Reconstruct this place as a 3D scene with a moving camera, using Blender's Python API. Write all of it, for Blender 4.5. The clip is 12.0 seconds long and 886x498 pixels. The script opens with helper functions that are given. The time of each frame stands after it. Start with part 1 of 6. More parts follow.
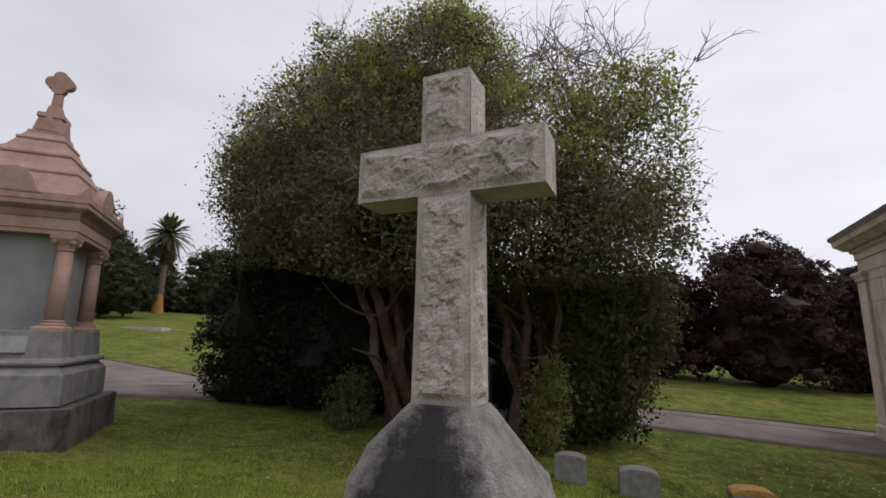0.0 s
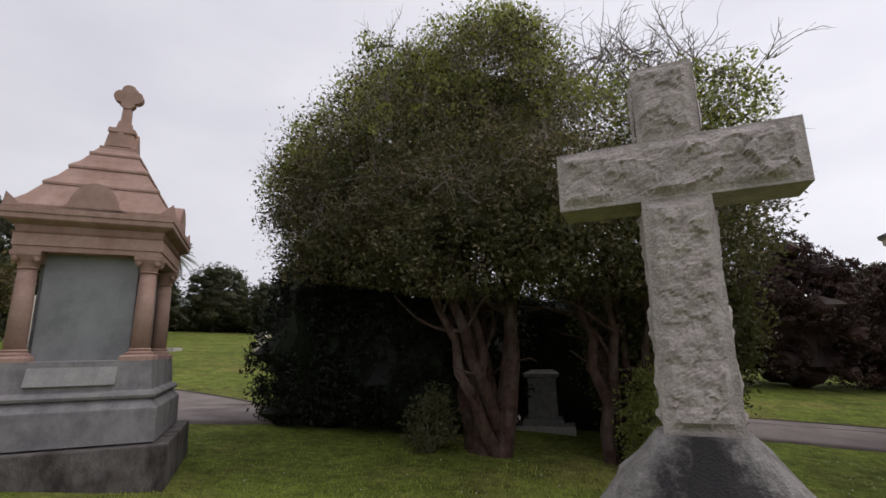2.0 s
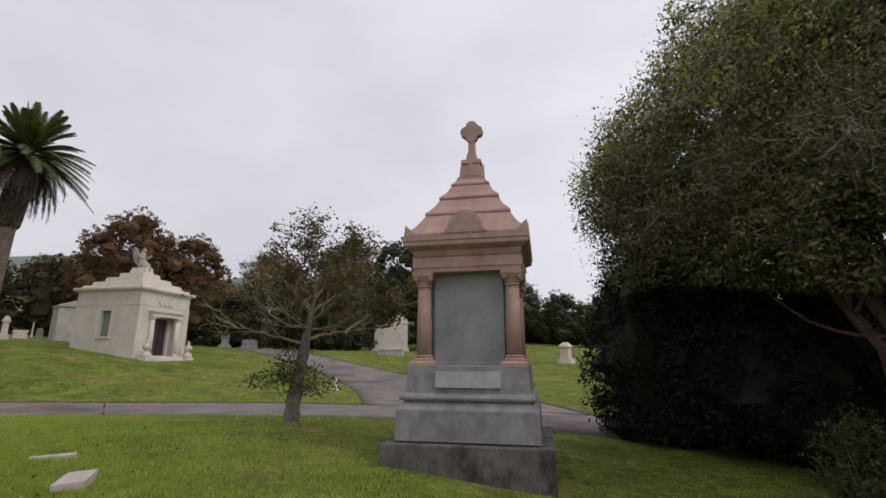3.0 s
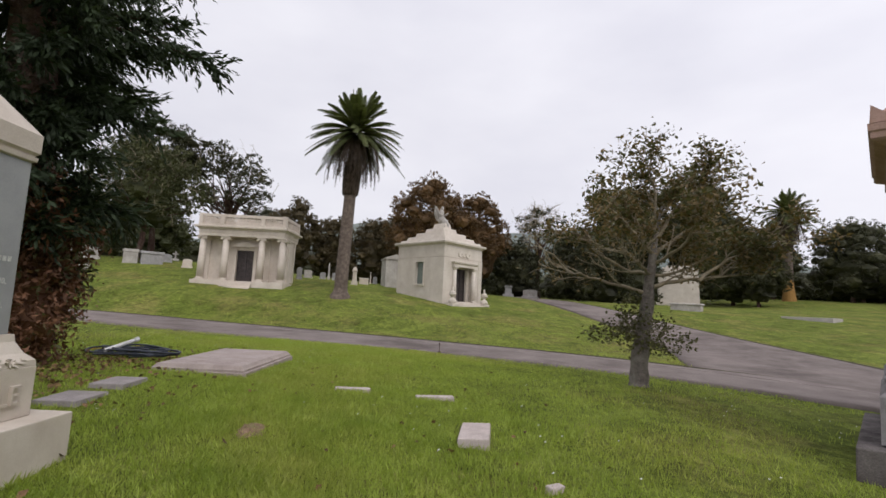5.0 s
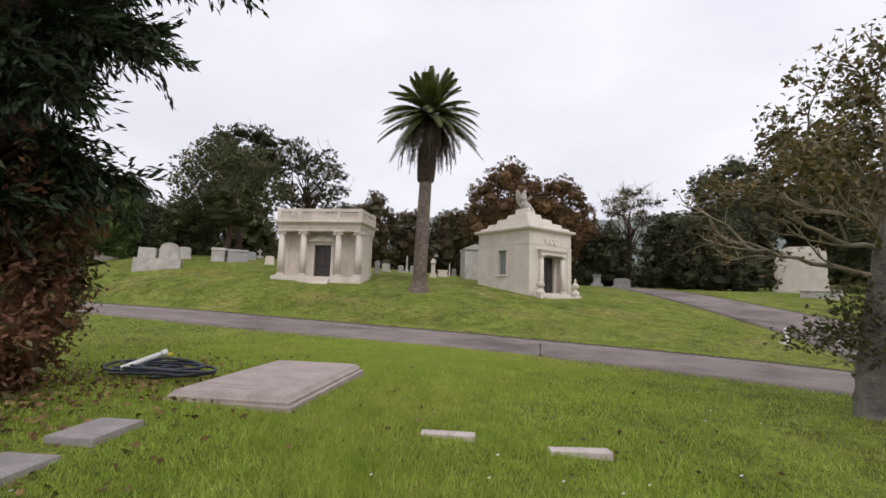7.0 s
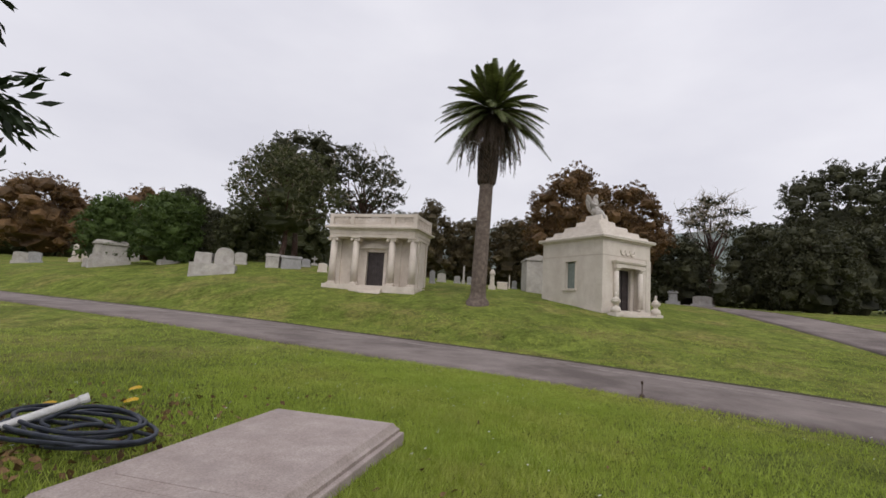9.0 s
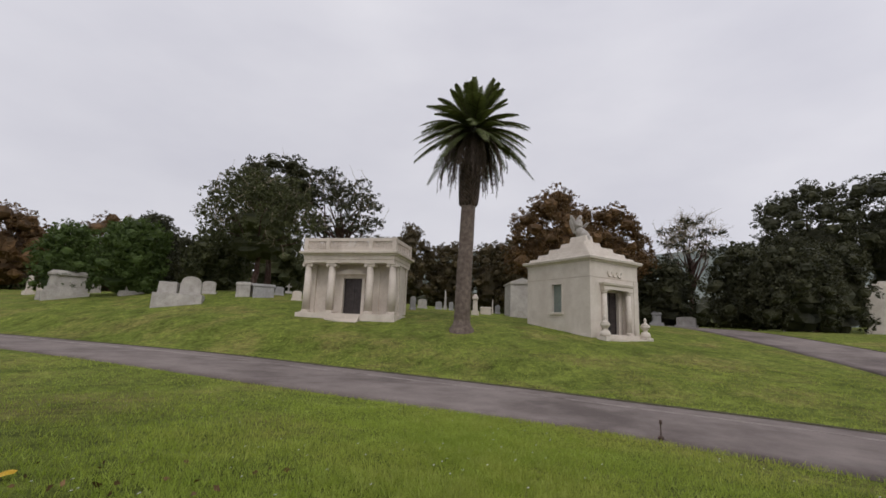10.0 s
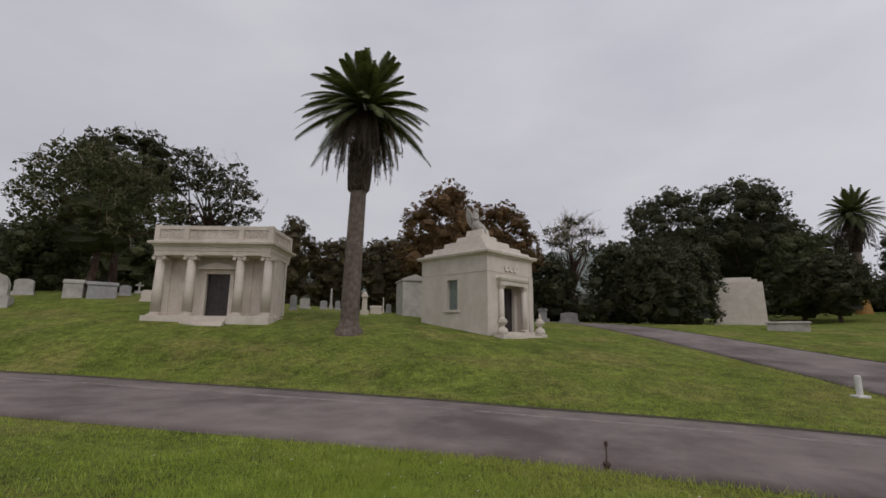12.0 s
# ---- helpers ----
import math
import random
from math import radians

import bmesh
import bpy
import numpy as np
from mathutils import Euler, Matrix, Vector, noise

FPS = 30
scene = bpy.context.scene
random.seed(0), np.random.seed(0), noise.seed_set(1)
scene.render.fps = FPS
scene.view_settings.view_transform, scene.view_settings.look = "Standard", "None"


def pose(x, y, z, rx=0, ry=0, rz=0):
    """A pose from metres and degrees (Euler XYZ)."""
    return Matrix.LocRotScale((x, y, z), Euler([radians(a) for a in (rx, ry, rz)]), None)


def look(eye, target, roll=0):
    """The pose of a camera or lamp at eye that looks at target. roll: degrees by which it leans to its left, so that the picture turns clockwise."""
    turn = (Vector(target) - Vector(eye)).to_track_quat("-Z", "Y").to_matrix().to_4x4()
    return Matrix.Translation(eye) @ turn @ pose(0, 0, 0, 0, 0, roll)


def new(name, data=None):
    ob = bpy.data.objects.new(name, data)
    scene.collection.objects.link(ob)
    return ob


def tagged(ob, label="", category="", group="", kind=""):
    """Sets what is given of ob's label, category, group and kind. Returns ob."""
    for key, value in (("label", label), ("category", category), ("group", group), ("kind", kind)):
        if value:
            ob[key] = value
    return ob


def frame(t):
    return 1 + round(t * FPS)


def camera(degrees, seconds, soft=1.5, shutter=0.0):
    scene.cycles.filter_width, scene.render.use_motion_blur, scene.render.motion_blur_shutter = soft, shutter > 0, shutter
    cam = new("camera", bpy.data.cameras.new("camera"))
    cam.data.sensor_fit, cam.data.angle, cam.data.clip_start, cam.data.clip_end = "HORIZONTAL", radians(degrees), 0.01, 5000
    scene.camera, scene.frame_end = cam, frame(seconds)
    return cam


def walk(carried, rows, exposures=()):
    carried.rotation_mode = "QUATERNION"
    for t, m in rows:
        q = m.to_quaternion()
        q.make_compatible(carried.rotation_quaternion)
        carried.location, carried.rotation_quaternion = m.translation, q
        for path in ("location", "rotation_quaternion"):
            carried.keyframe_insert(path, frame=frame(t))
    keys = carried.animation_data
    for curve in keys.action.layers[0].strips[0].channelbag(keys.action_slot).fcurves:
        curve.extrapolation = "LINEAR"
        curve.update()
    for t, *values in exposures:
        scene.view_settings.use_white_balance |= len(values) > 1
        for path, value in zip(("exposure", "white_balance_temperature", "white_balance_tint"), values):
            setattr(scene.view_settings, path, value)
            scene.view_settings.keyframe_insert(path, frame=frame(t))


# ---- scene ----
cam = camera(86.9, 12.0, soft=1.6)
PATH = [
    (0, (0.093, -0.007, 1.484), (-0.721, 1.78, 1.861), 1.0),
    (0.5, (-0.294, -0.123, 1.535), (-0.953, 1.733, 1.884), 0.2),
    (1, (-0.688, -0.036, 1.568), (-1.188, 1.871, 1.904), -0.4),
    (1.5, (-1.109, -0.111, 1.572), (-1.574, 1.798, 1.942), -1.0),
    (2, (-1.721, -0.385, 1.592), (-2.509, 1.405, 2.009), -0.9),
    (2.5, (-2.392, -0.512, 1.591), (-3.653, 0.969, 2.058), -0.3),
    (3, (-2.947, -0.78, 1.565), (-4.589, 0.262, 2.034), 0.1),
    (3.2, (-3.168, -0.842, 1.577), (-4.863, 0.108, 2.052), 0.5),
    (4.8, (-4.987, -1.635, 1.492), (-6.966, -1.486, 1.736), 3.2),
    (5, (-5.279, -1.734, 1.509), (-7.263, -1.703, 1.753), 2.8),
    (5.5, (-5.92, -2.074, 1.506), (-7.892, -2.335, 1.71), 3.3),
    (6, (-6.491, -2.113, 1.5), (-8.458, -2.437, 1.653), 2.4),
    (6.5, (-7.134, -2.164, 1.558), (-9.103, -2.463, 1.741), 1.6),
    (6.7, (-7.399, -2.202, 1.548), (-9.37, -2.484, 1.742), 1.7),
    (8.3, (-9.318, -2.628, 1.597), (-11.265, -3.011, 1.842), 2.3),
    (8.5, (-9.603, -2.684, 1.591), (-11.546, -3.087, 1.84), 2.2),
    (9, (-10.267, -2.958, 1.621), (-12.184, -3.48, 1.858), 3.5),
    (9.5, (-10.869, -3.164, 1.673), (-12.78, -3.684, 1.95), 3.5),
    (10, (-11.469, -3.406, 1.734), (-13.39, -3.841, 2.081), 2.2),
    (10.5, (-12.127, -3.663, 1.755), (-14.039, -4.083, 2.164), 1.1),
    (11, (-12.688, -3.755, 1.747), (-14.627, -3.997, 2.175), 0.5),
    (11.5, (-13.383, -3.814, 1.746), (-15.334, -3.938, 2.169), 0.5),
    (12, (-13.988, -3.839, 1.769), (-15.955, -3.807, 2.127), 0.5),
]
walk(cam, [(t, look(eye, target, roll)) for t, eye, target, roll in PATH], exposures=[(0, 0.1), (1.5, 0.1), (3, 0.12), (5, 0.38), (6.5, 0.53), (8.5, 0.30), (9.5, 0.22), (10.5, -0.10), (12, -0.25)])

# ---- world, sun ----
world = bpy.data.worlds.new("overcast")
scene.world = world
world.use_nodes = True
wn, wl = world.node_tree.nodes, world.node_tree.links
wn.clear()
w_out = wn.new("ShaderNodeOutputWorld")
w_sky = wn.new("ShaderNodeTexSky")
w_sky.sky_type, w_sky.sun_disc, w_sky.sun_elevation, w_sky.sun_rotation = "NISHITA", False, radians(48), radians(60)
w_blue = wn.new("ShaderNodeBackground")
w_blue.inputs["Strength"].default_value = 0.05
wl.new(w_sky.outputs["Color"], w_blue.inputs["Color"])
w_tc = wn.new("ShaderNodeTexCoord")
w_map = wn.new("ShaderNodeMapping")
w_map.inputs["Scale"].default_value = (1.0, 1.0, 2.6)
wl.new(w_tc.outputs["Generated"], w_map.inputs["Vector"])
w_noise = wn.new("ShaderNodeTexNoise")
w_noise.inputs["Scale"].default_value, w_noise.inputs["Detail"].default_value, w_noise.inputs["Roughness"].default_value = 1.7, 5.0, 0.5
wl.new(w_map.outputs["Vector"], w_noise.inputs["Vector"])
w_ramp = wn.new("ShaderNodeValToRGB")
w_ramp.color_ramp.elements[0].position, w_ramp.color_ramp.elements[1].position = 0.3, 0.7
w_ramp.color_ramp.elements[0].color = (0.625, 0.62, 0.695, 1)
w_ramp.color_ramp.elements[1].color = (0.79, 0.78, 0.835, 1)
wl.new(w_noise.outputs["Fac"], w_ramp.inputs["Fac"])
# the cloud deck is brighter towards the veiled sun and darker towards the far hills
w_sep = wn.new("ShaderNodeVectorMath")
w_sep.operation = "DOT_PRODUCT"
w_sep.inputs[1].default_value = (0.62, 0.36, 0.55)
wl.new(w_tc.outputs["Generated"], w_sep.inputs[0])
w_rng = wn.new("ShaderNodeMapRange")
w_rng.inputs["From Min"].default_value, w_rng.inputs["From Max"].default_value = -0.7, 0.9
w_rng.inputs["To Min"].default_value, w_rng.inputs["To Max"].default_value = 0.86, 1.22
wl.new(w_sep.outputs["Value"], w_rng.inputs["Value"])
w_cloud = wn.new("ShaderNodeBackground")
wl.new(w_ramp.outputs["Color"], w_cloud.inputs["Color"])
wl.new(w_rng.outputs["Result"], w_cloud.inputs["Strength"])
w_mix = wn.new("ShaderNodeMixShader")
w_mix.inputs["Fac"].default_value = 0.94
wl.new(w_blue.outputs["Background"], w_mix.inputs[1])
wl.new(w_cloud.outputs["Background"], w_mix.inputs[2])
wl.new(w_mix.outputs["Shader"], w_out.inputs["Surface"])

sun = new("sun", bpy.data.lights.new("sun", "SUN"))
sun.data.energy, sun.data.angle, sun.data.color = 0.9, radians(25), (1.0, 0.97, 0.92)
sun.matrix_world = look((30, 18, 40), (0, 0, 0))

# ---- materials ----


def material(name, dark, light, scale=6.0, rough=0.85, bump=0.3, grain=60.0, stain=None, stain_scale=0.8, stain_amount=0.5, metal=0.0, island=0.0, spec=0.3, depth=0.02, fleck=0.45):
    """Two scales of colour noise, optional stains, fine relief."""
    m = bpy.data.materials.new(name)
    m.use_nodes = True
    n, l = m.node_tree.nodes, m.node_tree.links
    b = n["Principled BSDF"]
    b.inputs["Roughness"].default_value, b.inputs["Metallic"].default_value = rough, metal
    b.inputs["Specular IOR Level"].default_value = spec
    tc = n.new("ShaderNodeTexCoord")
    a = n.new("ShaderNodeTexNoise")
    a.inputs["Scale"].default_value, a.inputs["Detail"].default_value, a.inputs["Roughness"].default_value = scale, 6, 0.62
    l.new(tc.outputs["Object"], a.inputs["Vector"])
    ramp = n.new("ShaderNodeValToRGB")
    ramp.color_ramp.elements[0].position, ramp.color_ramp.elements[1].position = 0.32, 0.68
    ramp.color_ramp.elements[0].color, ramp.color_ramp.elements[1].color = (*dark, 1), (*light, 1)
    l.new(a.outputs["Fac"], ramp.inputs["Fac"])
    colour = ramp.outputs["Color"]
    g = n.new("ShaderNodeTexNoise")
    g.inputs["Scale"].default_value, g.inputs["Detail"].default_value = grain, 3
    l.new(tc.outputs["Object"], g.inputs["Vector"])
    mul = n.new("ShaderNodeMix")
    mul.data_type, mul.blend_type = "RGBA", "OVERLAY"
    mul.inputs[0].default_value = fleck
    l.new(colour, mul.inputs[6])
    l.new(g.outputs["Fac"], mul.inputs[7])
    colour = mul.outputs[2]
    if stain:
        s = n.new("ShaderNodeTexNoise")
        s.inputs["Scale"].default_value, s.inputs["Detail"].default_value, s.inputs["Roughness"].default_value = stain_scale, 8, 0.7
        sm = n.new("ShaderNodeMapping")
        sm.inputs["Location"].default_value, sm.inputs["Scale"].default_value = (3.1, 1.7, 5.3), (1, 1, 0.45)
        l.new(tc.outputs["Object"], sm.inputs["Vector"])
        l.new(sm.outputs["Vector"], s.inputs["Vector"])
        r2 = n.new("ShaderNodeMapRange")
        r2.inputs["From Min"].default_value, r2.inputs["From Max"].default_value, r2.inputs["To Max"].default_value = 0.48, 0.66, stain_amount
        l.new(s.outputs["Fac"], r2.inputs["Value"])
        mx = n.new("ShaderNodeMix")
        mx.data_type = "RGBA"
        l.new(r2.outputs["Result"], mx.inputs[0])
        l.new(colour, mx.inputs[6])
        mx.inputs[7].default_value = (*stain, 1)
        colour = mx.outputs[2]
    if island:
        gi = n.new("ShaderNodeNewGeometry")
        r3 = n.new("ShaderNodeMapRange")
        r3.inputs["To Min"].default_value, r3.inputs["To Max"].default_value = 1 - island, 1 + island
        l.new(gi.outputs["Random Per Island"], r3.inputs["Value"])
        hv = n.new("ShaderNodeHueSaturation")
        l.new(r3.outputs["Result"], hv.inputs["Value"])
        l.new(colour, hv.inputs["Color"])
        colour = hv.outputs["Color"]
    l.new(colour, b.inputs["Base Color"])
    if bump:
        bp = n.new("ShaderNodeBump")
        bp.inputs["Strength"].default_value, bp.inputs["Distance"].default_value = bump, depth
        l.new(g.outputs["Fac"], bp.inputs["Height"])
        l.new(bp.outputs["Normal"], b.inputs["Normal"])
    return m


def leafy(name, dark, light, through_light=0.25, stain=None, scale=0.9, island=0.4):
    m = material(name, dark, light, scale=scale, rough=0.6, bump=0, grain=9, stain=stain, stain_scale=0.33, stain_amount=0.75, island=island, spec=0.25)
    b = m.node_tree.nodes["Principled BSDF"]
    n, l = m.node_tree.nodes, m.node_tree.links
    tr = n.new("ShaderNodeBsdfTranslucent")
    tr.inputs["Color"].default_value = (light[0] * 1.1, light[1] * 1.2, light[2] * 0.7, 1)
    mx = n.new("ShaderNodeMixShader")
    mx.inputs["Fac"].default_value = through_light
    l.new(b.outputs["BSDF"], mx.inputs[1])
    l.new(tr.outputs["BSDF"], mx.inputs[2])
    l.new(mx.outputs["Shader"], n["Material Output"].inputs["Surface"])
    return m


M_GRANITE = material("grey rough granite", (0.41, 0.355, 0.335), (0.57, 0.505, 0.485), 7, 0.9, 0.7, 45, (0.20, 0.185, 0.175), 2.6, 0.45, depth=0.02)
M_PINK = material("pink sandstone", (0.345, 0.222, 0.180), (0.455, 0.305, 0.255), 5, 0.85, 0.25, 90, (0.29, 0.165, 0.13), 1.6, 0.5)
M_TOMB_GREY = material("grey weathered granite", (0.17, 0.16, 0.17), (0.27, 0.255, 0.26), 5, 0.8, 0.25, 90, (0.36, 0.34, 0.34), 2.2, 0.6)
M_TOMB_BASE = material("stained dark granite", (0.085, 0.072, 0.068), (0.175, 0.155, 0.150), 4, 0.9, 0.4, 60, (0.032, 0.026, 0.025), 2.4, 0.9)
M_SLATE = material("polished grey panel", (0.185, 0.188, 0.195), (0.285, 0.288, 0.295), 2.2, 0.42, 0.05, 40, (0.33, 0.34, 0.34), 1.0, 0.4, fleck=0.15)
M_CREAM = material("cream marble", (0.49, 0.425, 0.36), (0.61, 0.545, 0.475), 3, 0.7, 0.12, 120, (0.42, 0.35, 0.29), 1.6, 0.45, fleck=0.18)
M_DIE = material("blue grey marble", (0.235, 0.24, 0.245), (0.325, 0.328, 0.332), 2.5, 0.38, 0.05, 90, (0.36, 0.37, 0.37), 1.2, 0.35, fleck=0.12)
M_LETTER = material("pale letter paint", (0.48, 0.48, 0.46), (0.56, 0.56, 0.54), 20, 0.8, 0.1, 100)
M_LIME = material("pale limestone", (0.52, 0.45, 0.385), (0.66, 0.59, 0.52), 1.2, 0.85, 0.2, 30, (0.42, 0.36, 0.30), 0.9, 0.45)
M_LIME2 = material("cool pale granite", (0.53, 0.47, 0.405), (0.64, 0.58, 0.515), 1.5, 0.85, 0.2, 30, (0.44, 0.38, 0.32), 0.8, 0.3)
M_MC = material("tan ashlar stone", (0.40, 0.335, 0.272), (0.54, 0.460, 0.385), 2.2, 0.9, 0.35, 40, (0.20, 0.165, 0.14), 1.1, 0.6)
M_MCD = material("dark roof stone", (0.085, 0.08, 0.08), (0.15, 0.14, 0.138), 2, 0.9, 0.3, 40, (0.09, 0.08, 0.08), 1, 0.6)
M_DOOR = material("dark bronze door", (0.05, 0.042, 0.042), (0.09, 0.075, 0.072), 4, 0.5, 0.1, 40, metal=0.5)
M_GLASSY = material("grey green window glass", (0.16, 0.19, 0.17), (0.22, 0.25, 0.23), 3, 0.2, 0.0, 20)
M_GRAVE = material("weathered headstone", (0.32, 0.295, 0.268), (0.48, 0.447, 0.410), 2, 0.9, 0.25, 40, (0.32, 0.30, 0.285), 1.2, 0.3)
M_SILL = material("mid grey granite sill", (0.27, 0.26, 0.26), (0.38, 0.37, 0.365), 4, 0.85, 0.3, 80, (0.20, 0.19, 0.185), 1.5, 0.5)
M_GRAVE_D = material("dark headstone", (0.15, 0.145, 0.14), (0.26, 0.25, 0.245), 8, 0.9, 0.5, 60, (0.30, 0.29, 0.27), 6, 0.5)
M_LICHEN = material("orange lichen", (0.33, 0.17, 0.035), (0.52, 0.30, 0.07), 14, 0.95, 0.6, 60, (0.30, 0.27, 0.24), 5, 0.6)
M_FLAT = material("grey blue flat marker", (0.228, 0.202, 0.200), (0.323, 0.288, 0.280), 8, 0.8, 0.3, 90, (0.22, 0.20, 0.19), 4, 0.4)
M_SLAB = material("pinkish concrete slab", (0.306, 0.250, 0.228), (0.408, 0.344, 0.320), 4, 0.9, 0.3, 70, (0.27, 0.225, 0.21), 2.6, 0.55)
M_PLAQUE = material("pale pinkish marker", (0.40, 0.335, 0.31), (0.52, 0.45, 0.425), 8, 0.8, 0.3, 90, (0.36, 0.30, 0.28), 5, 0.4)
M_BARK = material("red brown bark", (0.040, 0.022, 0.017), (0.100, 0.057, 0.044), 7, 0.95, 0.9, 30, (0.20, 0.17, 0.15), 3, 0.4, depth=0.04)
M_BARK_G = material("grey bark", (0.10, 0.085, 0.075), (0.22, 0.19, 0.17), 9, 0.95, 0.9, 40, (0.27, 0.26, 0.22), 4, 0.5, depth=0.03)
M_TWIG = material("bare grey twig", (0.16, 0.135, 0.115), (0.32, 0.28, 0.245), 9, 0.95, 0.2, 40)
M_PALMTRUNK = material("palm trunk", (0.095, 0.070, 0.057), (0.205, 0.163, 0.137), 5, 0.95, 0.8, 25, (0.08, 0.06, 0.05), 2, 0.5, depth=0.04)
M_LEAF = leafy("olive leaf", (0.043, 0.043, 0.020), (0.136, 0.128, 0.060))
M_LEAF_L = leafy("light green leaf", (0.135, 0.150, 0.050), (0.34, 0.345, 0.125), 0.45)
M_LEAF_B = leafy("brownish dry leaf", (0.130, 0.100, 0.066), (0.29, 0.232, 0.158))
M_LEAF_RB = leafy("brown olive leaf", (0.080, 0.058, 0.028), (0.230, 0.160, 0.076))
M_LIMB = material("tan lichen limb", (0.160, 0.128, 0.084), (0.340, 0.285, 0.200), 6, 0.95, 0.5, 40, (0.30, 0.28, 0.23), 3, 0.5)
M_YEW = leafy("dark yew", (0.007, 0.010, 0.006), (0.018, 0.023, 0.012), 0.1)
M_CONIFER = leafy("dark conifer", (0.015, 0.024, 0.012), (0.040, 0.058, 0.026), 0.12)
M_DRY = leafy("dry red brown needles", (0.085, 0.038, 0.021), (0.195, 0.095, 0.054), 0.15)
M_FAR_G = leafy("far green", (0.036, 0.043, 0.018), (0.094, 0.098, 0.041), 0.15)
M_FAR_D = leafy("far dark cypress", (0.025, 0.028, 0.014), (0.066, 0.065, 0.031), 0.1)
M_FAR_Y = leafy("fresh green bush", (0.040, 0.065, 0.016), (0.090, 0.13, 0.034), 0.2)
M_FAR_R = leafy("rusty brown crown", (0.060, 0.038, 0.018), (0.165, 0.092, 0.038), 0.15)
M_FAR_RD = leafy("brown green crown", (0.040, 0.034, 0.018), (0.112, 0.082, 0.040), 0.15)
M_FAR_P = leafy("dark red brown crown", (0.024, 0.013, 0.012), (0.062, 0.031, 0.026), 0.12)
M_PALM = leafy("palm frond", (0.042, 0.056, 0.020), (0.120, 0.136, 0.050), 0.15)
M_PALM_DRY = leafy("dead palm frond", (0.040, 0.028, 0.020), (0.105, 0.076, 0.055), 0.1)
M_IVORY = material("orange base growth", (0.25, 0.13, 0.04), (0.36, 0.21, 0.07), 8, 0.95, 0.5, 40)
M_BLADE = leafy("grass blade", (0.155, 0.215, 0.034), (0.390, 0.450, 0.105), 0.5, (0.400, 0.350, 0.115), 2.6, 0.62)
M_WHITE = material("white plastic pipe", (0.62, 0.61, 0.60), (0.74, 0.73, 0.72), 8, 0.5, 0.1, 60, (0.4, 0.38, 0.36), 6, 0.3)
M_HOSE = material("dark blue hose", (0.018, 0.022, 0.034), (0.05, 0.058, 0.078), 12, 0.5, 0.1, 80)
M_PETAL = material("white daisy", (0.70, 0.70, 0.66), (0.82, 0.82, 0.78), 20, 0.8, 0.0, 50)
M_DEADLEAF = material("fallen leaf", (0.085, 0.048, 0.022), (0.22, 0.135, 0.062), 12, 0.8, 0.2, 60, island=0.5)
M_YELLOW = material("yellow leaf", (0.55, 0.33, 0.02), (0.70, 0.45, 0.04), 12, 0.7, 0.1, 60)
M_HILL = material("far wooded hill", (0.11, 0.13, 0.12), (0.19, 0.21, 0.19), 0.03, 1.0, 0.0, 0.2)
M_EDGE = material("dark soil edge", (0.055, 0.048, 0.035), (0.11, 0.10, 0.06), 6, 1.0, 0.4, 40)
M_SOIL = material("scuffed brown earth", (0.13, 0.088, 0.050), (0.27, 0.185, 0.115), 14, 1.0, 0.8, 60, (0.15, 0.17, 0.05), 9, 0.8)
M_LINE = material("pale gutter seam", (0.235, 0.200, 0.187), (0.315, 0.275, 0.260), 3, 0.9, 0.2, 60, (0.13, 0.105, 0.098), 0.5, 0.9)


def lawn_material():
    """Turf: broad yellowed patches, hand-wide tufts and fine blades, all in the colour and the relief."""
    m = material("mown lawn", (0.103, 0.134, 0.022), (0.176, 0.209, 0.041), 0.35, 0.95, 0.8, 22, (0.215, 0.190, 0.062), 0.30, 0.85, depth=0.05, spec=0.1)
    n, l = m.node_tree.nodes, m.node_tree.links
    b = n["Principled BSDF"]
    tc = n.new("ShaderNodeTexCoord")
    heights_in = []
    for scale, detail, rough, lo, hi in ((1.2, 9, 0.8, 0.50, 1.42), (5.5, 5, 0.6, 0.66, 1.30), (38.0, 3, 0.6, 0.70, 1.28)):
        src = b.inputs["Base Color"].links[0].from_socket
        f = n.new("ShaderNodeTexNoise")
        f.inputs["Scale"].default_value, f.inputs["Detail"].default_value, f.inputs["Roughness"].default_value = scale, detail, rough
        l.new(tc.outputs["Object"], f.inputs["Vector"])
        r = n.new("ShaderNodeMapRange")
        r.inputs["From Min"].default_value, r.inputs["From Max"].default_value = 0.34, 0.66
        r.inputs["To Min"].default_value, r.inputs["To Max"].default_value = lo, hi
        l.new(f.outputs["Fac"], r.inputs["Value"])
        hv = n.new("ShaderNodeHueSaturation")
        l.new(r.outputs["Result"], hv.inputs["Value"])
        l.new(src, hv.inputs["Color"])
        l.new(hv.outputs["Color"], b.inputs["Base Color"])
        heights_in.append(f.outputs["Fac"])
    tuft = n.new("ShaderNodeBump")
    tuft.inputs["Strength"].default_value, tuft.inputs["Distance"].default_value = 0.6, 0.09
    l.new(heights_in[1], tuft.inputs["Height"])
    fine = b.inputs["Normal"].links[0].from_node
    l.new(tuft.outputs["Normal"], fine.inputs["Normal"])
    return m


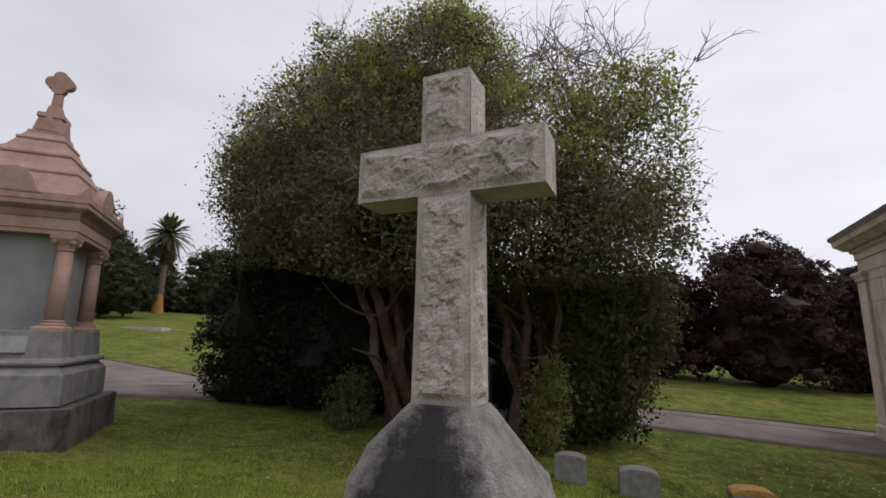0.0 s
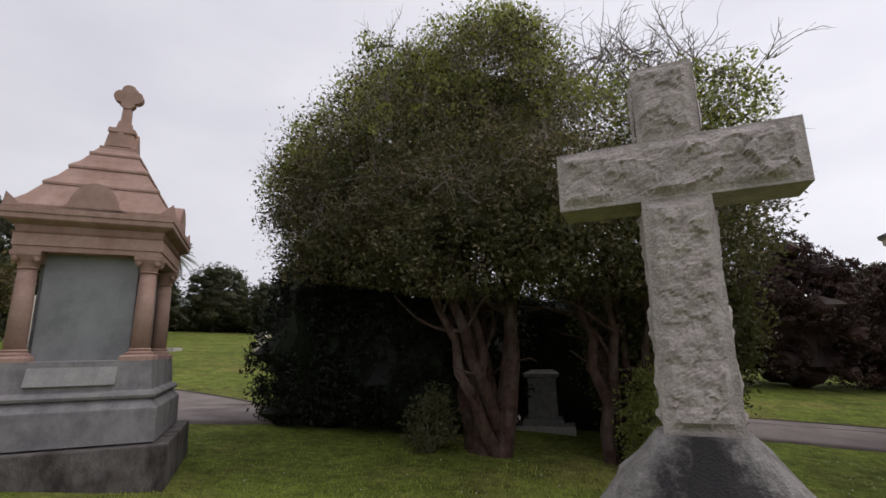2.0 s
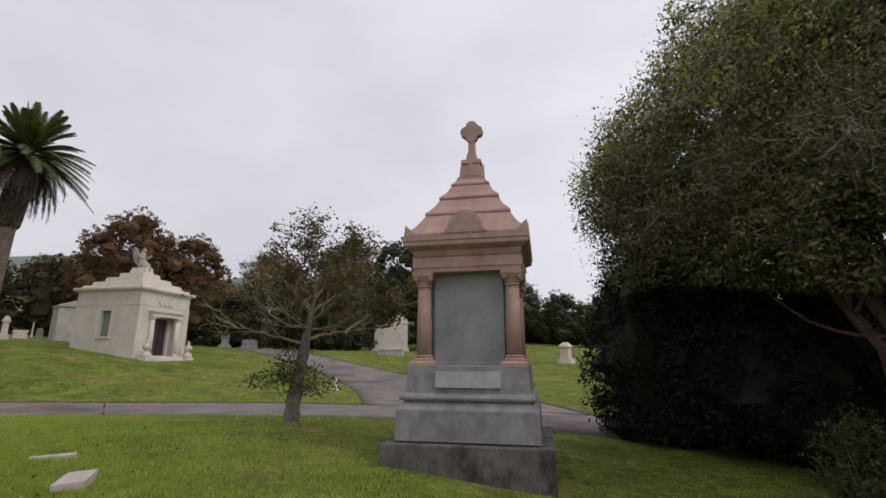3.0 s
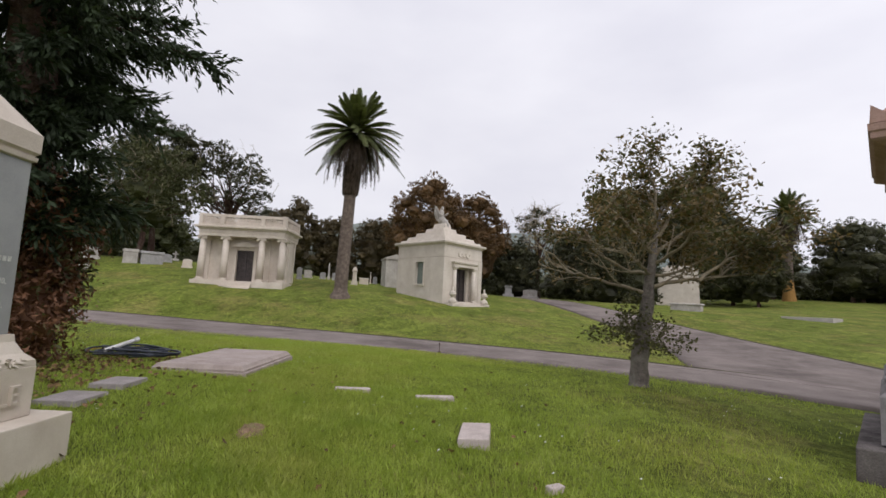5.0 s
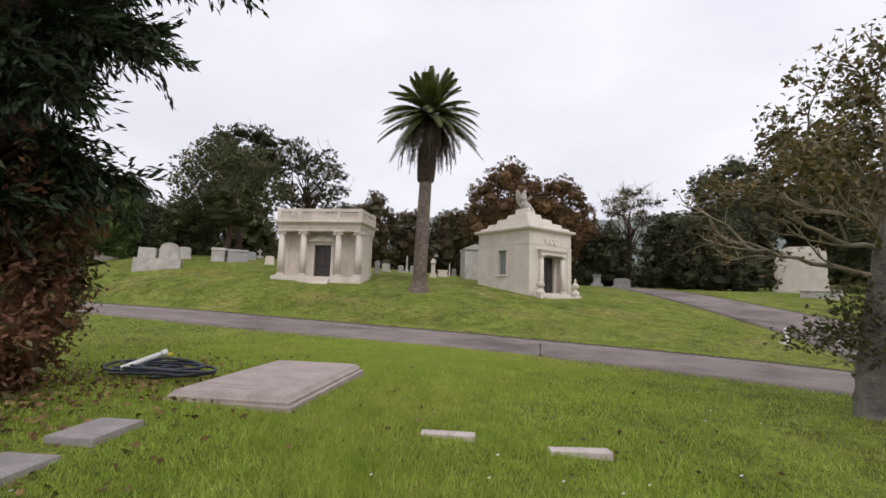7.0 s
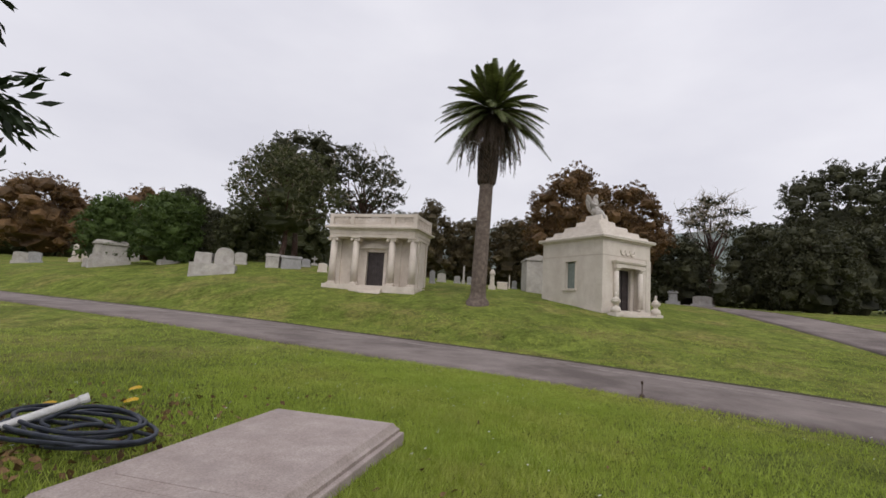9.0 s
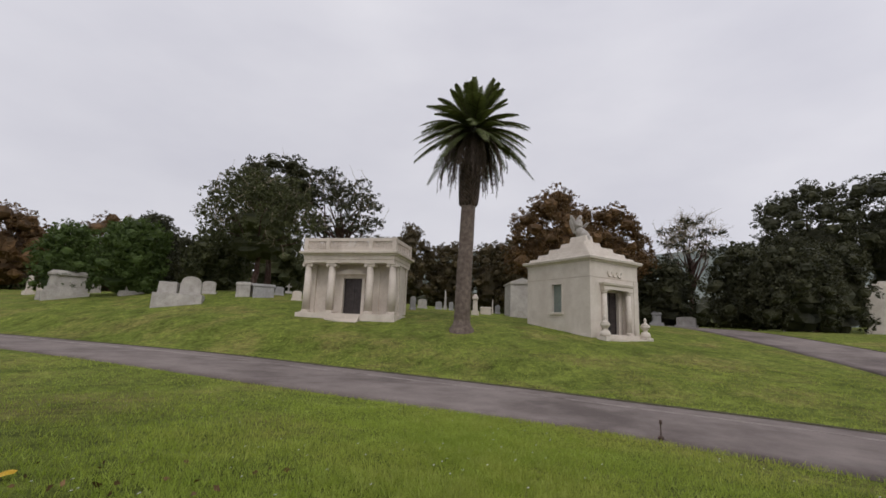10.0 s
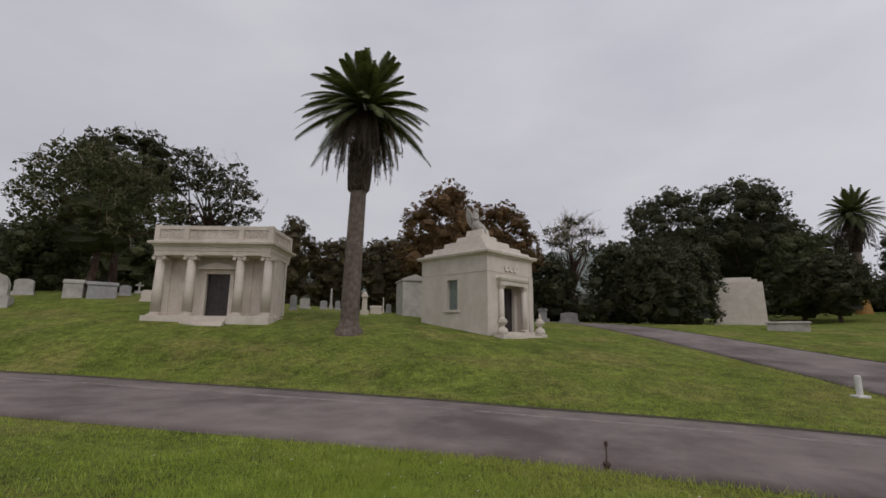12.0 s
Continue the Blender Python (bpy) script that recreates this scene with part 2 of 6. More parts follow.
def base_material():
    """Grey granite that turns near black over its front (-y), with a noisy edge."""
    m = material("dark-fronted granite", (0.21, 0.195, 0.185), (0.36, 0.335, 0.32), 7, 0.92, 0.9, 60, (0.13, 0.12, 0.115), 3.0, 0.6)
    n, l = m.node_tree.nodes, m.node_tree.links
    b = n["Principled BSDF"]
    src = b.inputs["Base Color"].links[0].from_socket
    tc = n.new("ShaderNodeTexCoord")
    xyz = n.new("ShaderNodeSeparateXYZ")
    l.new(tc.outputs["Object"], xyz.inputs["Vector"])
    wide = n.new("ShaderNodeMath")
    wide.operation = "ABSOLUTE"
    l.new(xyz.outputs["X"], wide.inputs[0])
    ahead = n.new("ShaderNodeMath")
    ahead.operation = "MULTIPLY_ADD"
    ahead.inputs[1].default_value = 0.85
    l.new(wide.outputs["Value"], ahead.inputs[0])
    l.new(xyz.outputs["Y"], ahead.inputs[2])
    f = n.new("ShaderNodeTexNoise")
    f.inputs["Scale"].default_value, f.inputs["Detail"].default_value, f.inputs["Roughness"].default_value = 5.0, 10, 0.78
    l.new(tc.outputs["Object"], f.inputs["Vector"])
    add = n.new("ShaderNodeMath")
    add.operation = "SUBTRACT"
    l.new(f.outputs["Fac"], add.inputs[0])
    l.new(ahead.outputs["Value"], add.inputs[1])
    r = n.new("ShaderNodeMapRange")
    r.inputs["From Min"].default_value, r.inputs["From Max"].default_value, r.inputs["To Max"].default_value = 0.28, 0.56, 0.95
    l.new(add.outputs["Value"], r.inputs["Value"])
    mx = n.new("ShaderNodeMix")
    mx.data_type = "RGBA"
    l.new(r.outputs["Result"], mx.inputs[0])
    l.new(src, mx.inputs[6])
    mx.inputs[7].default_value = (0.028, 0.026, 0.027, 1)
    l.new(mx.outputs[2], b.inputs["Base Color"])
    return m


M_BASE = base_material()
M_LAWN = lawn_material()
M_ROAD = material("worn grey asphalt", (0.165, 0.136, 0.126), (0.235, 0.199, 0.184), 0.9, 0.9, 0.35, 90, (0.082, 0.065, 0.060), 0.28, 0.75, spec=0.2)

# ---- mesh helpers ----


def mesh_of(name, bm, mat, smooth=False):
    me = bpy.data.meshes.new(name)
    bm.normal_update()
    bm.to_mesh(me)
    bm.free()
    me.materials.append(mat)
    if smooth:
        me.polygons.foreach_set("use_smooth", [True] * len(me.polygons))
    return me


def part(name, bm, mat, parent, label="", smooth=False):
    ob = new(name, mesh_of(name, bm, mat, smooth))
    ob.parent = parent
    if label:
        ob["label"] = label
    return ob


def thing(name, m, label, category, group="", kind=""):
    e = new(name)
    e.matrix_basis = m
    e.empty_display_size = 0.3
    return tagged(e, label, category, group, kind)


def box(bm, x0, x1, y0, y1, z0, z1, top=0.0, bevel=0.0):
    """A block; top draws the upper rim in by that many metres."""
    v = [bm.verts.new(p) for p in ((x0, y0, z0), (x1, y0, z0), (x1, y1, z0), (x0, y1, z0), (x0 + top, y0 + top, z1), (x1 - top, y0 + top, z1), (x1 - top, y1 - top, z1), (x0 + top, y1 - top, z1))]
    f = [bm.faces.new([v[i] for i in q]) for q in ((3, 2, 1, 0), (4, 5, 6, 7), (0, 1, 5, 4), (1, 2, 6, 5), (2, 3, 7, 6), (3, 0, 4, 7))]
    if bevel:
        edges = {e for q in f for e in q.edges}
        bmesh.ops.bevel(bm, geom=list(edges), offset=bevel, segments=2, affect="EDGES", profile=0.6)
    return bm


def block(x0, x1, y0, y1, z0, z1, top=0.0, bevel=0.01):
    return box(bmesh.new(), x0, x1, y0, y1, z0, z1, top, bevel)


def lathe(bm, profile, seg=20, at=(0, 0, 0)):
    rings = []
    for r, z in profile:
        rings.append([bm.verts.new((at[0] + r * math.cos(2 * math.pi * i / seg), at[1] + r * math.sin(2 * math.pi * i / seg), at[2] + z)) for i in range(seg)])
    for a, b in zip(rings, rings[1:]):
        for i in range(seg):
            bm.faces.new((a[i], a[(i + 1) % seg], b[(i + 1) % seg], b[i]))
    bm.faces.new(rings[0][::-1])
    bm.faces.new(rings[-1])
    return bm


def profile_square(bm, profile, cx=0.0, cy=0.0, ratio=1.0):
    """A moulded block: square rings of half width r at heights z."""
    rings = [[bm.verts.new((cx + sx * (r), cy + sy * (r * ratio), z)) for sx, sy in ((-1, -1), (1, -1), (1, 1), (-1, 1))] for r, z in profile]
    for a, b in zip(rings, rings[1:]):
        for i in range(4):
            bm.faces.new((a[i], a[(i + 1) % 4], b[(i + 1) % 4], b[i]))
    bm.faces.new(rings[0][::-1])
    bm.faces.new(rings[-1])
    return bm


def moulded(bm, x0, x1, y0, y1, profile):
    """A moulded block on a rectangle: rings set out by o at heights z."""
    rings = [[bm.verts.new(p) for p in ((x0 - o, y0 - o, z), (x1 + o, y0 - o, z), (x1 + o, y1 + o, z), (x0 - o, y1 + o, z))] for o, z in profile]
    for a, b in zip(rings, rings[1:]):
        for i in range(4):
            bm.faces.new((a[i], a[(i + 1) % 4], b[(i + 1) % 4], b[i]))
    bm.faces.new(rings[0][::-1])
    bm.faces.new(rings[-1])
    return bm


def extrude_outline(bm, pts, y0, y1):
    """An outline in x and z, given thickness along y."""
    a = [bm.verts.new((x, y0, z)) for x, z in pts]
    b = [bm.verts.new((x, y1, z)) for x, z in pts]
    n = len(pts)
    bm.faces.new(a)
    bm.faces.new(b[::-1])
    for i in range(n):
        bm.faces.new((a[(i + 1) % n], a[i], b[i], b[(i + 1) % n]))
    bm.normal_update()
    return bm


def tube(bm, pts, radii, seg=7):
    """A tapered limb along a line of points."""
    rings = []
    for i, p in enumerate(pts):
        d = (pts[min(i + 1, len(pts) - 1)] - pts[max(i - 1, 0)]).normalized()
        u = d.orthogonal().normalized()
        w = d.cross(u)
        rings.append([bm.verts.new(p + (u * math.cos(2 * math.pi * k / seg) + w * math.sin(2 * math.pi * k / seg)) * radii[i]) for k in range(seg)])
    for a, b in zip(rings, rings[1:]):
        off = min(range(seg), key=lambda s: sum((a[k].co - b[(k + s) % seg].co).length for k in range(0, seg, 2)))
        for i in range(seg):
            bm.faces.new((a[i], a[(i + 1) % seg], b[(i + 1 + off) % seg], b[(i + off) % seg]))
    bm.faces.new(rings[-1])
    return bm


def quads(name, verts, mat, parent=None, per=4):
    """A mesh of loose pieces of per corners each, from an array of corner places."""
    v = np.asarray(verts, dtype=np.float32).reshape(-1, 3)
    k = len(v) // per
    me = bpy.data.meshes.new(name)
    me.vertices.add(len(v))
    me.vertices.foreach_set("co", v.ravel())
    me.loops.add(len(v))
    me.loops.foreach_set("vertex_index", np.arange(len(v), dtype=np.int32))
    me.polygons.add(k)
    me.polygons.foreach_set("loop_start", np.arange(0, len(v), per, dtype=np.int32))
    me.update(calc_edges=True)
    me.validate()
    me.materials.append(mat)
    ob = new(name, me)
    ob.parent = parent
    return ob


def rand_dirs(rng, n):
    d = rng.normal(size=(n, 3))
    return d / np.linalg.norm(d, axis=1)[:, None]


def leaf_quads(rng, centres, length, width, droop=0.0, along=None):
    """Pointed leaves: four corners each, at random turns."""
    n = len(centres)
    a = rand_dirs(rng, n) if along is None else along + 0.5 * rand_dirs(rng, n)
    a[:, 2] -= droop
    a /= np.linalg.norm(a, axis=1)[:, None]
    b = np.cross(a, rand_dirs(rng, n))
    b /= np.linalg.norm(b, axis=1)[:, None] + 1e-6
    s = rng.uniform(0.6, 1.3, (n, 1))
    L, W = a * length * s, b * width * s
    c = np.cross(a, b) * width * 0.25 * s
    return np.stack([centres - L * 0.5, centres + W * 0.5 + c, centres + L * 0.5, centres - W * 0.5 + c], axis=1)


def lobe_points(rng, lobes, n, clump=0.35, shell=0.35, per=22):
    """Places for leaves: clumps spread near the surfaces of several lobes, so that the outline is uneven."""
    vol = np.array([l[3] * l[4] + l[4] * l[5] + l[3] * l[5] for l in lobes])
    count = np.maximum(1, (n / per * vol / vol.sum()).astype(int))
    out = []
    for l, c in zip(lobes, count):
        d = rand_dirs(rng, c)
        r = 1 - shell * rng.random((c, 1)) ** 1.6 + 0.06 * rng.normal(size=(c, 1))
        out.append(np.array(l[:3]) + d * r * np.array(l[3:6]))
    cl = np.concatenate(out)
    size = clump * rng.uniform(0.5, 1.5, (len(cl), 1))
    pts = np.repeat(cl, per, axis=0) + np.clip(rng.normal(size=(len(cl) * per, 3)), -1.5, 1.5) * np.repeat(size, per, axis=0) * np.array([0.55, 0.55, 0.42])
    return pts


def core(bm, lobes, k=0.72, sub=3):
    """A rough heart inside a crown, so that the sky does not show through its middle."""
    for x, y, z, a, b, c in lobes:
        got = bmesh.ops.create_icosphere(bm, subdivisions=sub, radius=1.0)
        for v in got["verts"]:
            q = 0.92 + 0.45 * noise.noise(v.co * 2.6 + Vector((x, y, z)))
            v.co = Vector((x + v.co.x * a * k * q, y + v.co.y * b * k * q, z + v.co.z * c * k * q))
    return bm


# ---- ground ----
CONTROL = [
    (0, -3, 0.05), (-2.4, -0.5, 0.08), (-5.3, -1.8, 0.06), (-8.5, -2.3, 0.12), (-11, -3.2, 0.26), (-14, -4, 0.31),
    (-12.2, -2.0, 0.20), (-12.6, -5.0, 0.40), (-14, -7.2, 0.45), (-9.4, 2.3, 0.0), (-8.2, 4.6, -0.32), (-1.5, 3.4, -0.35),
    (1.0, 8.4, -0.95), (-5, 9.3, -0.5), (-12.8, 9.8, -0.3), (-15, 2.7, 0.1), (-22.6, -8.5, 0.15), (-29.5, -11.8, 0.18), (-27.5, -26, 0.5), (-32, -33, 0.72),
    (-22.5, 0.5, -0.03), (-17, 9.5, -0.2), (3, 17.5, -1.25), (3, 24, -1.0), (-38.2, -18.6, 2.4), (-36, -7.8, 1.8),
    (-38.5, -0.8, 1.7), (-40.6, 2.7, 1.6), (-33, 9.5, 0.55), (-52, 21, 2.7), (-43, -32, 3.8), (-70, 45, 4.4), (-68, -12, 4.1), (-66, 30, 2.9),
]
_c = np.array(CONTROL, dtype=float)


def _tps(r2):
    return 0.5 * r2 * np.log(r2 + 1e-9)


_n = len(_c)
_A = np.zeros((_n + 3, _n + 3))
_A[:_n, :_n] = _tps(((_c[:, None, :2] - _c[None, :, :2]) ** 2).sum(2)) + np.eye(_n) * 0.3
_A[:_n, _n], _A[:_n, _n + 1:] = 1, _c[:, :2]
_A[_n:, :_n] = _A[:_n, _n:].T
_w = np.linalg.solve(_A, np.concatenate([_c[:, 2], np.zeros(3)]))


def heights(x, y):
    """Smooth ground heights; far off the lawn keeps its last level."""
    x, y = np.atleast_1d(np.asarray(x, float)), np.atleast_1d(np.asarray(y, float))
    cx, cy = np.clip(x, -78, 14), np.clip(y, -48, 52)
    r2 = (cx[:, None] - _c[:, 0]) ** 2 + (cy[:, None] - _c[:, 1]) ** 2
    z = _tps(r2) @ _w[:_n] + _w[_n] + _w[_n + 1] * cx + _w[_n + 2] * cy
    # the road keeps its own gentle fall, and the banks run out to it
    near = np.clip(1 - road_gap(x, y, len(ROAD_NEAR)) / 3.5, 0, 1)
    near = near * near * (3 - 2 * near) * np.clip((11 - y) / 4, 0, 1) * (x > -45) * (x < -13)
    return z + near * (np.interp(y, ROAD_Y, ROAD_Z) - z)


ROAD_Y, ROAD_Z = (-60, -40, -30, -20, -12, -5, 0, 5, 9, 14), (1.2, 0.75, 0.6, 0.4, 0.2, 0.08, 0.0, -0.08, -0.2, -0.3)


def gz(x, y):
    return float(heights(x, y)[0])


def spline(pts, steps):
    """Points along a smooth line through pts."""
    p = [Vector(q) for q in pts]
    p = [2 * p[0] - p[1]] + p + [2 * p[-1] - p[-2]]
    out = []
    for i in range(1, len(p) - 2):
        for k in range(steps):
            t = k / steps
            out.append(0.5 * (2 * p[i] + (p[i + 1] - p[i - 1]) * t + (2 * p[i - 1] - 5 * p[i] + 4 * p[i + 1] - p[i + 2]) * t ** 2 + (3 * p[i] - p[i - 1] - 3 * p[i + 1] + p[i + 2]) * t ** 3))
    out.append(p[-2])
    return out


ROAD_NEAR = spline([(-36, -80), (-29, -42), (-26.5, -26), (-24.6, -16), (-22.8, -8.4), (-21.5, -3.8), (-20.6, -1.0), (-19.4, 1.8), (-17.9, 4.6), (-16.0, 7.0), (-13.0, 9.7), (-8, 13.0), (-1.2, 16.2), (7, 17.2), (24, 17.6), (60, 16)], 16)
ROAD_FAR = spline([(-42, -80), (-34, -43), (-32, -29), (-30.8, -18), (-28.9, -10.2), (-27.2, -4.6), (-25.8, -1.2), (-24.6, 2.0), (-22.8, 5.4), (-21.2, 7.8), (-17.2, 11.4), (-11, 16.2), (-1, 20.0), (7, 21.0), (24, 21.4), (60, 20)], 16)
FORK_NEAR = spline([(-17.6, 6.8), (-22.5, 7.7), (-28, 9.3), (-34, 10), (-41, 9.6), (-50, 8.6), (-64, 7.5), (-90, 8)], 12)
FORK_FAR = spline([(-14.5, 13.2), (-19.5, 14.6), (-26, 15.4), (-33, 15.2), (-41, 14.2), (-50, 12.8), (-64, 11.4), (-90, 12)], 12)
strips = [(ROAD_NEAR, ROAD_FAR), (FORK_NEAR, FORK_FAR)]
_mid = np.array([((a.x + b.x) / 2, (a.y + b.y) / 2, (a - b).length / 2) for n_, f_ in strips for a, b in zip(n_, f_)])


def road_gap(x, y, first=None):
    """Metres from the nearest road's side, of all or of the first strips; negative on it."""
    mid = _mid[:first]
    x, y = np.atleast_1d(x), np.atleast_1d(y)
    out = np.empty(len(x))
    for i in range(0, len(x), 20000):
        s = slice(i, i + 20000)
        out[s] = (np.hypot(x[s, None] - mid[:, 0], y[s, None] - mid[:, 1]) - mid[:, 2]).min(1)
    return out


def axis(lo, hi, fine_lo, fine_hi, step):
    a = list(np.arange(fine_lo, fine_hi + 1e-6, step))
    d, v = step, fine_hi
    while v < hi:
        d *= 1.3
        v += d
        a.append(v)
    d, v = step, fine_lo
    while v > lo:
        d *= 1.3
        v -= d
        a.insert(0, v)
    return np.array(a)


def build_ground():
    xs, ys = axis(-2500, 2500, -46, 12, 0.4), axis(-2500, 2500, -24, 26, 0.4)
    X, Y = np.meshgrid(xs, ys)
    x, y = X.ravel(), Y.ravel()
    z = heights(x, y) - 0.10 * np.clip(1 - road_gap(x, y) / 0.35, 0, 1)
    lump = np.array([noise.noise((a * 0.7, b * 0.7, 0.0)) for a, b in zip(x, y)])
    z += 0.025 * lump * (road_gap(x, y) > 0.8)
    nx, ny = len(xs), len(ys)
    i = np.arange(nx * ny).reshape(ny, nx)
    f = np.stack([i[:-1, :-1], i[:-1, 1:], i[1:, 1:], i[1:, :-1]], axis=-1).reshape(-1, 4)
    me = bpy.data.meshes.new("ground")
    me.from_pydata(np.stack([x, y, z], 1).tolist(), [], f.tolist())
    me.polygons.foreach_set("use_smooth", [True] * len(me.polygons))
    me.materials.append(M_LAWN)
    return tagged(new("ground", me), "mown green cemetery lawn with yellowed patches", "lawn", kind="structure")


build_ground()


def build_strip(name, near, far, mat, lift, across=10, label="", kind="structure", category="road", a0=0.0, a1=1.0):
    bm = bmesh.new()
    rows = []
    for p, q in zip(near, far):
        row = []
        for k in range(across + 1):
            s = a0 + (a1 - a0) * k / across
            c = p.lerp(q, s)
            row.append(bm.verts.new((c.x, c.y, gz(c.x, c.y) + lift + 0.03 * (1 - (2 * s - 1) ** 2))))
        edge0, edge1 = row[0].co.copy(), row[-1].co.copy()
        row = [bm.verts.new(edge0 - Vector((0, 0, 0.12)))] + row + [bm.verts.new(edge1 - Vector((0, 0, 0.12)))]
        rows.append(row)
    for a, b in zip(rows, rows[1:]):
        for k in range(len(a) - 1):
            bm.faces.new((a[k], b[k], b[k + 1], a[k + 1]))
    bmesh.ops.recalc_face_normals(bm, faces=bm.faces)
    return tagged(new(name, mesh_of(name, bm, mat, True)), label, category, kind=kind)


build_strip("road", ROAD_NEAR, ROAD_FAR, M_ROAD, -0.02, label="worn grey asphalt cemetery road with damp stains")
build_strip("road", FORK_NEAR, FORK_FAR, M_ROAD, -0.012, label="grey asphalt road forking off past the mausoleum")
build_strip("gutter_line", ROAD_NEAR, ROAD_FAR, M_LINE, 0.002, 1, "thin pale worn seam along the road", category="road line", a0=0.72, a1=0.732)
build_strip("road_edge", ROAD_NEAR, ROAD_FAR, M_EDGE, 0.012, 1, "dark soil and turf lip along the road", category="road edge", a0=0.988, a1=1.018)
build_strip("road_edge", FORK_NEAR, FORK_FAR, M_EDGE, 0.012, 1, "dark soil and turf lip along the forking road", category="road edge", a0=0.99, a1=1.015)

# ---- stone cross ----


def rough_face(bm, x0, x1, z0, z1, y, step, depth, margin, seed):
    """A rock-faced panel with a drafted margin, facing -y."""
    nx, nz = max(2, round((x1 - x0) / step)), max(2, round((z1 - z0) / step))
    g = []
    for j in range(nz + 1):
        row = []
        for i in range(nx + 1):
            x, z = x0 + (x1 - x0) * i / nx, z0 + (z1 - z0) * j / nz
            e = min(x - x0, x1 - x, z - z0, z1 - z)
            k = max(0.0, min(1.0, (e - margin) / 0.05))
            p = Vector((x * 3.6, seed, z * 3.6))
            d = 0.35 + 0.5 * abs(noise.noise(p)) + 0.10 * noise.noise(p * 7)
            for size, amount in ((1.5, 0.42), (3.4, 0.20)):
                c = noise.voronoi(p * size + 0.35 * noise.noise_vector(p * 2.2))[1][0]
                d += amount * (noise.noise(c * 5.3) + 1.1 * noise.noise_vector(c * 3.7).dot(p * size - c))
            row.append(bm.verts.new((x, y - k * depth * max(0.0, d - 0.1), z)))
        g.append(row)
    for a, b in zip(g, g[1:]):
        for i in range(nx):
            bm.faces.new((a[i], a[i + 1], b[i + 1], b[i]))


def build_cross():
    t = thing("stone_cross", pose(-1.47, 3.42, 0), "large grey rock-faced granite cross on a rough mound base", "grave cross")
    hw, hd, aw, z0, za, zb, z1 = 0.235, 0.20, 0.86, 0.98, 2.68, 3.17, 3.80
    out = [(-0.255, z0), (0.255, z0), (hw, za), (aw, za), (aw, zb), (hw - 0.01, zb), (hw - 0.01, z1), (-hw + 0.01, z1), (-hw + 0.01, zb), (-aw, zb), (-aw, za), (-hw, za)]
    bm = extrude_outline(bmesh.new(), out, 0.0, 2 * hd)
    bmesh.ops.triangulate(bm, faces=[f for f in bm.faces if len(f.verts) > 4])
    for n, (x0, x1, q0, q1) in enumerate(((-0.245, 0.245, z0 + 0.01, za), (-aw, aw, za, zb), (-hw + 0.01, hw - 0.01, zb, z1))):
        rough_face(bm, x0 + 0.004, x1 - 0.004, q0 + 0.003, q1 - 0.003, -0.004, 0.020, 0.10, 0.03, 3.3)
    face = bmesh.new()
    rough_face(face, 0.02, 2 * hd - 0.02, z0 + 0.01, za - 0.01, 0.0, 0.03, 0.06, 0.03, 7.7)
    rough_face(face, 0.02, 2 * hd - 0.02, zb + 0.01, z1 - 0.01, 0.0, 0.03, 0.05, 0.03, 9.7)
    tmp = bpy.data.meshes.new("t")
    for v in face.verts:
        v.co = Vector((0.25 - v.co.y - 0.012 * (v.co.z - z0) / 1.7, v.co.x, v.co.z))
    face.to_mesh(tmp)
    bm.from_mesh(tmp)
    for v in face.verts:
        v.co = Vector((-v.co.x, v.co.y, v.co.z))
    face.to_mesh(tmp)
    bm.from_mesh(tmp)
    face.free()
    bpy.data.meshes.remove(tmp)
    part("cross", bm, M_GRANITE, t, "rock-faced cross with drafted margins")
    bm = bmesh.new()
    rings, seg = [], 44
    for r, z in ((0.80, -0.55), (0.80, -0.1), (0.79, 0.15), (0.72, 0.42), (0.58, 0.66), (0.40, 0.86), (0.315, 0.97), (0.30, 0.98)):
        ring = []
        for i in range(seg):
            a = 2 * math.pi * i / seg
            c, s = math.cos(a), math.sin(a)
            k = 1 / (abs(c) ** 3.2 + abs(s) ** 3.2) ** (1 / 3.2)
            q = r * k * (1 + (0.0 if z > 0.95 else 0.10 * noise.noise(Vector((c * 2.2, s * 2.2, z * 2.5))) + 0.05 * noise.noise(Vector((c * 6, s * 6, z * 6)))))
            ring.append(bm.verts.new((c * q, 0.20 + s * q * 0.86, z)))
        rings.append(ring)
    for a, b in zip(rings, rings[1:]):
        for i in range(seg):
            bm.faces.new((a[i], a[(i + 1) % seg], b[(i + 1) % seg], b[i]))
    bm.faces.new(rings[-1])
    bmesh.ops.subdivide_edges(bm, edges=bm.edges[:], cuts=1, use_grid_fill=True)
    for v in bm.verts:
        if v.co.z < 0.94:
            v.co += Vector((v.co.x, v.co.y - 0.2, 0)).normalized() * 0.022 * noise.noise(v.co * 14)
    part("base", bm, M_BASE, t, "rough granite mound, its front near black and lichen-spotted")


build_cross()

# ---- canopied tomb ----


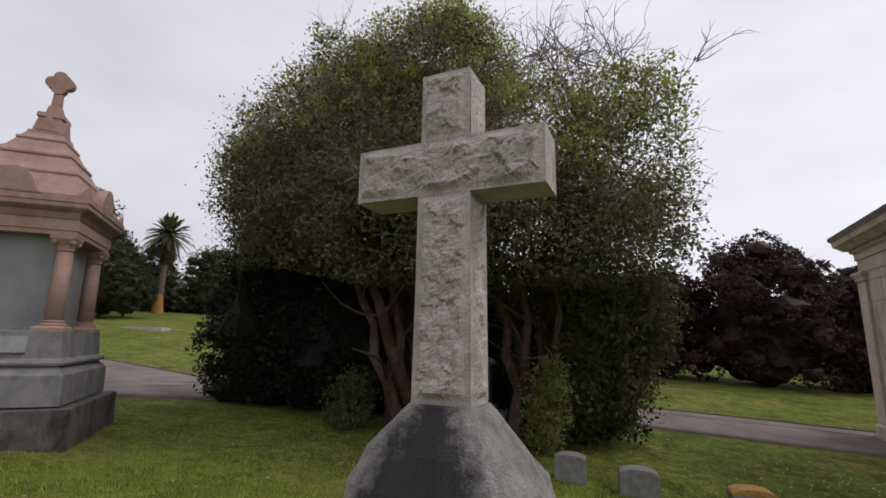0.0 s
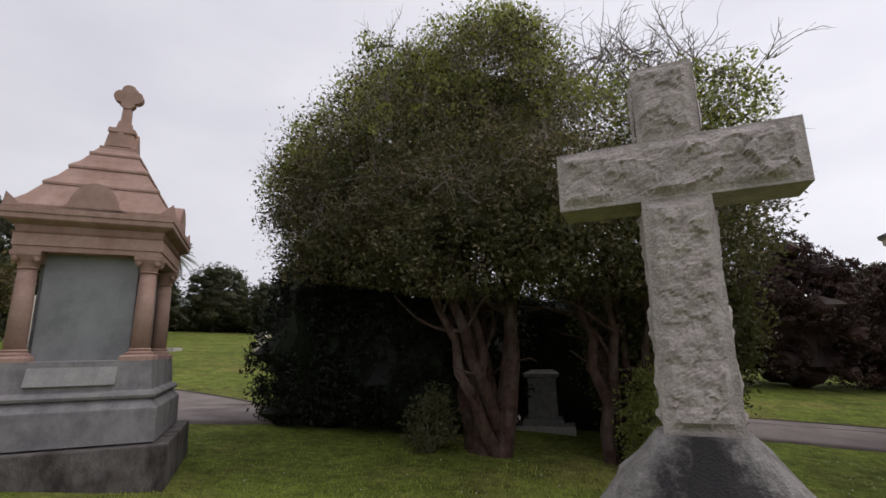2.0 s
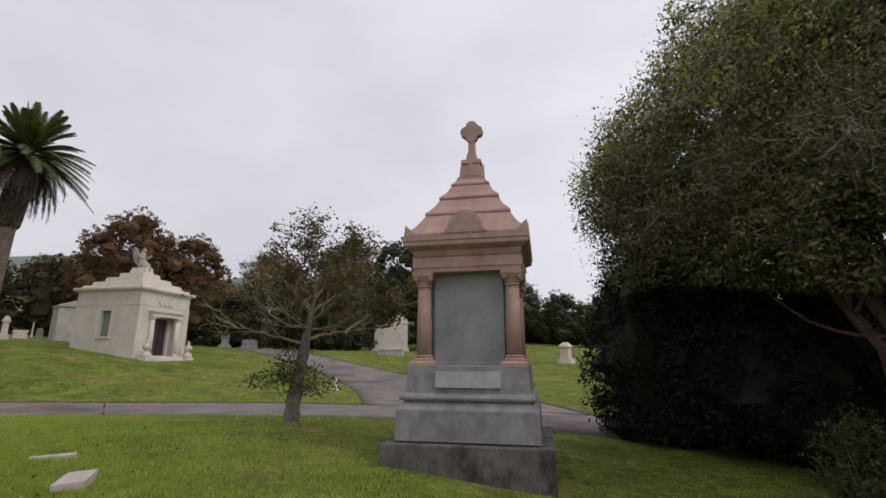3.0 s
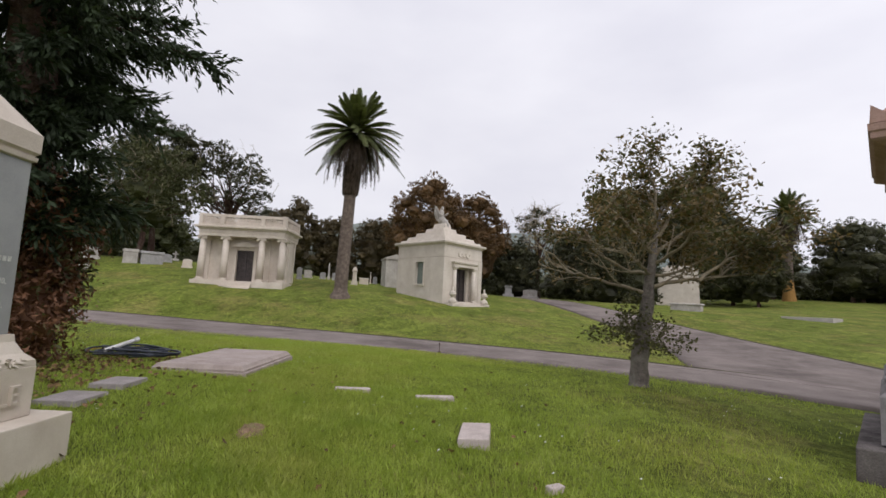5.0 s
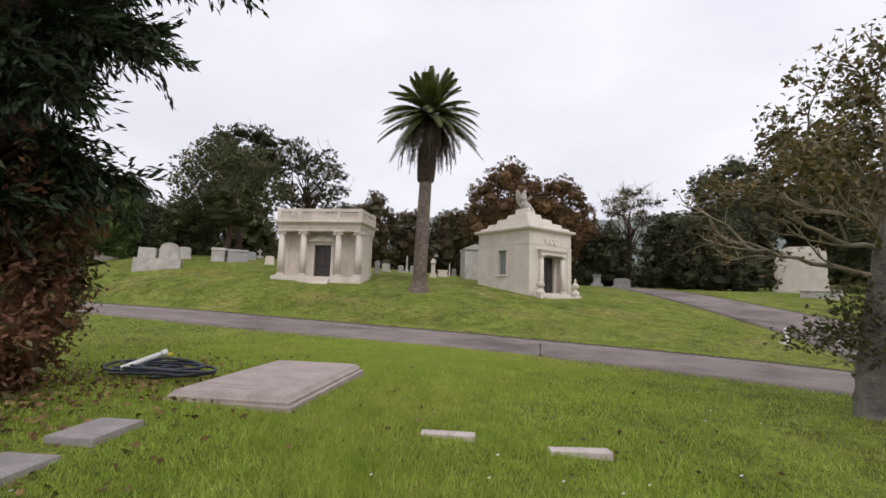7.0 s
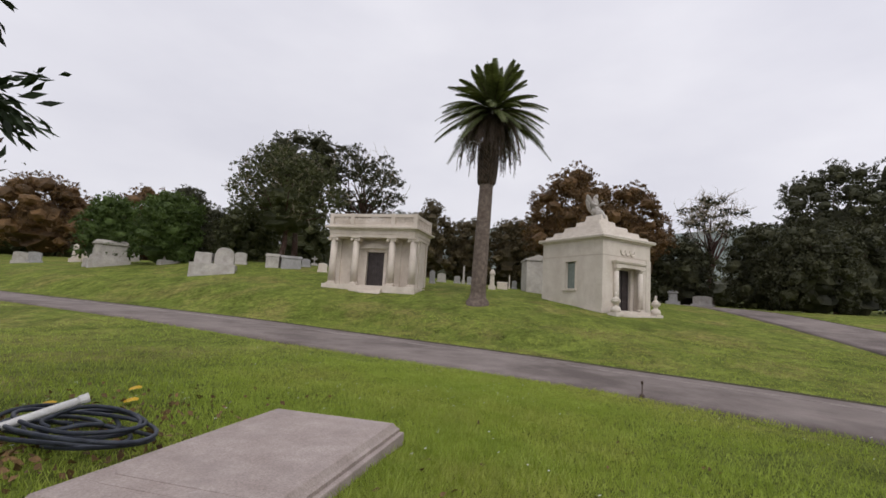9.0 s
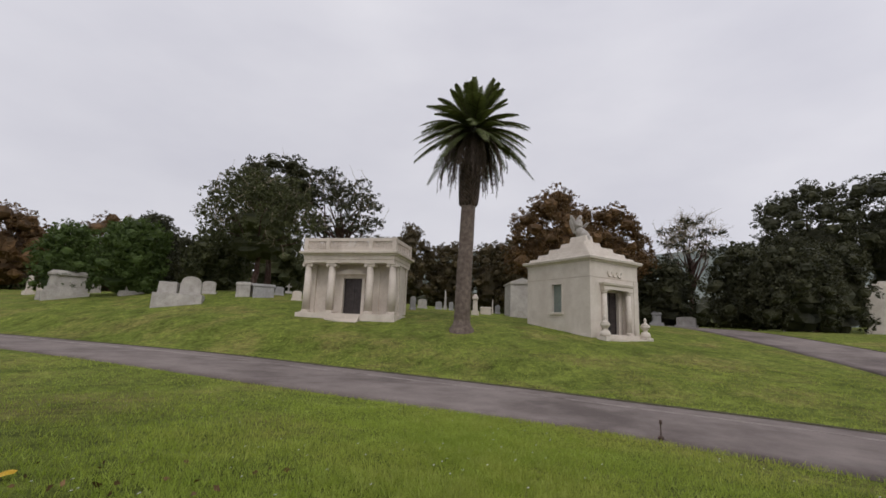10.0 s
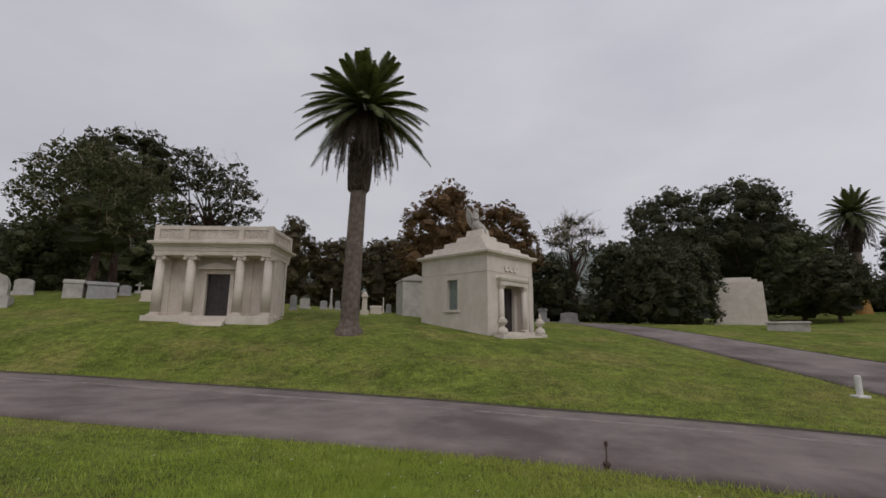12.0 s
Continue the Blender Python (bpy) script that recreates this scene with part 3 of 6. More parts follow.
def build_tomb():
    t = thing("canopied_tomb", pose(-10.1, 4.46, 0, 0, 0, 45.7), "pink sandstone canopied tomb on grey granite plinth with cross finial", "tomb")
    part("footing", block(-1.37, 1.37, -1.37, 1.37, -0.8, 0.36, 0.03, 0.02), M_TOMB_BASE, t, "stained dark granite footing")
    bm = moulded(bmesh.new(), -1.15, 1.15, -1.15, 1.15, [(0.0, 0.38), (-0.01, 0.74), (-0.015, 0.75), (-0.12, 0.90), (-0.13, 0.91)])
    part("plinth", bm, M_TOMB_GREY, t, "grey granite plinth")
    bm = moulded(bmesh.new(), -1.02, 1.02, -1.02, 1.02, [(0.0, 0.91), (0.07, 0.92), (0.085, 0.96), (0.06, 1.0), (0.0, 1.03), (-0.03, 1.38), (-0.03, 1.40)])
    part("upper_plinth", bm, M_TOMB_GREY, t)
    bm = bmesh.new()
    box(bm, -0.52, 0.56, -1.07, -0.6, 1.10, 1.41, 0.0, 0.01)
    for v in bm.verts:
        if v.co.z > 1.25 and v.co.y < -0.8:
            v.co.y += 0.10
    part("sill", bm, M_SILL, t, "pale sloping sill stone")
    for s in (0, 1, 2, 3):
        m = pose(0, 0, 0, 0, 0, 90 * s)
        p = part("panel", block(-0.69, 0.69, -0.76, -0.68, 1.40, 3.06, 0, 0.012), M_SLATE, t, "polished grey stone panel")
        p.matrix_basis = m
    part("inner_block", block(-0.675, 0.675, -0.675, 0.675, 1.39, 3.05, 0, 0), M_TOMB_GREY, t)
    for sx, sy in ((-1, -1), (1, -1), (1, 1), (-1, 1)):
        c = part("column", lathe(bmesh.new(), [(0.148, 1.58), (0.142, 2.2), (0.128, 2.78)], 24), M_PINK, t, "pink sandstone column", True)
        c.matrix_basis = pose(sx * 0.865, sy * 0.865, 0)
        bm = moulded(bmesh.new(), -0.215, 0.215, -0.215, 0.215, [(0.03, 1.40), (0.03, 1.46), (0.0, 1.49)])
        lathe(bm, [(0.21, 1.49), (0.215, 1.52), (0.165, 1.545), (0.18, 1.57), (0.148, 1.59)], 20)
        part("column_base", bm, M_PINK, c)
        bm = lathe(bmesh.new(), [(0.128, 2.775), (0.158, 2.79), (0.135, 2.81), (0.15, 2.88), (0.19, 2.95)], 20)
        moulded(bm, -0.175, 0.175, -0.175, 0.175, [(0.0, 2.94), (0.03, 2.99), (0.035, 3.05)])
        for a in (45, 135, 225, 315):
            ca, sa = math.cos(radians(a)) * 0.205, math.sin(radians(a)) * 0.205
            lathe(bm, [(0.02, 2.88), (0.05, 2.91), (0.055, 2.95), (0.03, 2.985)], 8, (ca, sa, 0))
        part("capital", bm, M_PINK, c, "carved scroll capital")
    bm = moulded(bmesh.new(), -1.05, 1.05, -1.05, 1.05, [(0.0, 3.05), (0.0, 3.14), (0.02, 3.15), (0.02, 3.37), (0.05, 3.40)])
    part("entablature", bm, M_PINK, t)
    bm = moulded(bmesh.new(), -0.98, 0.98, -0.98, 0.98, [(0.06, 3.40), (0.08, 3.46), (0.10, 3.53), (0.21, 3.59), (0.24, 3.62), (0.24, 3.70), (0.26, 3.72), (0.26, 3.79), (0.22, 3.80)])
    part("cornice", bm, M_PINK, t, "projecting moulded cornice")
    tiers = [(1.21, 3.80, 0.855, 4.22), (0.875, 4.22, 0.605, 4.56), (0.63, 4.56, 0.395, 4.86), (0.415, 4.86, 0.31, 5.0)]
    for r0, z0, r1, z1 in tiers:
        bm = profile_square(bmesh.new(), [(r0, z0), (r0, z0 + 0.035), ((r0 * 0.45 + r1 * 0.55), z0 + (z1 - z0) * 0.5), (r1, z1)])
        part("roof_tier", bm, M_PINK, t, "curved pink stone roof course")
    for s in range(4):
        bm = bmesh.new()
        arc = [(-0.50, 3.80)] + [(0.36 * math.cos(a), 3.84 + 0.36 * math.sin(a)) for a in np.linspace(math.pi * 0.96, math.pi * 0.04, 13)] + [(0.50, 3.80)]
        extrude_outline(bm, arc, -1.21, -1.02)
        bmesh.ops.triangulate(bm, faces=[f for f in bm.faces if len(f.verts) > 4])
        a = part("acroterion", bm, M_PINK, t, "rounded carved gable stone")
        a.matrix_basis = pose(0, 0, 0, 0, 0, 90 * s)
        bm = bmesh.new()
        v = [bm.verts.new(p) for p in ((-1.22, -1.22, 3.80), (-0.95, -1.22, 3.80), (-1.22, -0.95, 3.80), (-1.20, -1.20, 3.99), (-1.10, -1.19, 3.90), (-1.19, -1.10, 3.90), (-1.10, -1.10, 3.88))]
        bmesh.ops.convex_hull(bm, input=v)
        c = part("corner_stone", bm, M_PINK, t)
        c.matrix_basis = pose(0, 0, 0, 0, 0, 90 * s)
    bm = profile_square(bmesh.new(), [(0.30, 5.0), (0.30, 5.05), (0.25, 5.07), (0.20, 5.34), (0.23, 5.36), (0.22, 5.44), (0.13, 5.46), (0.10, 5.62)])
    part("finial_block", bm, M_PINK, t)
    for s in range(4):
        bm = extrude_outline(bmesh.new(), [(-0.2, 5.08), (0.2, 5.08), (0.0, 5.40)], -0.268, -0.20)
        g = part("small_gable", bm, M_PINK, t)
        g.matrix_basis = pose(0, 0, 0, 0, 0, 90 * s)
    bm = bmesh.new()
    pts = []
    for k in range(48):
        a = 2 * math.pi * k / 48
        r = 0.155 + 0.075 * abs(math.cos(2 * a)) ** 0.7
        pts.append((r * math.cos(a), 6.11 + r * math.sin(a)))
    extrude_outline(bm, pts, -0.065, 0.065)
    bmesh.ops.triangulate(bm, faces=[f for f in bm.faces if len(f.verts) > 4])
    box(bm, -0.075, 0.075, -0.06, 0.06, 5.6, 5.98, 0.012)
    for a in (45, 135, 225, 315):
        lathe(bm, [(0.045, -0.078), (0.045, 0.078)], 10, (0.12 * math.cos(radians(a)), 0, 6.11 + 0.12 * math.sin(radians(a))))
    part("cross_finial", bm, M_PINK, t, "small wheel-headed stone cross")
    levels, heights_m = (-0.8, 0.36, 0.75, 0.91, 1.02, 1.40, 3.05, 3.71, 3.80, 5.0, 6.34), (-0.8, 0.32, 0.82, 0.95, 1.06, 1.49, 3.09, 3.62, 3.72, 5.05, 6.41)
    for me in {o.data for o in t.children_recursive}:
        for v in me.vertices:
            v.co.z = np.interp(v.co.z, levels, heights_m)
    slim = Matrix.Diagonal((0.89, 0.89, 1, 1))
    for o in t.children:
        if o.name.split(".")[0] not in ("footing", "plinth", "upper_plinth", "cross_finial", "sill"):
            o.matrix_basis = slim @ o.matrix_basis


build_tomb()

# ---- named monument ----


def lettering(body, size, depth, parent, m, mat, name="inscription"):
    cu = bpy.data.curves.new(name, "FONT")
    cu.body, cu.size, cu.extrude, cu.align_x = body, size, depth, "CENTER"
    cu.resolution_u = 3
    ob = bpy.data.objects.new(name, cu)
    scene.collection.objects.link(ob)
    bpy.context.view_layer.update()
    me = bpy.data.meshes.new_from_object(ob.evaluated_get(bpy.context.evaluated_depsgraph_get()))
    bpy.data.objects.remove(ob)
    src = bmesh.new()
    src.from_mesh(me)
    bpy.data.meshes.remove(me)
    left = set(src.verts)
    while left:
        isle, todo = set(), [next(iter(left))]
        while todo:
            v = todo.pop()
            if v in isle:
                continue
            isle.add(v)
            todo += [e.other_vert(v) for e in v.link_edges]
        left -= isle
        faces = {f for v in isle for f in v.link_faces}
        one, made = bmesh.new(), {}
        for v in isle:
            made[v] = one.verts.new(v.co)
        for f in faces:
            one.faces.new([made[v] for v in f.verts])
        part("letter", one, mat, parent).matrix_basis = m
    src.free()


def build_monument():
    # local -y is the lettered face
    t = thing("family_monument", pose(-8.39, -4.96, 0, 0, 0, 180), "cream marble family monument with blue-grey lettered die", "monument")
    part("footing", block(-0.575, 0.575, -0.575, 0.575, -0.2, 0.60, 0.0, 0.012), M_CREAM, t, "cream stone footing")
    nameblock = part("name_block", block(-0.40, 0.40, -0.40, 0.40, 0.60, 0.95, 0.0, 0.012), M_CREAM, t)
    lettering("BOOLE", 0.185, 0.02, nameblock, pose(-0.02, -0.405, 0.705, 90, 0, 0), M_CREAM, "raised_letters")
    bm = moulded(bmesh.new(), -0.27, 0.27, -0.27, 0.27, [(0.125, 0.95), (0.12, 0.99), (0.07, 1.04), (0.03, 1.12), (0.025, 1.17)])
    part("moulding", bm, M_CREAM, t)
    # carved spray on the moulding
    bm = bmesh.new()
    rng = np.random.default_rng(5)
    for k in range(34):
        x = -0.28 + 0.56 * rng.random()
        z = 0.965 + 0.05 * rng.random()
        p = Vector((x, -0.405 + (z - 0.95) * 0.55, z))
        tube(bm, [p, p + Vector((rng.uniform(-0.06, 0.06), -0.018, rng.uniform(-0.02, 0.035)))], [0.012, 0.004], 5)
    part("carved_leaves", bm, M_CREAM, t, "carved leaf spray")
    die = part("die", block(-0.27, 0.27, -0.27, 0.27, 1.17, 2.40, 0.012, 0.006), M_DIE, t, "blue-grey marble die with worn inscription")
    for body, z, s in (("BORN", 1.60, 0.052), ("MARCH 1, 1830,", 1.52, 0.056), ("DIED", 1.44, 0.052), ("DEC. 25, 1904.", 1.355, 0.062)):
        lettering(body, s, 0.002, die, pose(0, -0.271 + 0.00976 * (z - 1.17), z, 90 - 0.56, 0, 0), M_LETTER)
    for z, w, h in ((1.31, 0.17, 0.006), (1.74, 0.15, 0.006), (2.24, 0.34, 0.028), (2.14, 0.1, 0.02), (2.06, 0.26, 0.022), (1.96, 0.1, 0.02), (1.87, 0.22, 0.022)):
        y = -0.2708 + 0.00976 * (z - 1.17)
        n = 1 if h < 0.01 else int(w / 0.034)
        for k in range(n):
            part("worn_line", box(bmesh.new(), -w / 2 + w * k / n, -w / 2 + w * (k + (1 if n == 1 else 0.62)) / n, y, y + 0.006, z, z + h), M_LETTER if n == 1 else M_DIE, die)
    for k in range(11):
        part("worn_letter", box(bmesh.new(), -0.21 + k * 0.039, -0.183 + k * 0.039, -0.2672, -0.260, 1.675, 1.71), M_LETTER, die)
    for z, w in ((2.28, 0.30), (1.95, 0.16), (1.62, 0.22)):
        for k in range(int(w / 0.04)):
            y = -w / 2 + k * 0.04
            part("worn_letter", box(bmesh.new(), -0.271 + 0.00976 * (z - 1.17), -0.255, y, y + 0.026, z, z + 0.035), M_LETTER, die)
    bm = moulded(bmesh.new(), -0.27, 0.27, -0.27, 0.27, [(-0.01, 2.40), (0.008, 2.41), (0.012, 2.44), (-0.004, 2.445), (0.0, 2.455), (0.018, 2.475), (0.018, 2.61), (0.013, 2.615), (-0.265, 2.96)])
    part("cap", bm, M_CREAM, t, "gabled cream stone cap")


build_monument()

# ---- columned mausoleum ----


def ionic_column(parent, x, y, z0, z1, r, mat):
    h = z1 - z0
    c = part("column", lathe(bmesh.new(), [(r, z0 + 0.18), (r * 0.99, z0 + h * 0.4), (r * 0.82, z1 - 0.22)], 24), mat, parent, "tapering stone column", True)
    c.matrix_basis = pose(x, y, 0)
    bm = moulded(bmesh.new(), -r * 1.2, r * 1.2, -r * 1.2, r * 1.2, [(0.0, z0), (0.0, z0 + 0.07)])
    lathe(bm, [(r * 1.2, z0 + 0.07), (r * 1.22, z0 + 0.11), (r * 1.08, z0 + 0.135), (r * 1.12, z0 + 0.16), (r, z0 + 0.185)], 20)
    part("column_base", bm, mat, c)
    bm = lathe(bmesh.new(), [(r * 0.82, z1 - 0.225), (r * 0.95, z1 - 0.2), (r * 0.98, z1 - 0.1)], 20)
    moulded(bm, -r, r, -r * 0.95, r * 0.95, [(0.02, z1 - 0.09), (0.05, z1 - 0.04), (0.05, z1)])
    for s in (-1, 1):
        roll = bmesh.new()
        lathe(roll, [(0.095, -r), (0.11, -r * 0.8), (0.085, 0), (0.11, r * 0.8), (0.095, r)], 12)
        bmesh.ops.rotate(roll, verts=roll.verts, cent=(0, 0, 0), matrix=Matrix.Rotation(radians(90), 3, "X"))
        bmesh.ops.translate(roll, verts=roll.verts, vec=(s * r * 1.05, 0, z1 - 0.15))
        tmp = bpy.data.meshes.new("t")
        roll.to_mesh(tmp)
        roll.free()
        bm.from_mesh(tmp)
        bpy.data.meshes.remove(tmp)
    part("capital", bm, mat, c, "scrolled capital")


def build_columned():
    # local x runs along the front, local -y is the front; front towards world +x
    t = thing("columned_mausoleum", pose(-37.8, -15.35, 1.95, 0, 0, 90), "pale limestone mausoleum with four columns and pierced parapet", "mausoleum")
    W, D = 3.2, 3.5
    part("podium", block(-W, W, 0, D, -0.6, 0.62, 0.0, 0.02), M_LIME, t)
    for k in (0, 1, 2):
        part("step", block(-1.05, 1.05, -0.55 + 0.2 * k, -0.004 - 0.002 * k, -0.5, 0.16 + 0.16 * k, 0, 0.012), M_LIME, t)
    part("paving_step", block(-2.7, 1.6, -0.80, -0.56, -0.5, 0.02, 0, 0.02), M_LIME, t)
    z0, z1 = 0.62, 3.72
    for x in (-2.72, -1.12, 1.40, 2.84):
        ionic_column(t, x, 0.42, z0, z1, 0.24, M_LIME)
    for x0, x1, y0, y1, a, b in ((-2.86, -0.62, 1.15, 1.45, z0, z1), (0.66, 2.86, 1.15, 1.45, z0, z1), (-0.62, 0.66, 1.15, 1.45, 2.86, z1), (-2.86, -2.56, 1.45, D - 0.1, z0, z1), (2.56, 2.86, 1.45, D - 0.1, z0, z1), (-2.56, 2.56, D - 0.4, D - 0.1, z0, z1)):
        part("wall", block(x0, x1, y0, y1, a, b, 0, 0), M_LIME, t)
    for x in (-2.70, -1.55, 1.6, 2.70):
        bm = moulded(bmesh.new(), x - 0.2, x + 0.2, 1.03, 1.16, [(0.03, z0), (0.03, z0 + 0.15), (0.0, z0 + 0.18), (0.0, z1 - 0.2), (0.04, z1 - 0.15), (0.04, z1)])
        part("pilaster", bm, M_LIME, t)
    for k in range(2):
        bm = moulded(bmesh.new(), 2.80, 2.92, 1.6 + 1.3 * k, 1.9 + 1.3 * k, [(0.02, z0), (0.0, z0 + 0.2), (0.0, z1 - 0.2), (0.03, z1)])
        part("pilaster", bm, M_LIME, t)
    d = part("door", block(-0.60, 0.64, 1.30, 1.38, z0, 2.85, 0, 0.01), M_DOOR, t, "dark bronze double door")
    grille = bmesh.new()
    for s in (-0.58, 0.04):
        box(grille, s, s + 0.04, 1.27, 1.31, z0 + 0.1, 2.8)
        for k in range(5):
            box(grille, s + 0.06 + 0.1 * k, s + 0.075 + 0.1 * k, 1.275, 1.31, z0 + 0.2, 2.7)
        for z in (0.75, 1.6, 2.7):
            box(grille, s + 0.04, s + 0.56, 1.272, 1.312, z, z + 0.05)
    part("grille", grille, M_DOOR, d)
    bm = bmesh.new()
    for x0, x1, a, b in ((-0.82, -0.60, z0, 2.86), (0.64, 0.86, z0, 2.86), (-0.88, 0.92, 2.86, 3.08)):
        box(bm, x0, x1, 1.05, 1.15, a, b, 0, 0.01)
    part("door_surround", bm, M_LIME, t)
    bm = extrude_outline(bmesh.new(), [(-1.0, 3.08), (1.04, 3.08), (1.04, 3.15), (0.02, 3.46), (-1.0, 3.15)], 0.80, 1.15)
    part("door_pediment", bm, M_LIME, t, "low triangular stone pediment")
    part("porch_ceiling", block(-2.9, 2.9, 0.25, 1.2, z1 - 0.02, z1 + 0.03, 0, 0), M_LIME, t)
    bm = moulded(bmesh.new(), -2.96, 2.96, 0.17, D - 0.05, [(0.0, z1 + 0.005), (0.0, z1 + 0.2), (0.03, z1 + 0.21), (0.03, z1 + 0.42), (0.07, z1 + 0.45), (0.10, z1 + 0.52), (0.26, z1 + 0.57), (0.28, z1 + 0.68), (0.2, z1 + 0.71)])
    part("entablature", bm, M_LIME, t, "moulded stone entablature and cornice")
    zp = z1 + 0.71
    par = bmesh.new()
    posts = (-2.93, -1.42, 1.42, 2.93)
    for x in posts:
        box(par, x - 0.13, x + 0.13, 0.16, 0.42, zp, zp + 0.86, 0, 0.012)
        box(par, x - 0.13, x + 0.13, D - 0.3, D - 0.06, zp, zp + 0.86, 0, 0.012)
    for x0, x1 in zip(posts, posts[1:]):
        for y0 in (0.2, D - 0.26):
            box(par, x0 + 0.13, x1 - 0.13, y0, y0 + 0.18, zp, zp + 0.16)
            box(par, x0 + 0.13, x1 - 0.13, y0, y0 + 0.18, zp + 0.64, zp + 0.84)
    for s in (-2.93, 2.93):
        box(par, s - 0.09, s + 0.09, 0.42, D - 0.3, zp, zp + 0.16)
        box(par, s - 0.09, s + 0.09, 0.42, D - 0.3, zp + 0.64, zp + 0.84)
        for k in range(7):
            y = 0.6 + k * 0.38
            box(par, s - 0.06, s + 0.06, y, y + 0.1, zp + 0.16, zp + 0.64)
    part("parapet", par, M_LIME, t, "stone parapet")
    for x0, x1 in zip(posts, posts[1:]):
        n = max(3, round((x1 - x0 - 0.26) / 0.30))
        w = (x1 - x0 - 0.26) / n
        for k in range(n):
            cx, cz = x0 + 0.13 + w * (k + 0.5), zp + 0.40
            ring = [Vector((cx + 0.12 * math.cos(a), 0.29, cz + 0.17 * math.sin(a))) for a in np.linspace(0, 2 * math.pi, 11)]
            part("scroll_ring", tube(bmesh.new(), ring, [0.042] * 11, 6), M_LIME, t, "pierced scrollwork between parapet posts")
            for s in (-1, 1):
                part("lattice_bar", tube(bmesh.new(), [Vector((cx - s * w / 2, 0.29, zp + 0.16)), Vector((cx + s * w / 2, 0.29, zp + 0.64))], [0.038] * 2, 6), M_LIME, t)
    part("roof", block(-2.8, 2.8, 0.45, D - 0.3, zp - 0.05, zp + 0.12, 0, 0.01), M_LIME, t)


build_columned()

# ---- mausoleum with angel ----
MB = pose(-38.4, -1.10, 1.6, 0, 0, 135.5)


def build_angel_house():
    t = thing("square_mausoleum", MB, "pale granite mausoleum with stepped roof and columned doorway", "mausoleum")
    W, D, H = 4.27, 4.95, 4.35
    part("plinth", block(-0.06, W + 0.06, -0.06, D + 0.06, -1.0, 0.32, 0.0, 0.015), M_LIME2, t)
    x0, x1 = 1.05, W - 1.05
    wy0, wy1, wz0, wz1 = 2.08, 2.85, 1.50, 3.15
    th = 0.35
    part("wall", block(0, x0, 0, th, 0.32, H, 0, 0), M_LIME2, t)
    part("wall", block(x1, W, 0, th, 0.32, H, 0, 0), M_LIME2, t)
    part("wall", block(x0, x1, 0, th, 2.95, H, 0, 0), M_LIME2, t)
    part("wall", block(0, th, th, wy0, 0.32, H, 0, 0), M_LIME2, t)
    part("wall", block(0, th, wy1, D, 0.32, H, 0, 0), M_LIME2, t)
    part("wall", block(0, th, wy0, wy1, 0.32, wz0, 0, 0), M_LIME2, t)
    part("wall", block(0, th, wy0, wy1, wz1, H, 0, 0), M_LIME2, t)
    part("wall", block(W - th, W, th, D, 0.32, H, 0, 0), M_LIME2, t)
    part("wall", block(th, W - th, D - th, D, 0.32, H, 0, 0), M_LIME2, t)
    part("band", block(-0.015, W + 0.015, -0.015, D + 0.015, 3.46, 3.50, 0, 0.004), M_MC, t, "thin shadow joint")
    for x in (-0.025, W - 0.40):
        part("corner_pier", block(x, x + 0.425, -0.03, 0.1, 0.32, 3.46, 0, 0.008), M_LIME2, t)
    w = part("window", block(0.18, 0.22, wy0, wy1, wz0, wz1, 0, 0), M_GLASSY, t, "grey-green leaded window")
    bm = bmesh.new()
    box(bm, -0.03, 0.03, wy0 - 0.09, wy0, wz0, wz1 + 0.09)
    box(bm, -0.03, 0.03, wy1, wy1 + 0.09, wz0, wz1 + 0.09)
    box(bm, -0.03, 0.03, wy0, wy1, wz1, wz1 + 0.09)
    part("window_frame", bm, M_LIME2, w)
    part("window_sill", block(-0.1, 0.1, wy0 - 0.16, wy1 + 0.16, wz0 - 0.14, wz0, 0, 0.012), M_LIME2, w)
    d = part("door", block(x0 + 0.28, x1 - 0.28, 0.55, 0.63, 0.3, 2.75, 0, 0.01), M_DOOR, t, "dark metal door")
    bm = bmesh.new()
    for s in (0, 1):
        a = x0 + 0.3 + s * 0.98
        box(bm, a, a + 0.04, 0.50, 0.56, 0.35, 2.7)
        box(bm, a + 0.5, a + 0.54, 0.50, 0.56, 0.35, 2.7)
        for z in (0.4, 1.3, 2.6):
            box(bm, a + 0.04, a + 0.5, 0.51, 0.56, z, z + 0.06)
    part("door_rails", bm, M_DOOR, d)
    bm = bmesh.new()
    box(bm, x0, x0 + 0.28, 0.36, 0.7, 0.3, 2.95)
    box(bm, x1 - 0.28, x1, 0.36, 0.7, 0.3, 2.95)
    box(bm, x0 + 0.28, x1 - 0.28, 0.36, 0.7, 2.75, 2.95)
    part("door_jamb", bm, M_LIME2, t)
    for x in (x0 + 0.02, x1 - 0.02):
        c = part("column", lathe(bmesh.new(), [(0.17, 0.42), (0.165, 1.4), (0.14, 2.6)], 20), M_LIME2, t, "", True)
        c.matrix_basis = pose(x, -0.10, 0)
        bm = moulded(bmesh.new(), -0.19, 0.19, -0.19, 0.19, [(0, 0.28), (0, 0.36)])
        lathe(bm, [(0.2, 0.36), (0.21, 0.39), (0.17, 0.43)], 18)
        part("column_base", bm, M_LIME2, c)
        bm = lathe(bmesh.new(), [(0.14, 2.59), (0.17, 2.62), (0.2, 2.72)], 18)
        moulded(bm, -0.18, 0.18, -0.18, 0.18, [(0.0, 2.72), (0.03, 2.76), (0.03, 2.82)])
        part("capital", bm, M_LIME2, c)
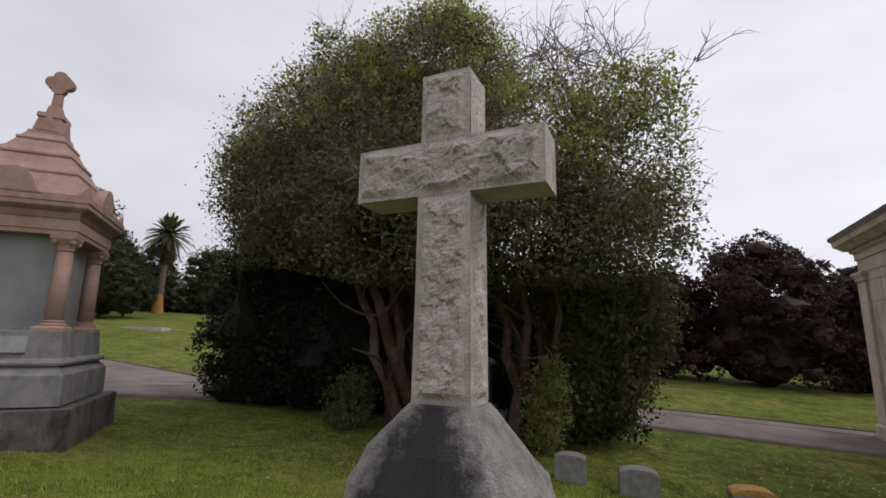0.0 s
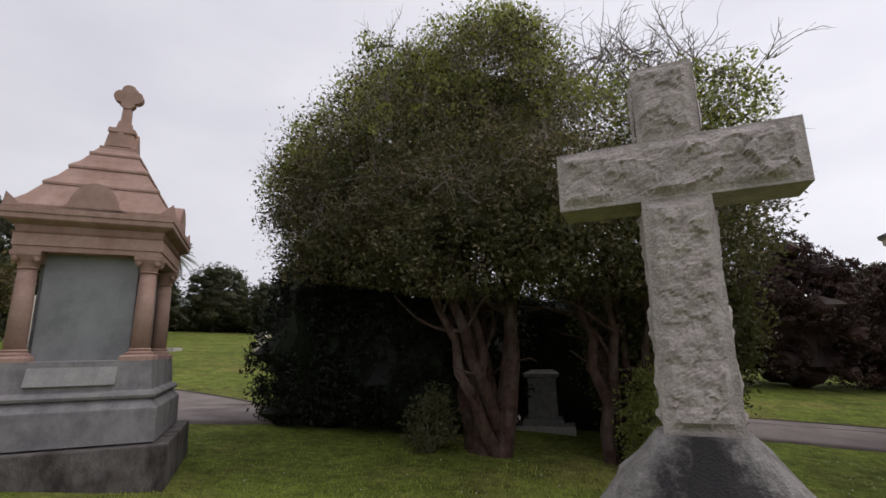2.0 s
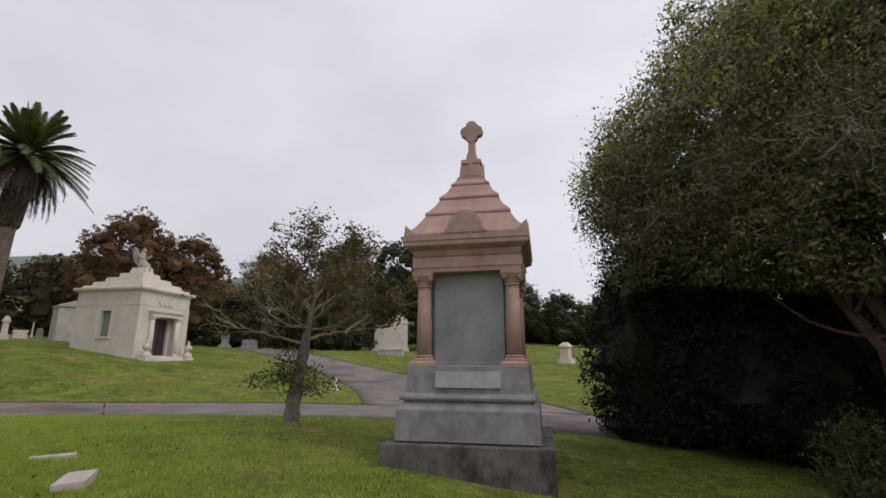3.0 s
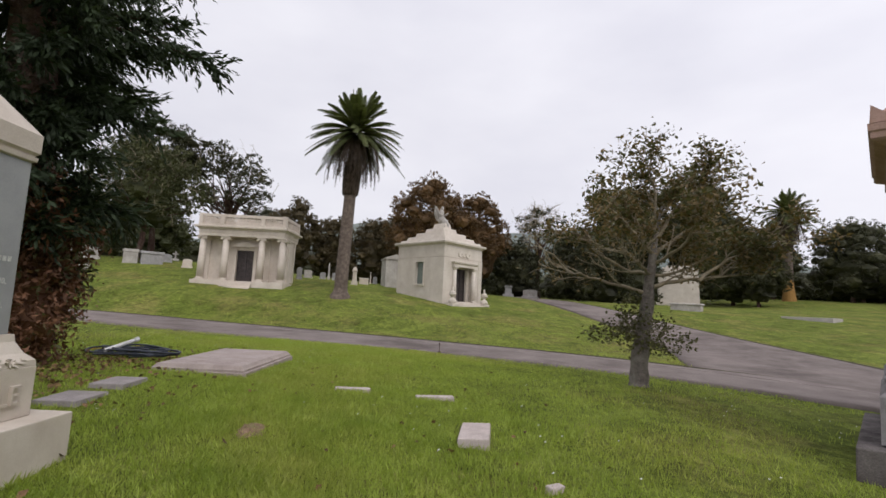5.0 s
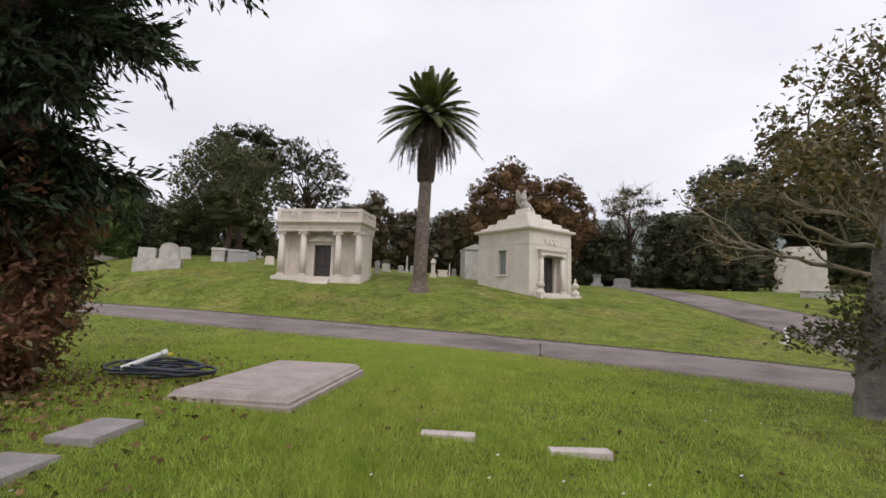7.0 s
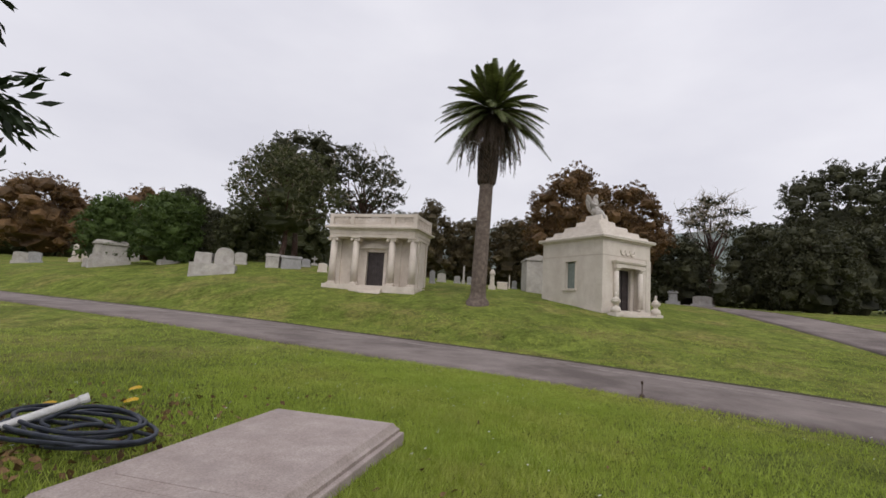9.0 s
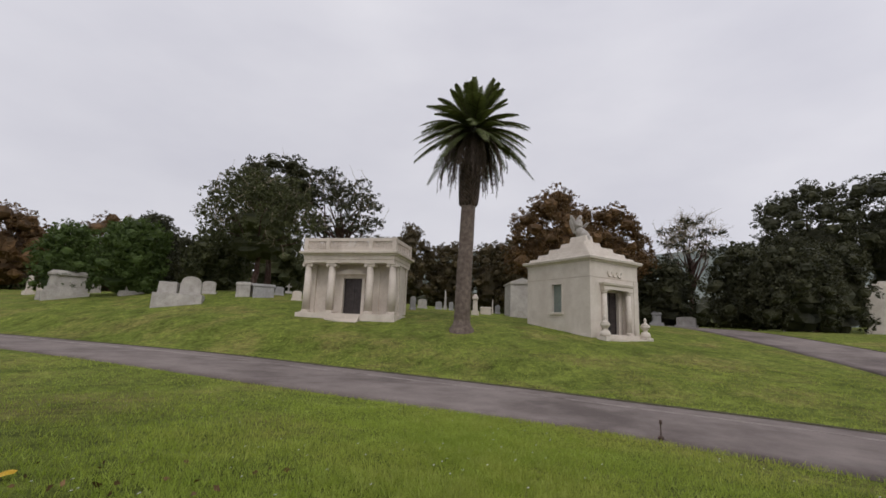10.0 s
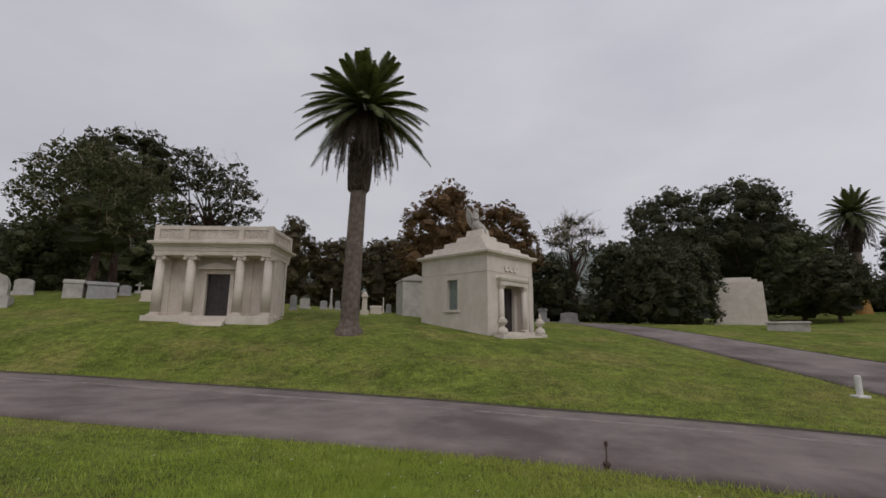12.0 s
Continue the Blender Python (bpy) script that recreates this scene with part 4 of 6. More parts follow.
    bm = moulded(bmesh.new(), x0 - 0.2, x1 + 0.2, -0.26, -0.004, [(0.0, 2.82), (0.0, 3.02), (0.06, 3.06), (0.10, 3.18), (0.04, 3.2)])
    part("door_entablature", bm, M_LIME2, t)
    wr = bmesh.new()
    cx = W / 2
    for s in (-1, 0, 1):
        ring = [Vector((cx + s * 0.42 + 0.19 * math.cos(a), -0.03, 3.82 + 0.21 * math.sin(a))) for a in np.linspace(math.pi * 0.9, math.pi * 2.1, 12)]
        tube(wr, ring, [0.05] * 12, 6)
    part("carved_garland", wr, M_LIME2, t, "carved stone garland")
    bm = moulded(bmesh.new(), 0, W, 0, D, [(0.0, H), (0.05, H + 0.03), (0.07, H + 0.09), (0.22, H + 0.13), (0.25, H + 0.26), (0.2, H + 0.30)])
    part("cornice", bm, M_LIME2, t)
    z = H + 0.30
    for k, (i, h) in enumerate(((0.05, 0.20), (0.40, 0.30), (0.85, 0.36), (1.35, 0.38))):
        part("roof_step", block(i, W - i, i * 1.1, D - i * 1.1, z, z + h, 0.06, 0.012), M_LIME2, t, "stepped stone roof course")
        z += h
    part("statue_pedestal", block(W / 2 - 0.36, W / 2 + 0.36, D / 2 - 0.75, D / 2 + 0.6, z, z + 0.45, 0.08, 0.012), M_LIME2, t)
    part("landing", block(0.25, W - 0.25, -1.05, -0.065, -0.6, 0.10, 0, 0.012), M_LIME2, t)
    part("step", block(0.6, W - 0.6, -0.62, -0.07, 0.10, 0.27, 0, 0.012), M_LIME2, t)
    return z + 0.45


z_top = build_angel_house()


def build_angel():
    t = MB @ pose(2.135, 2.40, z_top) @ Matrix.Diagonal((1.05, 1.05, 1.12, 1))
    bm = bmesh.new()
    got = []

    def blob(x, y, z, a, b, c, rx=0, ry=0):
        g = bmesh.ops.create_uvsphere(bm, u_segments=14, v_segments=10, radius=1.0)
        bmesh.ops.transform(bm, matrix=pose(x, y, z, rx, ry, 0) @ Matrix.Diagonal((a, b, c, 1)), verts=g["verts"])
        got.extend(g["verts"])
    blob(0, 0.05, 0.26, 0.30, 0.34, 0.30)
    blob(0, -0.26, 0.08, 0.24, 0.30, 0.26, 30)
    blob(0, -0.45, -0.12, 0.20, 0.20, 0.26)
    blob(0, 0.10, 0.72, 0.20, 0.17, 0.36)
    blob(0, 0.04, 1.14, 0.11, 0.12, 0.14)
    blob(0.28, -0.12, 0.72, 0.07, 0.26, 0.08, -20)
    blob(-0.26, -0.10, 0.62, 0.07, 0.24, 0.08, 25)
    for s in (-1, 1):
        blob(s * 0.22, 0.36, 0.86, 0.06, 0.20, 0.48, -18, s * 14)
        blob(s * 0.30, 0.42, 0.62, 0.05, 0.14, 0.42, -8, s * 18)
    for v in bm.verts:
        v.co += v.co.normalized() * 0.018 * noise.noise(v.co * 9)
    ob = new("angel_statue", mesh_of("angel_statue", bm, M_GRAVE, True))
    ob.matrix_basis = t
    tagged(ob, "weathered white marble winged statue seated on the roof", "statue")


build_angel()


def build_urn(x, y):
    t = thing("stone_urn", MB @ pose(x, y, 0.10), "weathered pale stone urn with lid on square pedestal", "urn", "urns at the doorway")
    part("pedestal", block(-0.30, 0.30, -0.30, 0.30, -0.7, 0.10, 0, 0.012), M_LIME2, t)
    part("bowl", lathe(bmesh.new(), [(0.27, 0.10), (0.29, 0.22), (0.24, 0.38), (0.12, 0.44), (0.10, 0.52), (0.20, 0.60), (0.27, 0.70), (0.27, 0.76), (0.24, 0.78)], 20), M_LIME2, t, "", True)
    part("lid", lathe(bmesh.new(), [(0.25, 0.775), (0.20, 0.86), (0.08, 0.95), (0.06, 1.02), (0.09, 1.09), (0.05, 1.16), (0.02, 1.24)], 16), M_LIME2, t, "", True)


build_urn(0.25, -0.75)
build_urn(3.78, -0.75)

# ---- ashlar mausoleum beside the start ----


def build_ashlar():
    X, Y1, Y0, ZB, ZE = 6.42, 19.9, 4.0, -1.35, 4.75
    t = thing("ashlar_mausoleum", pose(X, Y1, 0) @ Matrix.Diagonal((1, 1, 1.07, 1)), "tan ashlar stone mausoleum with heavy cornice and stained joints", "mausoleum")
    L = Y1 - Y0
    part("core_wall", block(0.03, 7.0, -L, -0.03, ZB - 0.6, 4.0, 0, 0), M_MC, t, "stained mortar-grey wall core")
    part("footing", block(-0.22, 7.1, -L - 0.1, 0.12, ZB - 0.6, ZB + 0.20, 0, 0.02), M_MC, t)
    part("pilaster", moulded(bmesh.new(), -0.10, 0.50, -0.56, 0.10, [(0.07, ZB + 0.20), (0.07, ZB + 0.42), (0.0, ZB + 0.48), (0.0, 3.3), (0.05, 3.36), (0.05, 3.44), (0.12, 3.55), (0.12, 3.62)]), M_MC, t)
    part("frieze", moulded(bmesh.new(), -0.04, 7.0, -L, 0.06, [(0.0, 3.62), (0.0, 4.0), (0.05, 4.02), (0.05, 4.22), (0.14, 4.28), (0.14, 4.36)]), M_MC, t, "moulded stone frieze")
    part("cornice", moulded(bmesh.new(), -0.3, 7.2, -L, 0.3, [(0.0, 4.36), (0.16, 4.5), (0.22, 4.54), (0.24, 4.70), (0.30, 4.74)]), M_MC, t, "projecting cornice")
    part("roof", moulded(bmesh.new(), -0.4, 7.2, -L, 0.4, [(0.20, 4.74), (0.22, 4.86), (0.0, 4.95), (-3.0, 5.7)]), M_MCD, t, "dark weathered roof edge")
    rng = random.Random(4)
    z, k = ZB + 0.20, 0
    while z < 3.6:
        h = min(0.64, 3.62 - z)
        y = -0.57 - (0.0 if k % 2 else 0.9)
        if k % 2 == 0:
            part("stone_block", block(-0.012, 0.1, -1.465, -0.57, z + 0.004, z + h - 0.004, 0, 0.006), M_MC, t).location.x = -rng.random() * 0.006
        while y > -9.5:
            ln = rng.uniform(1.2, 1.7)
            b = part("stone_block", block(-0.012, 0.1, y - ln + 0.004, y - 0.004, z + 0.004, z + h - 0.004, 0, 0.006), M_MC, t)
            b.location.x = -rng.random() * 0.008
            y -= ln
        z += h
        k += 1


build_ashlar()

# ---- far white monument ----


def build_wall_tomb():
    t = thing("wall_monument", pose(-66.0, 30.2, gz(-66, 30.2) - 0.1, 0, 0, 66), "broad plain pale granite wall monument among dark trees", "monument")
    part("base", block(-2.65, 2.65, -0.85, 0.85, -0.4, 0.65, 0.02, 0.02), M_LIME2, t)
    part("slab", block(-2.45, 2.45, -0.6, 0.6, 0.65, 4.95, 0.10, 0.02), M_LIME2, t)
    part("coping", block(-1.9, 1.9, -0.45, 0.45, 4.95, 5.25, 0.06, 0.02), M_LIME2, t)
    part("upper_coping", block(-1.4, 1.4, -0.35, 0.35, 5.25, 5.5, 0.06, 0.02), M_LIME2, t)


build_wall_tomb()

# ---- trees ----


def limb(bm, start, end, r0, r1, rng, bend=0.12, steps=6, seg=7):
    pts = []
    length = (end - start).length
    side = Vector(rand_dirs(rng, 1)[0])
    for i in range(steps + 1):
        s = i / steps
        p = start.lerp(end, s) + side * length * bend * math.sin(math.pi * s) + Vector(rng.normal(size=3)) * length * 0.012 * (0 < i < steps)
        pts.append(p)
    tube(bm, pts, [r0 + (r1 - r0) * (i / steps) ** 0.8 for i in range(steps + 1)], seg)
    return pts


def twigs(bm, rng, starts, n, length, r=0.012, up=0.4, kids=3):
    """Bare twigs that fork."""
    for k in range(n):
        p = Vector(starts[rng.integers(len(starts))])
        d = Vector(rand_dirs(rng, 1)[0]) + Vector((0, 0, up))
        e = p + d.normalized() * length * rng.uniform(0.6, 1.3)
        pts = limb(bm, p, e, r, r * 0.35, rng, 0.10, 4, 4)
        for _ in range(kids):
            q = pts[rng.integers(1, 5)]
            d2 = (d.normalized() + 0.9 * Vector(rand_dirs(rng, 1)[0])).normalized()
            limb(bm, q, q + d2 * length * rng.uniform(0.3, 0.6), r * 0.55, r * 0.2, rng, 0.12, 3, 3)


def build_big_tree():
    rng = np.random.default_rng(11)
    t = thing("broad_tree", pose(0, 0, 0), "broad multi-stemmed evergreen with olive and brownish leaves and bare twigs", "tree")
    base = Vector((-5.0, 9.3, gz(-5, 9.3) - 0.15))
    tips = []
    for k in range(9):
        a = rng.uniform(0, 2 * math.pi)
        s = base + Vector((math.cos(a) * 0.42, math.sin(a) * 0.3, 0))
        e = base + Vector((rng.uniform(-1.9, 1.4), rng.uniform(-0.8, 2.0), rng.uniform(4.2, 6.5)))
        stem = bmesh.new()
        tips.append(limb(stem, s, e, rng.uniform(0.12, 0.22), 0.06, rng, 0.10, 8, 8))
        part("stem", stem, M_BARK, t, "", True)
    base2 = Vector((-2.6, 10.4, gz(-2.6, 10.4) - 0.15))
    for k in range(6):
        a = rng.uniform(0, 2 * math.pi)
        s = base2 + Vector((math.cos(a) * 0.3, math.sin(a) * 0.25, 0))
        e = base2 + Vector((rng.uniform(-1.0, 0.9), rng.uniform(-0.8, 1.5), rng.uniform(3.6, 5.0)))
        stem = bmesh.new()
        tips.append(limb(stem, s, e, rng.uniform(0.11, 0.2), 0.05, rng, 0.08, 8, 8))
        part("stem", stem, M_BARK, t, "", True)
    for pts in tips:
        for _ in range(6):
            q = pts[rng.integers(3, 9)]
            e = q + Vector((rng.uniform(-1.7, 1.5), rng.uniform(-1.8, 1.6), rng.uniform(0.2, 2.0)))
            branch = bmesh.new()
            limb(branch, q, e, 0.05, 0.015, rng, 0.14, 5, 5)
            part("branch", branch, M_BARK, t, "", True)
    lobes = [(-7.6, 10.6, 5.8, 3.6, 3.2, 3.1), (-5.6, 11.5, 8.0, 2.8, 2.7, 2.8), (-2.7, 11.2, 5.3, 2.8, 2.7, 2.6), (-0.9, 11.2, 4.5, 1.9, 2.1, 2.4), (-9.6, 10.9, 5.2, 2.3, 2.2, 2.6), (-5.0, 9.2, 4.6, 3.3, 2.0, 1.9), (-5.3, 12.0, 9.4, 2.0, 2.0, 1.9), (-0.7, 11.4, 5.6, 1.8, 1.8, 1.8), (-7.6, 11.2, 8.3, 2.1, 2.1, 1.9), (-4.6, 8.4, 3.5, 2.6, 1.4, 1.2), (-1.9, 9.4, 3.6, 2.2, 1.5, 1.4), (-8.0, 9.2, 3.7, 2.3, 1.5, 1.5), (-10.9, 10.3, 6.3, 1.3, 1.3, 1.1), (-10.2, 10.3, 7.4, 1.0, 1.0, 0.9)]
    for k in range(44):
        x, y, z, a, b, c = lobes[k % 12]
        d = rand_dirs(rng, 1)[0]
        r = rng.uniform(0.45, 0.95)
        if z + d[2] * c > 3.4:
            lobes.append((x + d[0] * a, y + d[1] * b, z + d[2] * c, r, r, r * 0.8))
    part("crown_heart", core(bmesh.new(), [l for l in lobes[:9] if l[2] < 8.2 and l[0] < -3], 0.48), M_LEAF, t, "dense inner foliage")
    p = lobe_points(rng, lobes, 170000, 0.36, 0.40)
    p = p[(rng.random(len(p)) < np.clip(1.25 - 0.11 * (p[:, 2] - 2.5) - 0.12 * np.clip(p[:, 0] + 2.2, 0, 3), 0.32, 1))]
    p = p[(p[:, 0] < -3.6) | (p[:, 2] < 5.0) | (rng.random(len(p)) < 0.42)]
    p = p[p[:, 2] > 2.5 + 0.20 * np.clip(-p[:, 0] - 5.2, 0, 3.5)]
    quads("crown", leaf_quads(rng, p, 0.115, 0.056), M_LEAF, t)
    # Sunlight on the upper and +x crown is put into a paler leaf colour.
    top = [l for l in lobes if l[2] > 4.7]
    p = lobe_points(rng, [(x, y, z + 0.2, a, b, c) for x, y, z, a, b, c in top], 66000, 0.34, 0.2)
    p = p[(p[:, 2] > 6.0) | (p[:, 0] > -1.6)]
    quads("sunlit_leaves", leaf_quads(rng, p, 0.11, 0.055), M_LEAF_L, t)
    p = lobe_points(rng, lobes[:3] + lobes[4:6] + lobes[8:12], 80000, 0.5, 0.25)
    p = p[rng.random(len(p)) < np.clip((p[:, 2] - 2.2) / 3.2, 0.12, 1)]
    p = p[p[:, 2] > 2.5 + 0.20 * np.clip(-p[:, 0] - 5.2, 0, 3.5)]
    quads("dry_leaves", leaf_quads(rng, p, 0.10, 0.035), M_LEAF_B, t)
    tw = bmesh.new()
    surf = lobe_points(rng, [(x, y, z, a * 0.92, b * 0.92, c * 0.92) for x, y, z, a, b, c in lobes], 3000, 0.2, 0.2, 4)
    surf = surf[surf[:, 2] > 4.0]
    twigs(tw, rng, surf, 2600, 0.7, 0.012)
    hair = np.array([(-1.6 + 0.8 * rng.normal(), 11.0 + 0.5 * rng.normal(), 7.9 + 0.9 * rng.random()) for _ in range(40)])
    for q in hair[:12]:
        limb(tw, Vector((-1.3, 11.2, 6.4)), Vector(q) + Vector((0.1, 0, 0.2)), 0.04, 0.01, rng, 0.15, 5, 5)
    twigs(tw, rng, hair, 150, 0.9, 0.016)
    twigs(tw, rng, np.array([(-9.6, 10.5, 7.4), (-9.0, 10.4, 8.2), (-8.4, 10.8, 9.0), (-11.0, 10.2, 5.6), (-10.8, 10.2, 6.4), (-11.3, 10.3, 4.6), (-8.0, 10.6, 9.4)]), 190, 1.0, 0.012)
    part("twig_haze", tw, M_TWIG, t, "bare grey outer twigs")["kind"] = "stuff"


build_big_tree()


def build_yew():
    rng = np.random.default_rng(21)
    z = gz(-10.6, 11.2)
    t = thing("dark_yew", pose(0, 0, 0), "dense very dark clipped evergreen reaching the grass", "tree")
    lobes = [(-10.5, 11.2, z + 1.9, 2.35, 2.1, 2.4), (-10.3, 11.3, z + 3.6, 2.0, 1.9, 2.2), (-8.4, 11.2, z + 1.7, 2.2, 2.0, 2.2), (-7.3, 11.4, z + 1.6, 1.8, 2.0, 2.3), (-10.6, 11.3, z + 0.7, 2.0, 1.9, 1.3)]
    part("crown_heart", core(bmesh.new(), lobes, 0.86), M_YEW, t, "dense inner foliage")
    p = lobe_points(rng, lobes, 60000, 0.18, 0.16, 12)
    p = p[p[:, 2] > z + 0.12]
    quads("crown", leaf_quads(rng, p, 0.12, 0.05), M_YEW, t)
    bm = bmesh.new()
    limb(bm, Vector((-10.2, 11.2, z - 0.1)), Vector((-10.2, 11.2, z + 3)), 0.25, 0.1, rng, 0.03)
    part("trunk", bm, M_BARK, t)
    # Added near-black foliage: stands for the canopy's shade and hanging leaves behind the stems.
    t2 = thing("shade_foliage", pose(0, 0, 0), "near-black filler foliage standing for canopy shade behind the stems", "shrub")
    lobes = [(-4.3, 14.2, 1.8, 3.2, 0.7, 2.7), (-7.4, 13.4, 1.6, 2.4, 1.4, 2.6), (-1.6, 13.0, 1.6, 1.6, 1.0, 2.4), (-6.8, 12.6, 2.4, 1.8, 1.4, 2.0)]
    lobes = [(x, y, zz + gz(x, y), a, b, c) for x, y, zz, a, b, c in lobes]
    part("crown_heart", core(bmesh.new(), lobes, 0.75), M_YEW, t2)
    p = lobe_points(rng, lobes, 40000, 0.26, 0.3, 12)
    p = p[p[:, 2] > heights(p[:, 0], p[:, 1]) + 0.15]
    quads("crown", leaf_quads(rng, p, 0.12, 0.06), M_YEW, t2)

    t3 = thing("drooping_shrub", pose(0, 0, 0), "olive green shrub drooping to the grass beside the broad tree", "shrub")
    lobes = [(-1.7, 12.0, 1.9, 1.6, 1.5, 1.7), (-1.8, 12.2, 0.9, 1.2, 1.3, 1.0), (-1.6, 11.8, 3.2, 1.8, 1.6, 1.5), (-0.5, 12.0, 2.9, 1.0, 1.0, 1.1)]
    lobes = [(x, y, zz + gz(x, y), a, b, c) for x, y, zz, a, b, c in lobes]
    part("crown_heart", core(bmesh.new(), lobes, 0.6), M_LEAF, t3)
    p = lobe_points(rng, lobes, 34000, 0.34, 0.45, 14)
    p = p[p[:, 2] > heights(p[:, 0], p[:, 1]) + 0.1]
    quads("crown", leaf_quads(rng, p, 0.12, 0.06), M_LEAF, t3)


build_yew()


def build_shrub(x, y, w, h, mat, label, seed, leaf=0.09, n=3500):
    rng = np.random.default_rng(seed)
    t = thing("shrub", pose(x, y, gz(x, y)), label, "shrub")
    lobes = [(0, 0, h * 0.45, w * 0.5, w * 0.45, h * 0.45), (0.1 * w, 0, h * 0.7, w * 0.3, w * 0.3, h * 0.32), (-0.1 * w, 0, h * 0.25, w * 0.42, w * 0.4, h * 0.25)]
    for k in range(7):
        bm = bmesh.new()
        limb(bm, Vector((0, 0, -0.1)), Vector((rng.uniform(-0.4, 0.4) * w, rng.uniform(-0.3, 0.3) * w, rng.uniform(0.4, 0.9) * h)), 0.02, 0.006, rng, 0.1, 5, 5)
        part("stem", bm, M_BARK_G, t)
    quads("foliage", leaf_quads(rng, lobe_points(rng, lobes, n, 0.14, 0.5, 10), leaf, leaf * 0.45), mat, t)


build_shrub(-2.05, 9.9, 1.0, 2.1, M_LEAF_L, "light green leafy shrub under the broad tree", 31)
build_shrub(-6.1, 8.8, 1.2, 1.3, M_LEAF, "low dark sprouting shrub at the stems", 32, 0.08, 2500)


def build_conifer():
    rng = np.random.default_rng(41)
    z = gz(-12.1, -7.6)
    t = thing("conifer", pose(-11.75, -7.55, z), "tall dark drooping conifer with dry red-brown lower foliage", "tree")
    bm = bmesh.new()
    tube(bm, [Vector((0, 0, -0.2)), Vector((0, 0, 3)), Vector((0.35, 0, 7)), Vector((0.5, 0.1, 12))], [0.42, 0.34, 0.22, 0.03], 12)
    part("trunk", bm, M_BARK, t, "", True)
    branch = bmesh.new()
    pts, dirs, dpts = [], [], []
    for k in range(210):
        h = 1.7 + 10.0 * rng.random() ** 1.1
        a = rng.uniform(0, 2 * math.pi)
        L = (2.4 if h > 4.6 else 1.7 if h > 2.6 else 1.4) * (1 - max(0.0, h - 4.5) / 9.0) * rng.uniform(0.65, 1.12) * ((0.5 if h < 4.6 else 0.8) if 2.15 < a < 4.2 else 1.0)
        p0 = Vector((0.05 * h, 0, h))
        d = Vector((math.cos(a), math.sin(a), 0))
        e = p0 + d * L + Vector((0, 0, rng.uniform(-0.5, 0.5) - 0.1 * L))
        line = limb(branch, p0, e, 0.045, 0.008, rng, 0.06, 6, 4)
        for q0, q1 in zip(line[1:], line[2:]):
            for _ in range(17):
                q = q0.lerp(q1, rng.random())
                s = (d + 0.9 * Vector(rand_dirs(rng, 1)[0]) + Vector((0, 0, -0.5))).normalized()
                ll = rng.uniform(0.25, 0.6)
                for j in range(11):
                    c = q + s * ll * j / 11 + Vector(rng.normal(size=3)) * 0.02
                    pts.append(c)
                    dirs.append(s)
    part("branch_frame", branch, M_BARK, t)["kind"] = "stuff"
    quads("needles", leaf_quads(rng, np.array(pts), 0.13, 0.038, 0.15, np.array(dirs)), M_CONIFER, t)
    lobes = [(0, 0, 1.0, 0.8, 0.8, 1.1), (0.1, 0.15, 1.9, 0.9, 0.9, 0.8), (0.05, 0.35, 0.8, 0.6, 0.5, 0.9)]
    part("crown_heart", core(bmesh.new(), lobes, 0.75), M_DRY, t)
    quads("dry_foliage", leaf_quads(rng, lobe_points(rng, lobes, 16000, 0.2, 0.3, 12), 0.10, 0.035, 0.3), M_DRY, t)
    quads("low_sprays", leaf_quads(rng, lobe_points(rng, lobes, 2200, 0.24, 0.1, 8), 0.09, 0.04), M_LEAF, t)


build_conifer()


